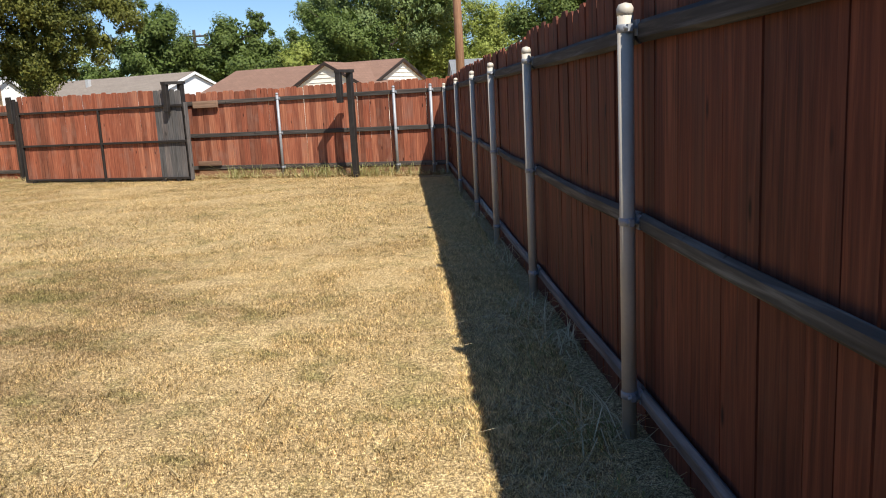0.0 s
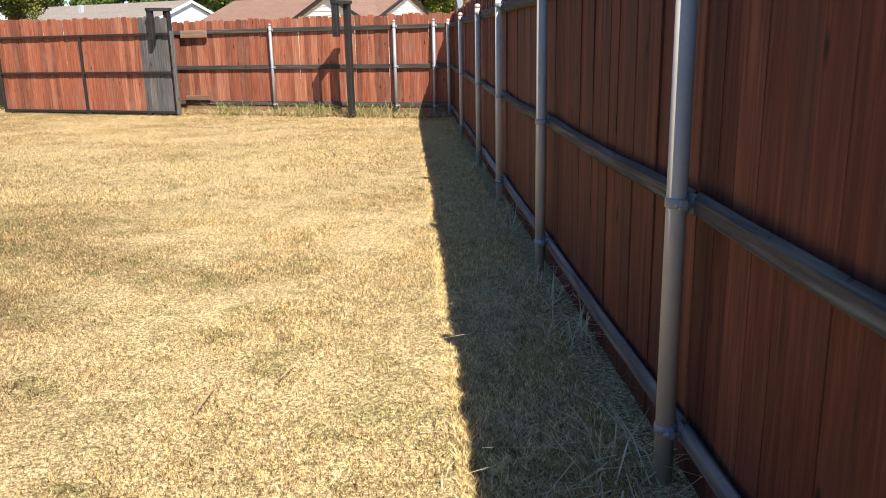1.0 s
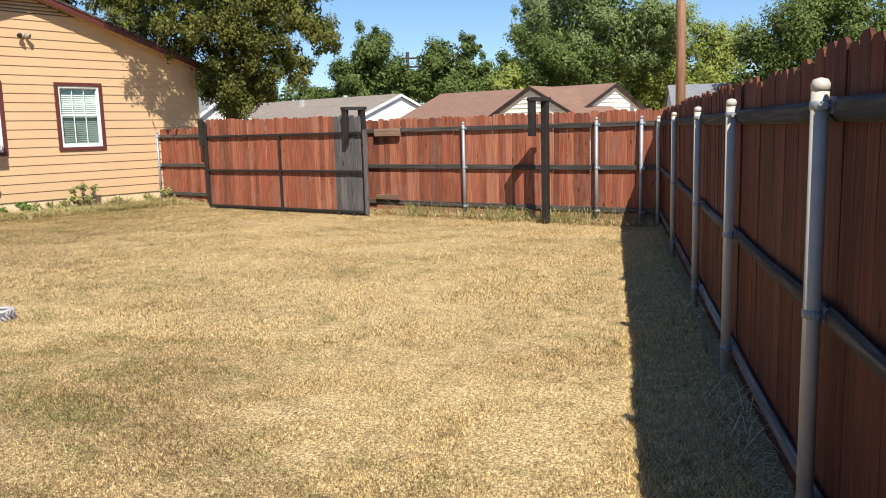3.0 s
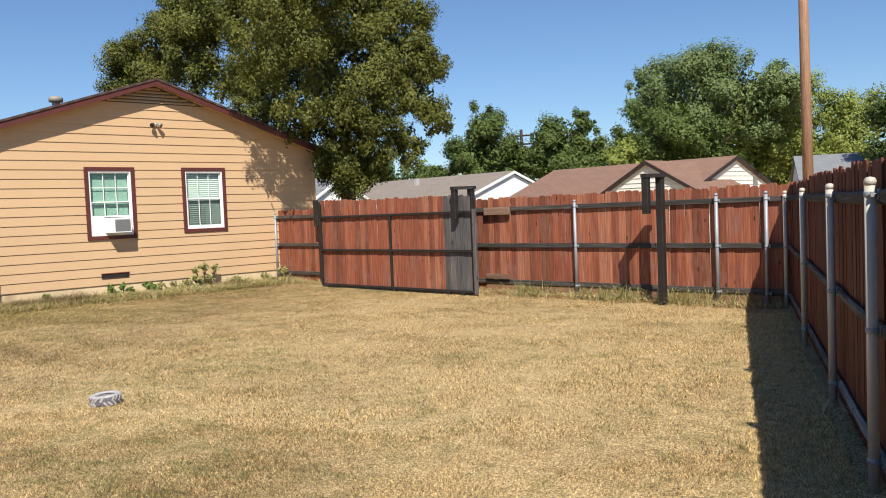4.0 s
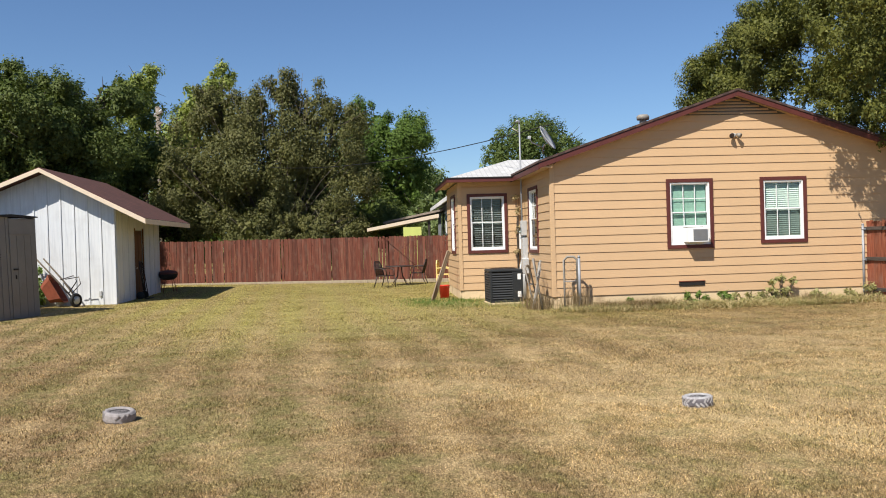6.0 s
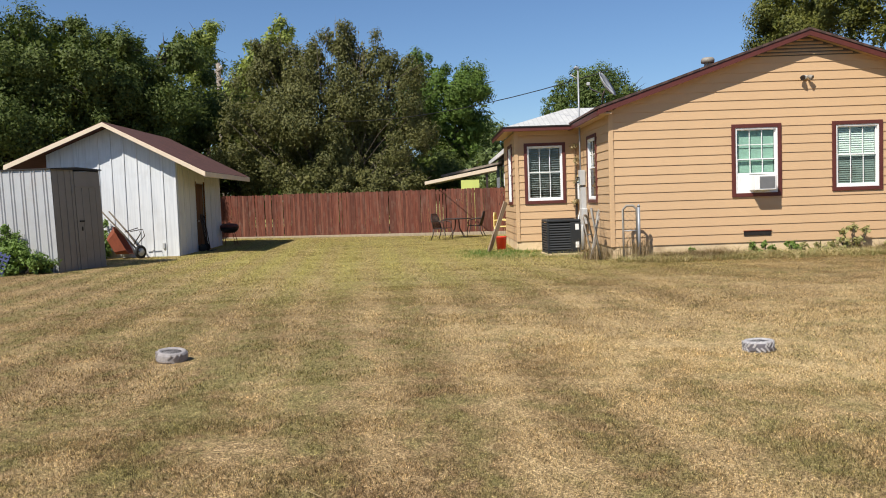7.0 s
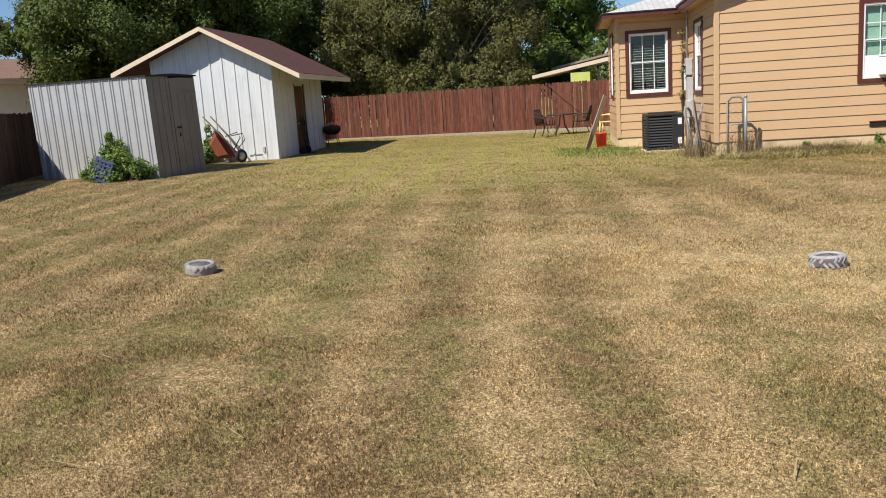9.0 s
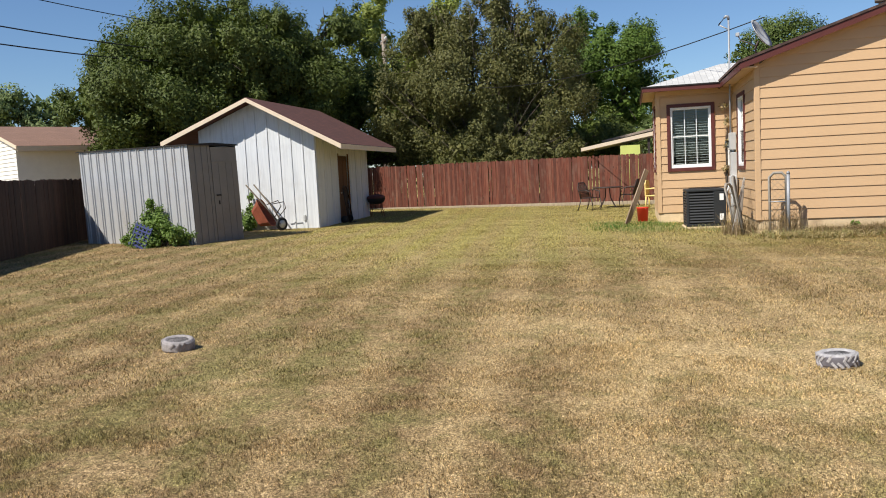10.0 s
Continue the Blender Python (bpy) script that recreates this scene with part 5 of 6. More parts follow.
# ---- tyres on the lawn ----
def small_tyre(m, paint, label, lugs=True):
    t = thing("tyre", m, label, "tyre", "painted tyres on the lawn")
    bm = lathe([(0.112, 0.03), (0.12, 0.004), (0.15, -0.004), (0.168, 0.02), (0.172, 0.07), (0.168, 0.116), (0.154, 0.134), (0.138, 0.136), (0.12, 0.131), (0.112, 0.12)], 40)
    part("carcass", bm, paint, t)
    part("inner_lining", lathe([(0.1115, 0.12), (0.112, 0.1), (0.12, 0.085), (0.12, 0.05), (0.1, 0.03)], 30), M_RUBBER, t, "bare black rubber inside")
    part("tread_band", lathe([(0.1715, 0.024), (0.1745, 0.04), (0.1745, 0.1), (0.1715, 0.116)], 40), M_TREAD if lugs else paint, t, "bare grey rubber between the lugs")
    lug = mesh_of("lug", box(-0.012, 0.012, 0.0, 0.012, -0.034, 0.034, 0.003), paint)
    rng = random.Random(3)
    for k in range(18):
        for sgn, z in ((1, 0.042), (-1, 0.098)):
            if rng.random() < (0.28 if lugs else 0.7):
                continue
            a = 20 * k + (10 if sgn < 0 else 0)
            shared("lug", lug, t, pose(0, 0, z, 0, 0, a + rng.uniform(-3, 3)) @ pose(0, 0.168 + rng.uniform(-0.004, 0.002), 0, 0, sgn * rng.uniform(30, 46), 0))
    part("soil_fill", lathe([(0.118, 0.0), (0.118, 0.05), (0.08, 0.058), (0.01, 0.062)], 20), M_SOIL, t, "dry soil inside")
    return t


small_tyre(pose(-5.2, 9.0, height(-5.2, 0) - 0.01, 2, -2, 0) @ Matrix.Scale(0.8, 4), M_TYRE, "small lugged tyre painted flaking white, lying on dry grass")
small_tyre(pose(-8.17, 4.23, height(-8.17, 0) - 0.005, -2, 6, 0) @ Matrix.Scale(0.86, 4), M_TYREOLD, "small lugged tyre with worn greyish paint, lying on brown grass", False)


# ---- trees ----
def leaf_cloud(name, blobs, material, leaf=0.1, fill=4.8, lobes=1.6, fine=0.3, seed=1, squash=0.92, hollow=0.35, droop=0.0, loose=0.1, core=1.0):
    """A crown of small leaves in uneven sprays, set about several swellings (x, y, z, radius), denser within."""
    rng = np.random.default_rng(seed)
    leaf *= 0.82

    def unit(v):
        return v / np.maximum(np.linalg.norm(v, axis=1), 1e-6)[:, None]
    pos, nor, big = [], [], []
    for x, y, z, r in blobs:
        mean = fine * r + min(0.08, 0.25 * r)
        n = max(5, int(lobes * (r / mean) ** 2))
        d = unit(rng.normal(size=(n, 3)))
        size = mean * rng.uniform(0.4, 1.45, n)
        rad = np.maximum(r - 0.3 * size, 0.1) * (hollow + (1 - hollow) * rng.random(n) ** 0.4) * rng.uniform(0.85, 1.16, n)
        c = np.array((x, y, z)) + d * rad[:, None] * (1, 1, squash)
        many = np.maximum(8, fill * 1.15 * (size / leaf) ** 2).astype(int)
        stretch = unit(d + rng.normal(0, 0.5, (n, 3)) + (0, 0, 0.5 - 1.6 * droop)) * rng.uniform(0.2, 1.0, n)[:, None]
        c, sz, d, stretch = (np.repeat(v, many, axis=0) for v in (c, size, d, stretch))
        u = unit(rng.normal(size=(len(c), 3)))
        e = u * (sz * rng.random(len(c)) ** 0.5)[:, None] * 0.85
        e += stretch * (sz * rng.uniform(-0.8, 0.8, len(c)))[:, None]
        pos.append(c + e + rng.normal(0, loose, e.shape) * sz[:, None])
        nor.append(unit(u * 0.9 + d * 0.45 + (0, 0, 0.35) + rng.normal(0, 0.42, e.shape)))
        big.append(np.ones(len(c)))
        k = int(core * 3.2 * (r / (leaf * 2.0)) ** 2)
        if k:
            q = unit(rng.normal(size=(k, 3))) * (r * 0.66 * rng.random(k) ** 0.4)[:, None] * (1, 1, squash)
            pos.append(q + (x, y, z))
            nor.append(unit(rng.normal(size=(k, 3))))
            big.append(np.full(k, 2.0))
    p, nv, big = np.concatenate(pos), np.concatenate(nor), np.concatenate(big)
    m = len(p)
    a = unit(np.cross(nv, rng.normal(size=(m, 3))) + (0, 0, -droop * 0.8))
    b = unit(np.cross(nv, a))
    s = (leaf * big * (0.55 + 0.9 * rng.random(m)))[:, None]
    tri = np.stack([p + a * s * 1.1, p - a * s * 0.6 + b * s * 0.55, p - a * s * 0.6 - b * s * 0.55], axis=1)
    return raw_mesh(name, tri, 3, material)


def tree(x, y, blobs, material, label, trunk=0.22, fork=2.2, seed=1, category="tree", limbs=True, **kw):
    z0 = height(x, y) - 0.05
    t = thing("tree", pose(x, y, z0), label, category)
    rel = [(a - x, b - y, c - z0, r) for a, b, c, r in blobs]
    rng = random.Random(seed)
    bm = tube([(0, 0, -0.1), (0.05, 0.02, fork * 0.5), (0.02, 0.05, fork)], [trunk * 1.35, trunk, trunk * 0.8], 9)
    for a, b, c, r in rel:
        if not limbs:
            break
        m1 = (a * 0.35 + rng.uniform(-0.3, 0.3), b * 0.35 + rng.uniform(-0.3, 0.3), fork + (c - fork) * 0.45)
        tube([(0, 0.03, fork * 0.92), m1, (a * 0.8, b * 0.8, fork + (c - fork) * 0.85), (a, b, c + r * 0.4)], [trunk * 0.55, trunk * 0.38, trunk * 0.2, 0.02], 6, bm)
        for _ in range(4):
            e = (a + rng.uniform(-r, r) * 0.8, b + rng.uniform(-r, r) * 0.8, c + rng.uniform(-r, r) * 0.8)
            tube([(a * 0.8, b * 0.8, fork + (c - fork) * 0.85), ((a * 0.9 + e[0]) / 2, (b * 0.9 + e[1]) / 2, (c + e[2]) / 2), e], [trunk * 0.16, 0.03, 0.008], 5, bm)
    part("trunk", bm, M_BARK, t)
    cr = new("crown", leaf_cloud("crown", rel, material, seed=seed, **kw))
    cr.parent = t
    return t


CEDAR = [(-17.8, 24.3, 6.3, 1.0), (-17.9, 24.3, 7.0, 0.8), (-16.8, 24.3, 7.3, 1.0), (-15.6, 24.2, 7.9, 0.9), (-7.9, 24.2, 6.1, 0.7), (-16.8, 23.8, 6.3, 1.0), (-15.2, 23.8, 6.9, 1.2), (-13.8, 23.5, 5.8, 1.0), (-14.0, 23.4, 7.7, 1.2), (-12.3, 23.3, 7.4, 1.4), (-11.9, 23.0, 5.9, 1.1), (-11.6, 22.0, 4.7, 0.7),
         (-10.7, 23.1, 6.5, 1.4), (-10.3, 22.7, 4.9, 1.2), (-10.5, 22.1, 4.1, 0.7), (-9.6, 23.7, 6.6, 1.4), (-9.2, 23.3, 5.0, 1.3), (-8.6, 24.1, 6.1, 1.1), (-8.5, 24.7, 7.3, 1.1),
         (-9.5, 23.1, 3.7, 1.1), (-8.7, 23.5, 3.9, 0.9), (-9.9, 23.3, 2.9, 0.7), (-9.3, 23.6, 2.8, 0.7), (-8.0, 24.4, 4.8, 0.8), (-7.6, 24.5, 5.7, 0.6), (-7.6, 24.5, 4.2, 0.6),
         (-8.3, 24.2, 3.5, 0.6), (-12.0, 23.5, 9.0, 1.7), (-10.0, 24.0, 8.8, 1.6), (-8.7, 24.6, 8.9, 1.1), (-10.8, 23.6, 10.8, 2.0), (-9.6, 24.8, 11.0, 1.5), (-10.9, 24.1, 13.2, 1.5),
         (-9.6, 20.8, 7.6, 1.5)]
cedar = tree(-10.2, 24.1, CEDAR, L_PECAN, "tall spreading olive-green tree behind the house", trunk=0.22, fork=5.0, limbs=False, seed=2, loose=0.12, leaf=0.05, fine=0.26, droop=0.5, hollow=0.5, fill=6.6, lobes=2.0)
limb = new("outer_branch", leaf_cloud("outer_branch", [(a + 10.2, b - 24.1, c + 0.05, r) for a, b, c, r in ((-10.55, 19.5, 5.5, 0.6), (-10.2, 19.7, 4.9, 0.65), (-9.8, 20.1, 5.4, 0.8), (-9.75, 20.05, 4.5, 0.55), (-10.3, 19.4, 6.2, 0.7), (-9.6, 19.6, 6.4, 0.9), (-9.4, 20.3, 5.9, 0.9), (-9.45, 20.5, 4.3, 0.5), (-9.6, 20.8, 7.4, 1.2), (-9.9, 21.8, 7.0, 1.0))], L_PECAN, leaf=0.05, seed=71, fill=2.8, lobes=1.5, hollow=0.3, droop=0.8, core=0.08))
limb.parent = cedar
T1 = [(-15.5, 55.5, 6.9, 1.9), (-15.6, 55.5, 5.0, 2.5), (-16.8, 55.1, 5.1, 1.5), (-14.3, 55.8, 4.6, 1.7), (-19.0, 54.3, 3.8, 1.5), (-15.6, 55.5, 2.6, 2.4), (-18, 55, 2.5, 2), (-22.5, 53, 3.6, 1.9), (-25.5, 52, 3.8, 2.0)]
tree(-15.6, 55.8, T1, L_ELM, "rounded dark green tree behind the neighbouring houses", seed=4, leaf=0.12, fill=12.0)
T2 = [(-10.6, 56.7, 6.3, 1.9), (-11.0, 56.7, 4.5, 2.6), (-8.9, 57.0, 5.1, 1.7), (-12.4, 56.3, 4.9, 1.3), (-9.2, 57.0, 7.2, 0.9), (-10.5, 56.7, 2.6, 2.5), (-7.2, 57, 3.2, 1.6)]
tree(-10.6, 57, T2, L_ELM, "dark green tree with pointed tops behind the roofs", seed=5, leaf=0.12, fill=12.0)
T3 = [(-2.4, 64.8, 9.3, 4.0), (-5.7, 64.5, 9.1, 2.6), (0.8, 64.8, 8.7, 3.4), (-3.3, 64.7, 6.5, 3.0), (2.7, 64.8, 9.0, 2.4), (-1.6, 64.8, 10.9, 2.1)]
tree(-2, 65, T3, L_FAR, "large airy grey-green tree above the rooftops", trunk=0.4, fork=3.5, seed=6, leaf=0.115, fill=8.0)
tree(-4.2, 59, [(-4.0, 58.7, 6.5, 2.8), (-6.3, 58.4, 5.3, 1.8), (-2.2, 58.8, 5.6, 2.1), (-4.5, 58.7, 3.6, 2.6), (-1.0, 58.7, 3.4, 2.2)], L_ELM, "broad green tree behind the roofs", seed=7, leaf=0.12, fill=10.0)
tree(-6.9, 57, [(-6.6, 56.4, 4.4, 1.5), (-7.4, 56.4, 3.2, 1.5)], L_LIGHT, "small bright yellow-green tree", seed=8, leaf=0.11, fill=7.0)
tree(3.5, 69, [(1.6, 68.8, 5.7, 4.1), (4.1, 68.7, 8.5, 2.7), (7.7, 68.4, 7.4, 2.3), (8.5, 68.3, 5.7, 2.5), (3.3, 68.8, 4.7, 2.8), (6, 68.6, 4.4, 3.2), (-1, 68.8, 5, 3)], L_LIGHT, "tall pale yellow-green tree in the distance", seed=9, leaf=0.12, fill=6.5)
tree(9.3, 44.5, [(8.6, 44.0, 5.8, 2.2), (9.9, 43.7, 6.4, 2.3), (7.0, 44.3, 4.8, 1.4), (8.1, 44.1, 3.6, 1.9), (11.6, 43.3, 5.5, 3.2), (6.6, 44.5, 3.2, 1.5), (12, 43, 3, 3)], L_ELM, "leafy green tree beyond the side fence", seed=10, leaf=0.0935)
SHRUB = [(-35.5, 15.7, 5.4, 2.9), (-36.2, 13.6, 6.3, 2.2), (-34.7, 17.8, 6.5, 2.4), (-34.5, 18.5, 4.8, 2.1), (-36.6, 12.3, 4.7, 1.9), (-35.7, 15.0, 7.6, 1.5), (-34.9, 17.2, 8.0, 1.4), (-35.3, 16.3, 3.4, 2.2), (-34.4, 18.9, 7.6, 0.9), (-37, 13.5, 3.2, 2), (-33.2, 17.6, 2.4, 1.5), (-34.3, 14.6, 2.3, 1.7), (-34.8, 16.2, 8.8, 0.9), (-35.8, 13.2, 8.2, 0.9), (-33.9, 15.9, 1.8, 1.5), (-33.2, 18.6, 1.8, 1.3)]
shrub = tree(-35.4, 16.0, SHRUB, L_CREPE, "wide many-stemmed tree with thin brownish foliage", trunk=0.2, fork=1.4, seed=11, leaf=0.07, hollow=0.3, fill=4.4, fine=0.2, lobes=2.2, droop=-0.6, core=0.6)
st = random.Random(5)
for k in range(70):
    a, b, c, r = SHRUB[k % len(SHRUB)]
    e = (a + 35.4 + st.uniform(0, r), b - 16.0 + st.uniform(-r, r) * 0.8, c + r * st.uniform(0.2, 1.0))
    f = (st.uniform(-0.5, 0.5), st.uniform(-0.6, 0.6))
    bow = st.uniform(-0.4, 0.4)
    part("stem", tube([(f[0], f[1], 0.0), (f[0] + e[0] * 0.3, f[1] + e[1] * 0.3 + bow, e[2] * 0.45), (f[0] + e[0] * 0.7, f[1] + e[1] * 0.65 + bow, e[2] * 0.75), e], [0.022, 0.015, 0.01, 0.004], 5), M_TWIG, shrub)
tree(-40.6, 24.5, [(-40.4, 24.4, 6.7, 2.5), (-40.1, 24.9, 5.1, 2.0), (-40.8, 23.6, 8.0, 1.8), (-39.7, 25.6, 7.6, 1.4), (-40.5, 24, 3.6, 2.0)], L_PINE, "round-topped bright green tree", seed=12, leaf=0.09, fill=9.5)
tree(-47, 40, [(-47.0, 39.7, 9.1, 2.5), (-45.5, 41.6, 8.3, 1.9), (-48.3, 38.1, 8.4, 1.7), (-47, 39.7, 6.4, 2.6), (-44.5, 42.5, 6.6, 1.7)], L_ELM, "green tree rising behind the house roof", seed=13, leaf=0.099)
tree(-51.3, 34, [(-51.1, 33.8, 5.4, 1.8), (-52, 33, 3.6, 2.2), (-50.3, 35, 3.4, 2)], L_FAR, "grey-green tree far behind the house", seed=14, leaf=0.135, fill=7.0)
tree(-54.5, 14.5, [(-54.6, 14.2, 12.2, 1.6), (-54.7, 13.7, 10.7, 1.8), (-55.0, 12.4, 11.0, 1.0), (-53.7, 17.8, 11.2, 2.1), (-53.4, 18.9, 12.6, 1.3), (-54.5, 15.5, 8.0, 3.2)], L_LIGHT, "tall thin yellowing tree in the distance", seed=15, leaf=0.135, fill=7.0)
MID = [(-41.1, 10.1, 6.0, 2.6), (-41.4, 8.2, 6.4, 2.3), (-40.7, 12.1, 5.6, 2.1), (-41.6, 6.8, 7.2, 2.0), (-41, 10, 3.4, 2.6), (-40.5, 13, 3.2, 2.2), (-41.3, 7.2, 4.2, 2.4), (-40.2, 15, 4.4, 2.4), (-39.9, 16.5, 3.0, 2.2), (-39.2, 18.5, 4.0, 2.2), (-37.5, 20.4, 2.6, 2.0), (-38.6, 22.6, 2.8, 2.2), (-40.5, 20.5, 5.2, 2.2)]
tree(-41, 10, MID, L_DARK, "dense dark green trees behind the far fence", seed=16, leaf=0.1, fill=6.5)
LEFT = [(-35, -0.6, 5.0, 1.3), (-35, 0.6, 6.1, 1.3), (-35, 2.1, 7.4, 1.2), (-35.4, 3.4, 8.3, 1.1), (-35.4, 5.2, 8.5, 1.0), (-35.6, 7.1, 7.9, 1.0), (-35.6, 8.3, 7.2, 0.8), (-34.2, 2.3, 5.2, 3.0), (-34.2, 4.3, 6.9, 2.5), (-34.0, 0.6, 5.0, 2.1), (-34.6, 6.0, 6.2, 2.5), (-34.2, 3.2, 3.4, 2.6), (-35.3, 7.6, 5.5, 2.1), (-35, 6.8, 7.5, 1.4), (-34, 0.9, 2.8, 1.7), (-35, 6, 3.3, 2.2)]
tree(-34.3, 3.6, LEFT, L_DARK, "large dense green tree behind the sheds", trunk=0.32, seed=17, leaf=0.078, fine=0.24, fill=5.5, lobes=2.0)
tree(-39.6, 3.5, [(-37.9, 2.8, 6.8, 3.2), (-38.4, 4.9, 7.2, 2.8), (-37.8, 1.2, 6.0, 2.4), (-39.5, 7.0, 7.6, 2.0), (-39.2, 10, 8.6, 1.5), (-39.6, 8.5, 5, 2.6)], L_DARK, "dark green tree behind the shed", seed=18, leaf=0.1, fill=6.5)
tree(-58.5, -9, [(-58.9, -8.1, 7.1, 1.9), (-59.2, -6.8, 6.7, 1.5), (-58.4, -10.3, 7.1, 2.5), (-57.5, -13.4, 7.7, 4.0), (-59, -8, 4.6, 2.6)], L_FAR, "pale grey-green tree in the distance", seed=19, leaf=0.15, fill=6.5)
wood_line = [(-30 + 9 * i, 86 + 6 * math.sin(i * 1.7), 3.2 + 1.6 * math.sin(i * 2.3), 5.5) for i in range(-2, 12)] + [(-74 + 3 * math.sin(i), -26 + 10 * i, 3.6 + 1.5 * math.sin(i * 1.9), 6.0) for i in range(0, 12)]
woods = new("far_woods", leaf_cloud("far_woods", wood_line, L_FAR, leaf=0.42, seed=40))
tagged(woods, "distant belt of grey-green trees", "woods", kind="stuff")


# ---- neighbouring houses ----
def neighbour(m, w, d, eave, ridge, wall, roof, trim, label, over=0.4, windows=(), rake=0.1):
    """A gabled house: the gable faces -y, the ridge runs along y."""
    h = thing("neighbour_house", m, label, "house")
    bm = box(0, w, 0, d, -0.3, eave)
    prism([(0, eave), (w, eave), (w / 2, ridge)], d, "y", 0, bm)
    part("wall", bm, wall, h)
    s = (ridge - eave) / (w / 2)
    for sgn in (1, -1):
        def q(a, z):
            return (w / 2 + sgn * a, z)
        e = w / 2 + over
        part("roof_slope", prism([q(e, ridge - s * e + 0.02), q(0, ridge + 0.02), q(0, ridge + 0.14), q(e, ridge - s * e + 0.14)], d + 2 * rake, "y", -rake), roof, h)
        part("rake_board", prism([q(e + 0.02, ridge - s * e + 0.0), q(0, ridge + 0.0), q(0, ridge + 0.13), q(e + 0.02, ridge - s * e + 0.13)], 0.04, "y", -rake - 0.04), trim, h)
        x0, x1 = sorted((w / 2 + sgn * (e + 0.04), w / 2 + sgn * e))
        part("eave_board", box(x0, x1, -rake, d + rake, ridge - s * e - 0.08, ridge - s * e + 0.12), trim, h)
    if wall is M_CREAM:
        z = 0.2
        while z < ridge - 0.3:
            k = 0 if z < eave else (z - eave) / s
            part("siding_course", prism([(k + 0.02, z), (w - k - 0.02, z), (w - k - 0.02, z + 0.012), (k + 0.02, z + 0.012)], 0.02, "y", -0.021), wall, h)
            z += 0.17
    for x0, x1, z0, z1 in windows:
        wdw = part("window", box(x0, x1, -0.03, 0.0, z0, z1), M_WHITE, h)
        part("pane", box(x0 + 0.06, x1 - 0.06, -0.036, -0.031, z0 + 0.06, z1 - 0.06), M_GLASS, wdw)
    return h


n1 = neighbour(pose(-12.04, 40.29, 0, 0, 0, 63), 7.0, 12, 2.15, 3.42, M_NWHITE, M_ROOFGREY, M_NWHITE, "white neighbouring house with grey-brown shingle roof")
part("roof_vent", box(2.2, 2.4, 6, 6.2, 3.0, 3.5), M_GREYBOX, n1)
NB = pose(-1.1, 34.14, 0, 0, 0, 63)
n2 = neighbour(NB, 6.0, 8.9, 2.1, 3.22, M_CREAM, M_ROOFBROWN, M_IRON, "cream clapboard neighbouring house with brown shingle roof")
neighbour(NB @ pose(-1.0, 3.15, 0, 0, 0, -90), 3.5, 3.6, 2.1, 3.08, M_CREAM, M_ROOFBROWN, M_IRON, "cream front gable with brown roof")
n3 = neighbour(pose(10.5, 43.0, 0, 0, 0, 90), 7.0, 7.5, 2.25, 3.5, M_NWHITE, M_ROOFBLUE, M_NWHITE, "house with blue-grey shingle roof beyond the fence")
neighbour(pose(-21.5, 40.5, 0, 0, 0, 63), 4.4, 6, 2.0, 2.95, M_NWHITE, M_ROOFGREY, M_NWHITE, "small white garden house far behind the fence")
neighbour(pose(-16.5, 33.5, 0, 0, 0, 70), 3.0, 5, 2.3, 3.2, M_NWHITE, M_ROOFBLUE, M_NWHITE, "small white outbuilding with grey roof", 0.25)
neighbour(pose(-44.2, -7.9, 0.2, 0, 0, 30), 8.0, 12, 3.35, 4.35, M_CREAM, M_ROOFBROWN, M_SHEDTRIM, "cream neighbouring house with brown shingle roof", 0.5)

lime = thing("neighbour_house", pose(-32.3, 19.1, 0.1, 0, 0, 60), "lime-green house with a cream patio roof", "house")
part("wall", box(1.5, 2.3, -0.15, 3.0, -0.2, 2.25), M_LIME, lime, "lime-green wall")
part("patio_roof", prism([(-0.1, 2.1), (3.1, 2.64), (3.1, 2.8), (-0.1, 2.24)], 3.0, "y", -0.2), M_SHEDTRIM, lime, "cream patio roof")
part("roof_slope", prism([(0.5, 2.5), (3.4, 3.05), (3.4, 3.15), (0.5, 2.6)], 3.0, "y", 2.9), M_ROOFGREY, lime)
part("patio_post", box(2.6, 2.7, -0.05, 0.05, -0.2, 2.5), M_IRON, lime)
grey_house = thing("neighbour_house", pose(-26.9, 20.4, 0.2, 0, 0, 152.4), "blue-grey house with white windows behind the fence", "house")
part("wall", box(0, 13, -5, 0, -0.3, 3.25), M_BRICKWALL, grey_house)
part("roof_slope", prism([(0.35, 3.2), (0.35, 3.32), (-2.5, 4.4), (-2.5, 4.28)], 13.6, "x", -0.3), M_ROOFGREY, grey_house)
part("roof_slope", prism([(-5.35, 3.2), (-5.35, 3.32), (-2.5, 4.4), (-2.5, 4.28)], 13.6, "x", -0.3), M_ROOFGREY, grey_house)
part("eave_board", box(-0.3, 13.3, 0.35, 0.4, 3.16, 3.34), M_NWHITE, grey_house)
for x in (0.5, 2.0, 3.5, 5.2, 7.0, 9.0):
    gw = part("window", box(x, x + 0.9, 0.0, 0.04, 1.4, 2.9), M_NWHITE, grey_house)
    part("pane", box(x + 0.1, x + 0.8, 0.041, 0.046, 1.5, 2.8), M_GLASS, gw)


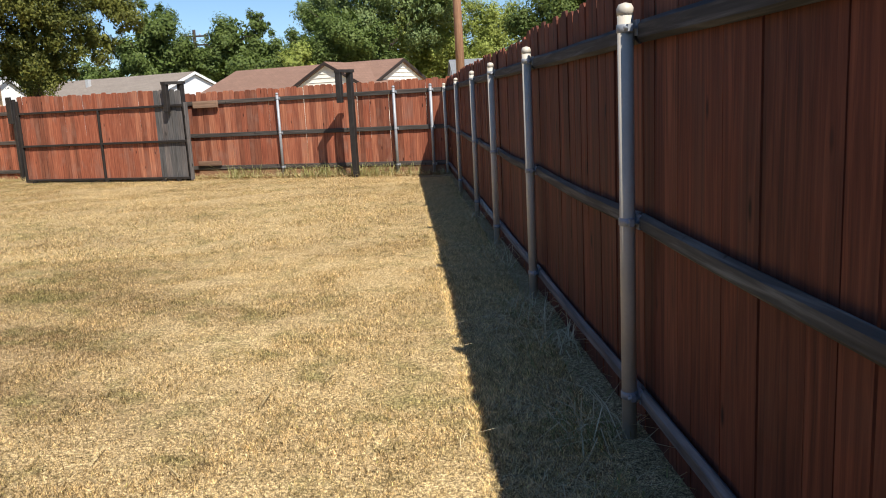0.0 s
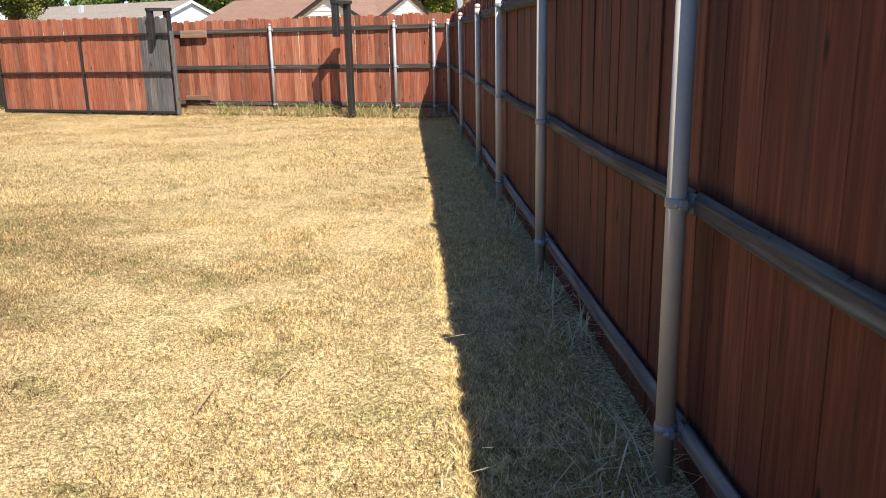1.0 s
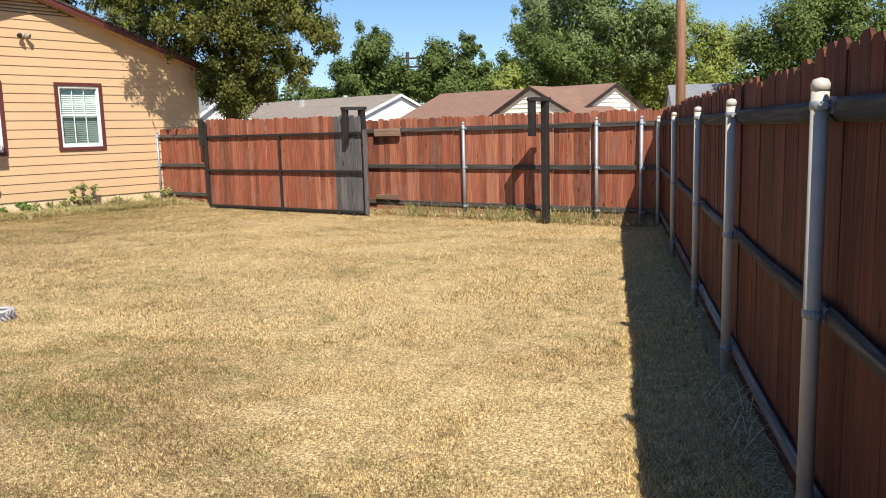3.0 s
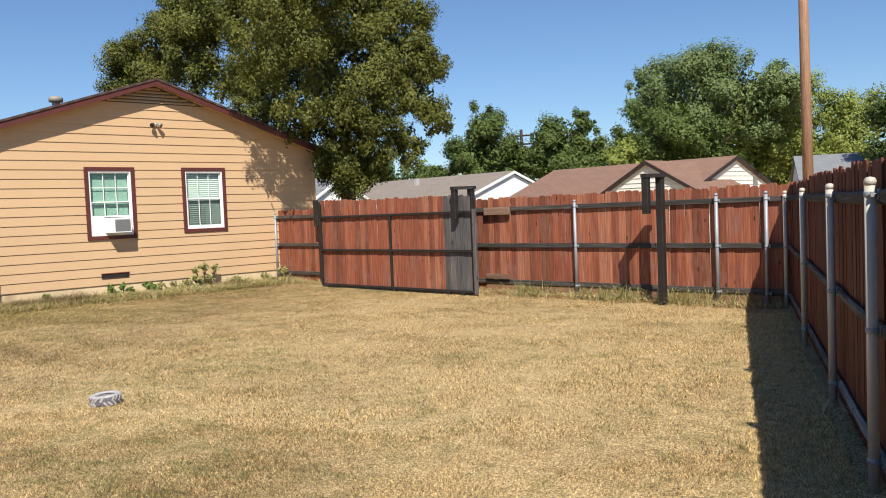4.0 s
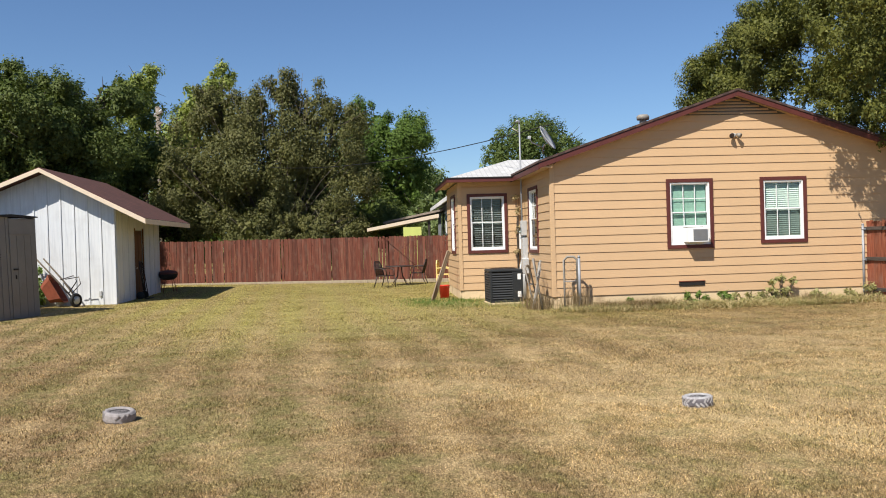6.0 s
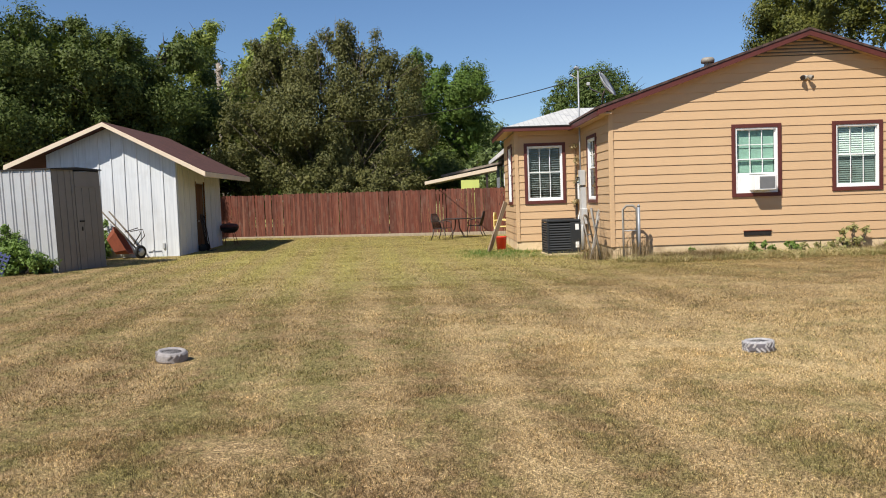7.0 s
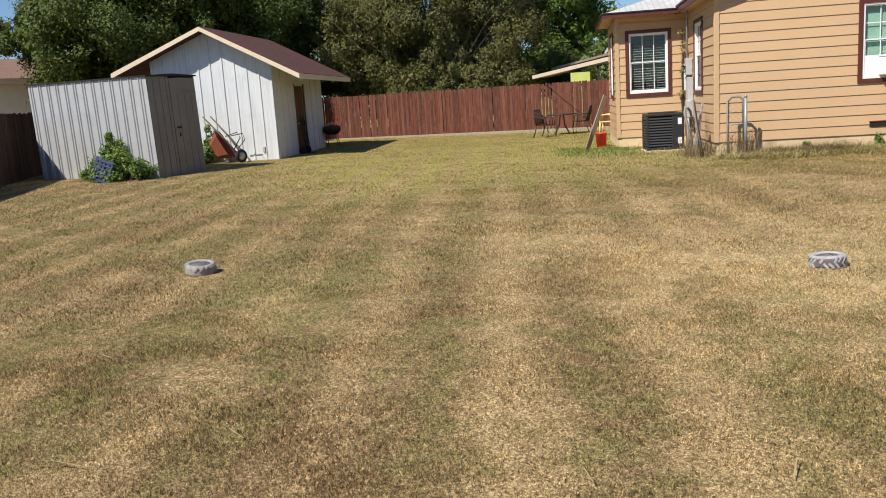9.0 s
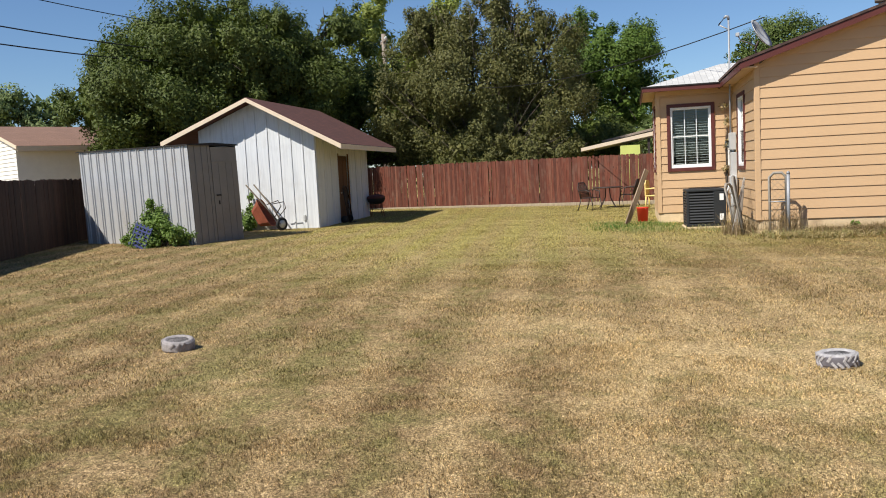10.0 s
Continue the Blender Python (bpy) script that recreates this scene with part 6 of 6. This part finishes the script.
# ---- poles and wires ----
def pole(x, y, h, r, material, label, lean=0.0):
    p = thing("utility_pole", pose(x, y, height(x, y)), label, "utility pole")
    part("shaft", tube([(0, 0, -0.2), (lean * 0.5, 0, h * 0.5), (lean, 0, h)], [r, r * 0.9, r * 0.78], 12), material, p)
    for z in (h - 0.5, h - 1.1):
        part("crossarm", box(-0.9 + lean, 0.9 + lean, -0.06, 0.06, z, z + 0.11, 0.01), material, p)
    for k in (-0.8, -0.4, 0.4, 0.8):
        part("insulator", lathe([(0.03, h - 0.39), (0.06, h - 0.34), (0.04, h - 0.26)], 10, None, (k + lean, 0)), M_GREYBOX, p)
    return p


pole(2.72, 34.7, 11.5, 0.19, M_POLE, "tall reddish-brown wooden utility pole behind the fence", -0.1)
pole(-48.5, 13.8, 9.7, 0.17, M_PALEPOLE, "grey wooden utility pole among the trees")
pole(-14.2, 60.0, 7.2, 0.14, M_IRON, "slim dark utility pole between two trees")


def wire(a, b, sag, r, label):
    pts = []
    for i in range(25):
        f = i / 24
        p = Vector(a).lerp(Vector(b), f)
        p.z -= sag * 4 * f * (1 - f)
        pts.append(p)
    w = part("overhead_wire", tube(pts, r, 5), M_CABLE)
    return tagged(w, label, "wire")


wire((-16.2, 16.3, 4.6), (-48.5, 13.8, 8.0), 1.35, 0.013, "black service cable from the house mast to the pole")
wire((-48.5, 13.8, 9.5), (-12.0, -14.0, 9.2), 1.6, 0.016, "thin black overhead electric wire")
wire((-48.5, 13.9, 8.6), (-12.0, -14.0, 8.0), 1.6, 0.022, "black overhead cable between two poles")
wire((-48.5, 13.7, 8.2), (-12.0, -14.0, 7.2), 1.5, 0.022, "black overhead cable hanging lower")


# ---- weeds, vines and plants ----
def stalks(name, spots, material, label, n=40, length=(0.15, 0.4), width=0.006, spread=0.12, seed=1, bend=0.5, category="weeds", rise=1.0):
    """Arching blades, each of two narrow facets, growing from the given spots."""
    rng = np.random.default_rng(seed)
    base = np.repeat(np.array(spots, dtype=float), n, axis=0)
    m = len(base)
    base[:, :2] += rng.normal(0, spread, (m, 2))
    base[:, 2] -= 0.01
    a = rng.random(m) * 2 * np.pi
    ln = rng.uniform(*length, m)
    out = np.stack([np.cos(a), np.sin(a), np.zeros(m)], 1)
    sidev = np.stack([-np.sin(a), np.cos(a), np.zeros(m)], 1) * width
    tilt = rng.uniform(0.05, bend, m)[:, None]
    p1 = base + out * tilt * ln[:, None] * 0.45 + np.array((0, 0, 1.0)) * (ln * 0.6 * rise)[:, None]
    p2 = base + out * tilt * ln[:, None] * 1.3 + np.array((0, 0, 1.0)) * (ln * rise * rng.uniform(0.35, 1.0, m))[:, None]
    q = np.stack([base - sidev, base + sidev, p1 + sidev * 0.8, p1 - sidev * 0.8, p1 - sidev * 0.8, p1 + sidev * 0.8, p2 + sidev * 0.1, p2 - sidev * 0.1], 1)
    ob = new(name, raw_mesh(name, q.reshape(-1, 4, 3), 4, material))
    return tagged(ob, label, category, kind="stuff")


def on_back(s, off):
    p = back_m @ Vector((s, off, 0))
    return (p.x, p.y, height(p.x, p.y))


wr = random.Random(5)
stalks("weeds", [on_back(s, wr.uniform(-0.25, -0.05)) for s in np.arange(0.2, 13.3, 0.18)], M_WEED, "low green weeds along the fence foot", 10, (0.05, 0.18), 0.004, 0.1, 1)
stalks("weeds", [on_back(s, -0.3 + wr.uniform(-0.1, 0.1)) for s in (8.35, 8.5, 8.62, 9.05, 9.72, 10.25, 10.4, 10.55, 10.7, 10.85, 11.4, 11.55, 11.75, 11.9, 12.1, 12.7)], M_WEED, "tall grass clumps against the sunny fence", 40, (0.16, 0.42), 0.0045, 0.13, 2, 1.7)
stalks("dry_grass", [on_back(s, wr.uniform(-0.35, -0.02)) for s in np.arange(0.2, 13.3, 0.09)], M_STRAWHEAP, "dry straw along the fence foot", 22, (0.08, 0.3), 0.0045, 0.15, 3, 1.8, rise=0.6)
side_spots = [(FX - wr.uniform(-0.03, 0.14), y, 0) for y in np.arange(0.5, 15.6, 0.16)]
stalks("dry_grass", side_spots, M_DRYSTALK, "dry straw-coloured grass along the shaded fence foot", 5, (0.08, 0.22), 0.0024, 0.1, 4, 2.2, rise=0.6)
stalks("weeds", side_spots, M_WEED, "green weeds along the shaded fence foot", 5, (0.04, 0.13), 0.0035, 0.1, 5, 1.8, rise=0.7)
stalks("dry_grass", [(FX - 0.06, y + wr.uniform(-0.2, 0.1), 0) for y in (3.3, 3.4, 4.6, 4.75, 5.3, 5.5, 6.9, 7.6, 9.9)], M_STRAWLIFT, "tufts of long straw by the fence posts, lightened in the shade", 26, (0.12, 0.3), 0.0032, 0.09, 6, 2.0, rise=0.75)
stalks("weeds", [(FX - 0.14 + wr.uniform(-0.08, 0.06), y + wr.uniform(-0.3, 0.3), 0) for y in (3.1, 3.2, 3.4, 4.5, 5.5, 7.8) for _ in range(3)], M_WEED, "green weeds round the post feet", 14, (0.05, 0.16), 0.003, 0.08, 17, 2.0, rise=0.75)

# short straws whose pale colour brightens the shaded strip
stalks("dry_grass", [(wr.uniform(0.62, 1.0), wr.uniform(1.5, 15.5), 0) for _ in range(260)], M_STRAWLIFT, "lightened straw blades in the grass along the fence's shade", 30, (0.03, 0.08), 0.0018, 0.1, 16, 2.2, rise=0.6)


def on_house(u, v):
    p = HM @ Vector((u, v, 0))
    return (p.x, p.y, height(p.x, p.y))


def patchy(u):
    """Uneven growth along the wall, between 0.2 and 1."""
    return 0.6 + 0.28 * math.sin(u * 2.1 + 0.6) + 0.12 * math.sin(u * 5.3)


mound = [(u, v) for u, v in ((wr.uniform(0.2, 8.9), -0.4 - 0.8 * wr.random() ** 1.2) for _ in range(420)) if wr.random() < patchy(u)]
stalks("dry_weeds", [on_house(u, v) for u, v in mound if wr.random() < 0.55], M_STRAWHEAP, "tangled dry straw along the house foundation", 44, (0.08, 0.4), 0.006, 0.17, 7, 2.0, rise=0.5)
stalks("weeds", [on_house(u, v) for u, v in mound if wr.random() < 0.5], M_WEED, "tangled fading weeds along the house foundation", 36, (0.08, 0.42), 0.0055, 0.18, 27, 1.9, rise=0.52)
stalks("dry_weeds", [on_house(u, wr.uniform(-0.75, -0.35)) for u in (1.9, 2.1, 2.3, 2.5, 2.7, 5.5, 5.8, 6.1, 7.3, 8.7, 8.8)], M_BRUSH, "taller brown weed stalks by the foundation", 70, (0.2, 0.55), 0.0045, 0.16, 28, 1.5, rise=0.7)
stalks("weeds", [on_house(wr.uniform(0.2, 8.8), wr.uniform(-0.8, -0.1)) for _ in range(90)] + [on_house(wr.uniform(-2.6, -0.2), wr.uniform(0.6, 1.5)) for _ in range(30)], M_WEED, "green weeds along the house foundation", 16, (0.04, 0.2), 0.006, 0.17, 8, 1.6)
stalks("weeds", [on_house(wr.uniform(-3.2, -1.6), wr.uniform(1.5, 4.2)) for _ in range(60)], M_VINE, "long green grass round the wing's corner", 26, (0.03, 0.13), 0.006, 0.22, 9, 1.4)
stalks("dry_brush", [on_house(1.0 + wr.uniform(0.0, 1.2), -0.62 + wr.uniform(-0.18, 0.18)) for _ in range(24)], M_BRUSH, "brown dead brush pile by the house corner", 80, (0.12, 0.42), 0.004, 0.15, 10, 1.4, rise=0.7)
stalks("weeds", [on_house(wr.uniform(0.0, 3.0), wr.uniform(-1.0, -0.3)) for _ in range(34)], M_WEED, "tangled grey-green weeds in front of the house corner", 22, (0.08, 0.3), 0.005, 0.2, 13, 1.3, rise=0.6)
stalks("weeds", [on_house(wr.uniform(0.1, 0.6), wr.uniform(-0.6, -0.3)) for _ in range(10)], M_BRUSH, "dry vines grown through the wire gate", 26, (0.2, 0.75), 0.0045, 0.09, 14, 0.5)
stalks("weeds", [on_house(wr.uniform(-0.6, 0.2), wr.uniform(-0.3, 1.2)) for _ in range(26)], M_BRUSH, "dry weeds among the leaning boards", 24, (0.1, 0.5), 0.0045, 0.12, 18, 0.9)
stalks("weeds", [on_house(wr.uniform(2.6, 8.8), wr.uniform(-0.3, -0.05)) for _ in range(22)], M_VINE, "low dark green weeds at the foundation", 12, (0.04, 0.17), 0.01, 0.12, 15, 1.4)


def leafy(name, m, blobs, material, label, category="plant", stems=6, **kw):
    t = thing(name, m, label, category)
    bm = bmesh.new()
    rng = random.Random(len(label))
    for x, y, z, r in blobs:
        for _ in range(stems):
            tube([(x * 0.5, y * 0.5, -0.05), (x * 0.8 + rng.uniform(-r, r) * 0.4, y * 0.8, z * 0.6), (x + rng.uniform(-r, r) * 0.7, y + rng.uniform(-r, r) * 0.7, z + rng.uniform(-0.3, 0.8) * r)], [0.008, 0.006, 0.003], 5, bm)
    part("stem", bm, M_BARK, t)
    c = new("leaves", leaf_cloud("leaves", blobs, material, **kw))
    c.parent = t
    return t


for u0, h0, w0 in ((1.75, 0.3, 0.16), (3.05, 0.34, 0.17), (3.36, 0.4, 0.2), (3.95, 0.36, 0.24), (4.25, 0.3, 0.2), (4.6, 0.32, 0.2), (4.9, 0.34, 0.22), (5.2, 0.34, 0.22), (6.2, 0.3, 0.26), (7.0, 0.27, 0.24), (7.6, 0.42, 0.3), (7.9, 0.46, 0.34), (8.4, 0.5, 0.34)):
    x, y, z = on_house(u0, -0.3)
    leafy("plant", pose(x, y, z), [(0, 0, h0 * 0.55, w0 * 0.55), (0.12, 0.1, h0 * 0.25, w0 * 0.6)], M_WEED if u0 > 4.1 else M_VINE, "leafy green plant growing by the foundation", leaf=0.045, seed=int(u0 * 10))
x, y, z = on_house(5.4, -0.25)
leafy("plant", pose(x, y, z), [(0, 0, 0.52, 0.1), (0.12, 0.24, 0.5, 0.09), (-0.1, -0.2, 0.5, 0.09), (0.05, 0.1, 0.25, 0.14), (-0.15, -0.3, 0.3, 0.08)], M_WEED, "taller sapling with flat leaf top by the wall", leaf=0.06, seed=77)
vm = msm_pose @ pose(-1.1, -0.42, 0)
leafy("vine_bush", vm, [(0.35, 0, 0.3, 0.36), (-0.1, 0.05, 0.45, 0.4), (-0.45, 0.0, 0.3, 0.34), (-0.05, 0.15, 0.85, 0.2), (0.75, 0, 0.25, 0.32), (0.05, -0.1, 0.25, 0.45), (-0.75, 0, 0.2, 0.25), (0.4, 0, 0.55, 0.25), (-0.2, 0.1, 0.65, 0.35), (-0.2, 0.15, 1.1, 0.15), (0.9, 0.1, 0.3, 0.3), (-1.1, 0.05, 0.2, 0.22), (0.15, 0.05, 0.6, 0.35)], M_VINE, "bright green vine bush against the metal shed", "bush", leaf=0.05, seed=60, fill=7.0)
crate = thing("plastic_crate", msm_pose @ pose(-1.05, -1.0, 0.03, -14, 20, 10) @ Matrix.Scale(1.3, 4), "crumpled blue plastic lattice crate in the bush", "crate")
for k in range(6):
    part("slat", box(-0.2, 0.2, -0.012, 0.0, 0.02 + k * 0.075, 0.055 + k * 0.075, 0.003), M_BLUE, crate)
for k in range(5):
    part("upright", box(-0.2 + k * 0.09, -0.16 + k * 0.09, 0.001, 0.012, 0.0, 0.46, 0.003), M_BLUE, crate)
sx_, sy_, sz_ = SHM @ Vector((-2.2, -0.2, 0))
leafy("climbing_vine", pose(sx_, sy_, sz_), [(0, 0, 0.3, 0.3), (0.05, 0.05, 0.7, 0.2), (0, 0.08, 1.05, 0.14), (0.1, -0.1, 0.15, 0.35)], M_VINE, "green vine climbing the white shed wall", "vine", leaf=0.05, seed=61)
x, y, z = on_house(-0.18, 3.55)
leafy("dry_vine", pose(x, y, z), [(0, 0, 1.3, 0.1), (0, 0, 1.9, 0.11), (0.02, 0, 2.4, 0.1), (0, 0, 2.8, 0.1)], M_DRYSTALK, "dead brown vine in the corner of the house wall", "vine", leaf=0.035, seed=62, fill=2.5)
leafy("ivy", pose(-30.6, 1.3, 0.2), [(0, 0, 0.6, 0.8), (1.5, -0.1, 0.9, 0.9), (3.0, -0.3, 0.8, 0.8), (0.8, 0, 1.5, 0.6), (2.4, -0.2, 1.6, 0.6)], L_DARK, "dark ivy over the fence behind the metal shed", "ivy", leaf=0.07, seed=63)


# ---- leaf litter and clippings ----
def litter(name, spots, spread, n, size, material, label, seed):
    """Dead leaves lying flat and curled on the ground."""
    rng = np.random.default_rng(seed)
    c = np.repeat(np.array(spots, dtype=float), n, axis=0)
    m = len(c)
    c[:, :2] += rng.normal(0, spread, (m, 2))
    c[:, 2] += rng.uniform(0.004, 0.03, m)
    a = rng.random(m) * 2 * np.pi
    s = size * (0.5 + rng.random(m))
    d = np.stack([np.cos(a), np.sin(a), rng.uniform(-0.5, 0.5, m)], 1) * s[:, None]
    e = np.stack([-np.sin(a), np.cos(a), rng.uniform(-0.5, 0.5, m)], 1) * (s * 0.45)[:, None]
    ob = new(name, raw_mesh(name, np.stack([c - d, c + e, c + d, c - e], 1), 4, material))
    return tagged(ob, label, "leaf litter", kind="stuff")


M_LITTER = foliage_material("dead_leaves", (0.13, 0.065, 0.03), (0.24, 0.13, 0.06), (0.36, 0.22, 0.11))
litter("leaf_litter", [on_back(s, wr.uniform(-0.3, 0.0)) for s in np.arange(7.6, 13.2, 0.12)], 0.13, 26, 0.035, M_LITTER, "brown dead leaves along the back fence", 1)
litter("leaf_litter", [on_house(wr.uniform(0.0, 8.8), wr.uniform(-0.9, -0.1)) for _ in range(70)], 0.25, 16, 0.035, M_LITTER, "dead leaves along the house foundation", 2)
rc = np.random.default_rng(12)
cl = np.stack([rc.uniform(-13, 0.2, 260), rc.uniform(2, 16, 260), np.zeros(260)], 1)
cl[:, 2] = np.interp(-cl[:, 0], [5, 15], [0, 0.02]) + 0.03
ca = rc.random(260) * 2 * np.pi
cd = np.stack([np.cos(ca), np.sin(ca), rc.uniform(-0.1, 0.1, 260)], 1) * rc.uniform(0.03, 0.11, 260)[:, None]
ce = np.stack([-np.sin(ca), np.cos(ca), np.zeros(260)], 1) * 0.003
tagged(new("straw_clippings", raw_mesh("straw_clippings", np.stack([cl - cd - ce, cl + cd - ce, cl + cd + ce, cl - cd + ce], 1), 4, M_DRYSTALK)), "loose pale straws lying on the lawn", "straw", kind="stuff")


# ---- grass blades ----
def inside_yard(x, y):
    keep = (x < FX - 0.02) & (x > -37)
    a, b = Vector(PA), Vector(PB)
    keep &= ((x - a.x) * (b.y - a.y) - (y - a.y) * (b.x - a.x)) > 0.02
    inv = HM.inverted()
    u = inv[0][0] * x + inv[0][1] * y + inv[0][3]
    v = inv[1][0] * x + inv[1][1] * y + inv[1][3]
    keep &= ~((v > -0.05) & (u > 0)) & ~((v > SV - 0.05) & (u > AU - 0.05))
    inv = SHM.inverted()
    u = inv[0][0] * x + inv[0][1] * y + inv[0][3]
    v = inv[1][0] * x + inv[1][1] * y + inv[1][3]
    keep &= ~((v > 0) & (v < sd + 0.1) & (u < 0.02) & (u > -sw))
    return keep


def tuft(x, y, cell, seed):
    """Smooth random values between 0 and 1, by which the grass grows in tufts."""
    g = np.random.default_rng(seed + 100).random((257, 257))
    a, b = x / cell, y / cell
    i, j = np.floor(a).astype(int), np.floor(b).astype(int)
    f, h = a - i, b - j
    f, h = f * f * (3 - 2 * f), h * h * (3 - 2 * h)
    i, j = i % 256, j % 256
    return (g[i, j] * (1 - f) + g[i + 1, j] * f) * (1 - h) + (g[i, j + 1] * (1 - f) + g[i + 1, j + 1] * f) * h


def grass(name, x0, x1, y0, y1, density, length, width, material, seed, hole=None, label="short dry lawn grass blades"):
    rng = np.random.default_rng(seed)
    n = int((x1 - x0) * (y1 - y0) * density)
    x, y = rng.uniform(x0, x1, n), rng.uniform(y0, y1, n)
    keep = inside_yard(x, y)
    if hole:
        keep &= ~((x > hole[0]) & (x < hole[1]) & (y > hole[2]) & (y < hole[3]))
    x, y = x[keep], y[keep]
    t1, t2 = tuft(x, y, 0.075, seed), tuft(x, y, 0.28, seed + 9)
    k = 0.65 * t1 + 0.35 * t2
    keep = rng.random(len(x)) < 0.4 + 0.65 * k
    x, y, k = x[keep], y[keep], k[keep]
    m = len(x)
    z = np.interp(-x, [5, 15, 25, 36, 60], [0, 0.02, 0.1, 0.2, 0.3]) - 0.006
    a = rng.random(m) * 2 * np.pi
    ln = length * (0.4 + 0.6 * rng.random(m) + 0.6 * k)
    lean = rng.uniform(0.15, 1.4, m) * ln
    base = np.stack([x, y, z], 1)
    sidev = np.stack([-np.sin(a), np.cos(a), np.zeros(m)], 1) * (width * (0.6 + 0.8 * rng.random(m)))[:, None]
    b2 = rng.random(m) * 2 * np.pi
    tip = base + np.stack([np.cos(b2) * lean, np.sin(b2) * lean, ln], 1)
    tri = np.stack([base - sidev, base + sidev, tip], 1)
    ob = new(name, raw_mesh(name, tri, 3, material))
    return tagged(ob, label, "grass", kind="stuff")


NEAR = (-6.6, 1.04, 2.5, 8.6)
grass("lawn_grass", *NEAR, 12500, 0.02, 0.0021, M_BLADE, 1)
grass("lawn_grass", -13.0, 1.04, 1.0, 22.0, 2900, 0.027, 0.0034, M_BLADE, 2, NEAR)
grass("lawn_grass", -36.0, -13.0, -1.0, 21.0, 700, 0.032, 0.0062, M_BLADE, 3)
grass("shade_grass", 0.46, 1.04, 0.9, 15.6, 15000, 0.027, 0.003, M_BLADELIFT, 4, None, "longer grass in the fence's shade, its colour lightened")
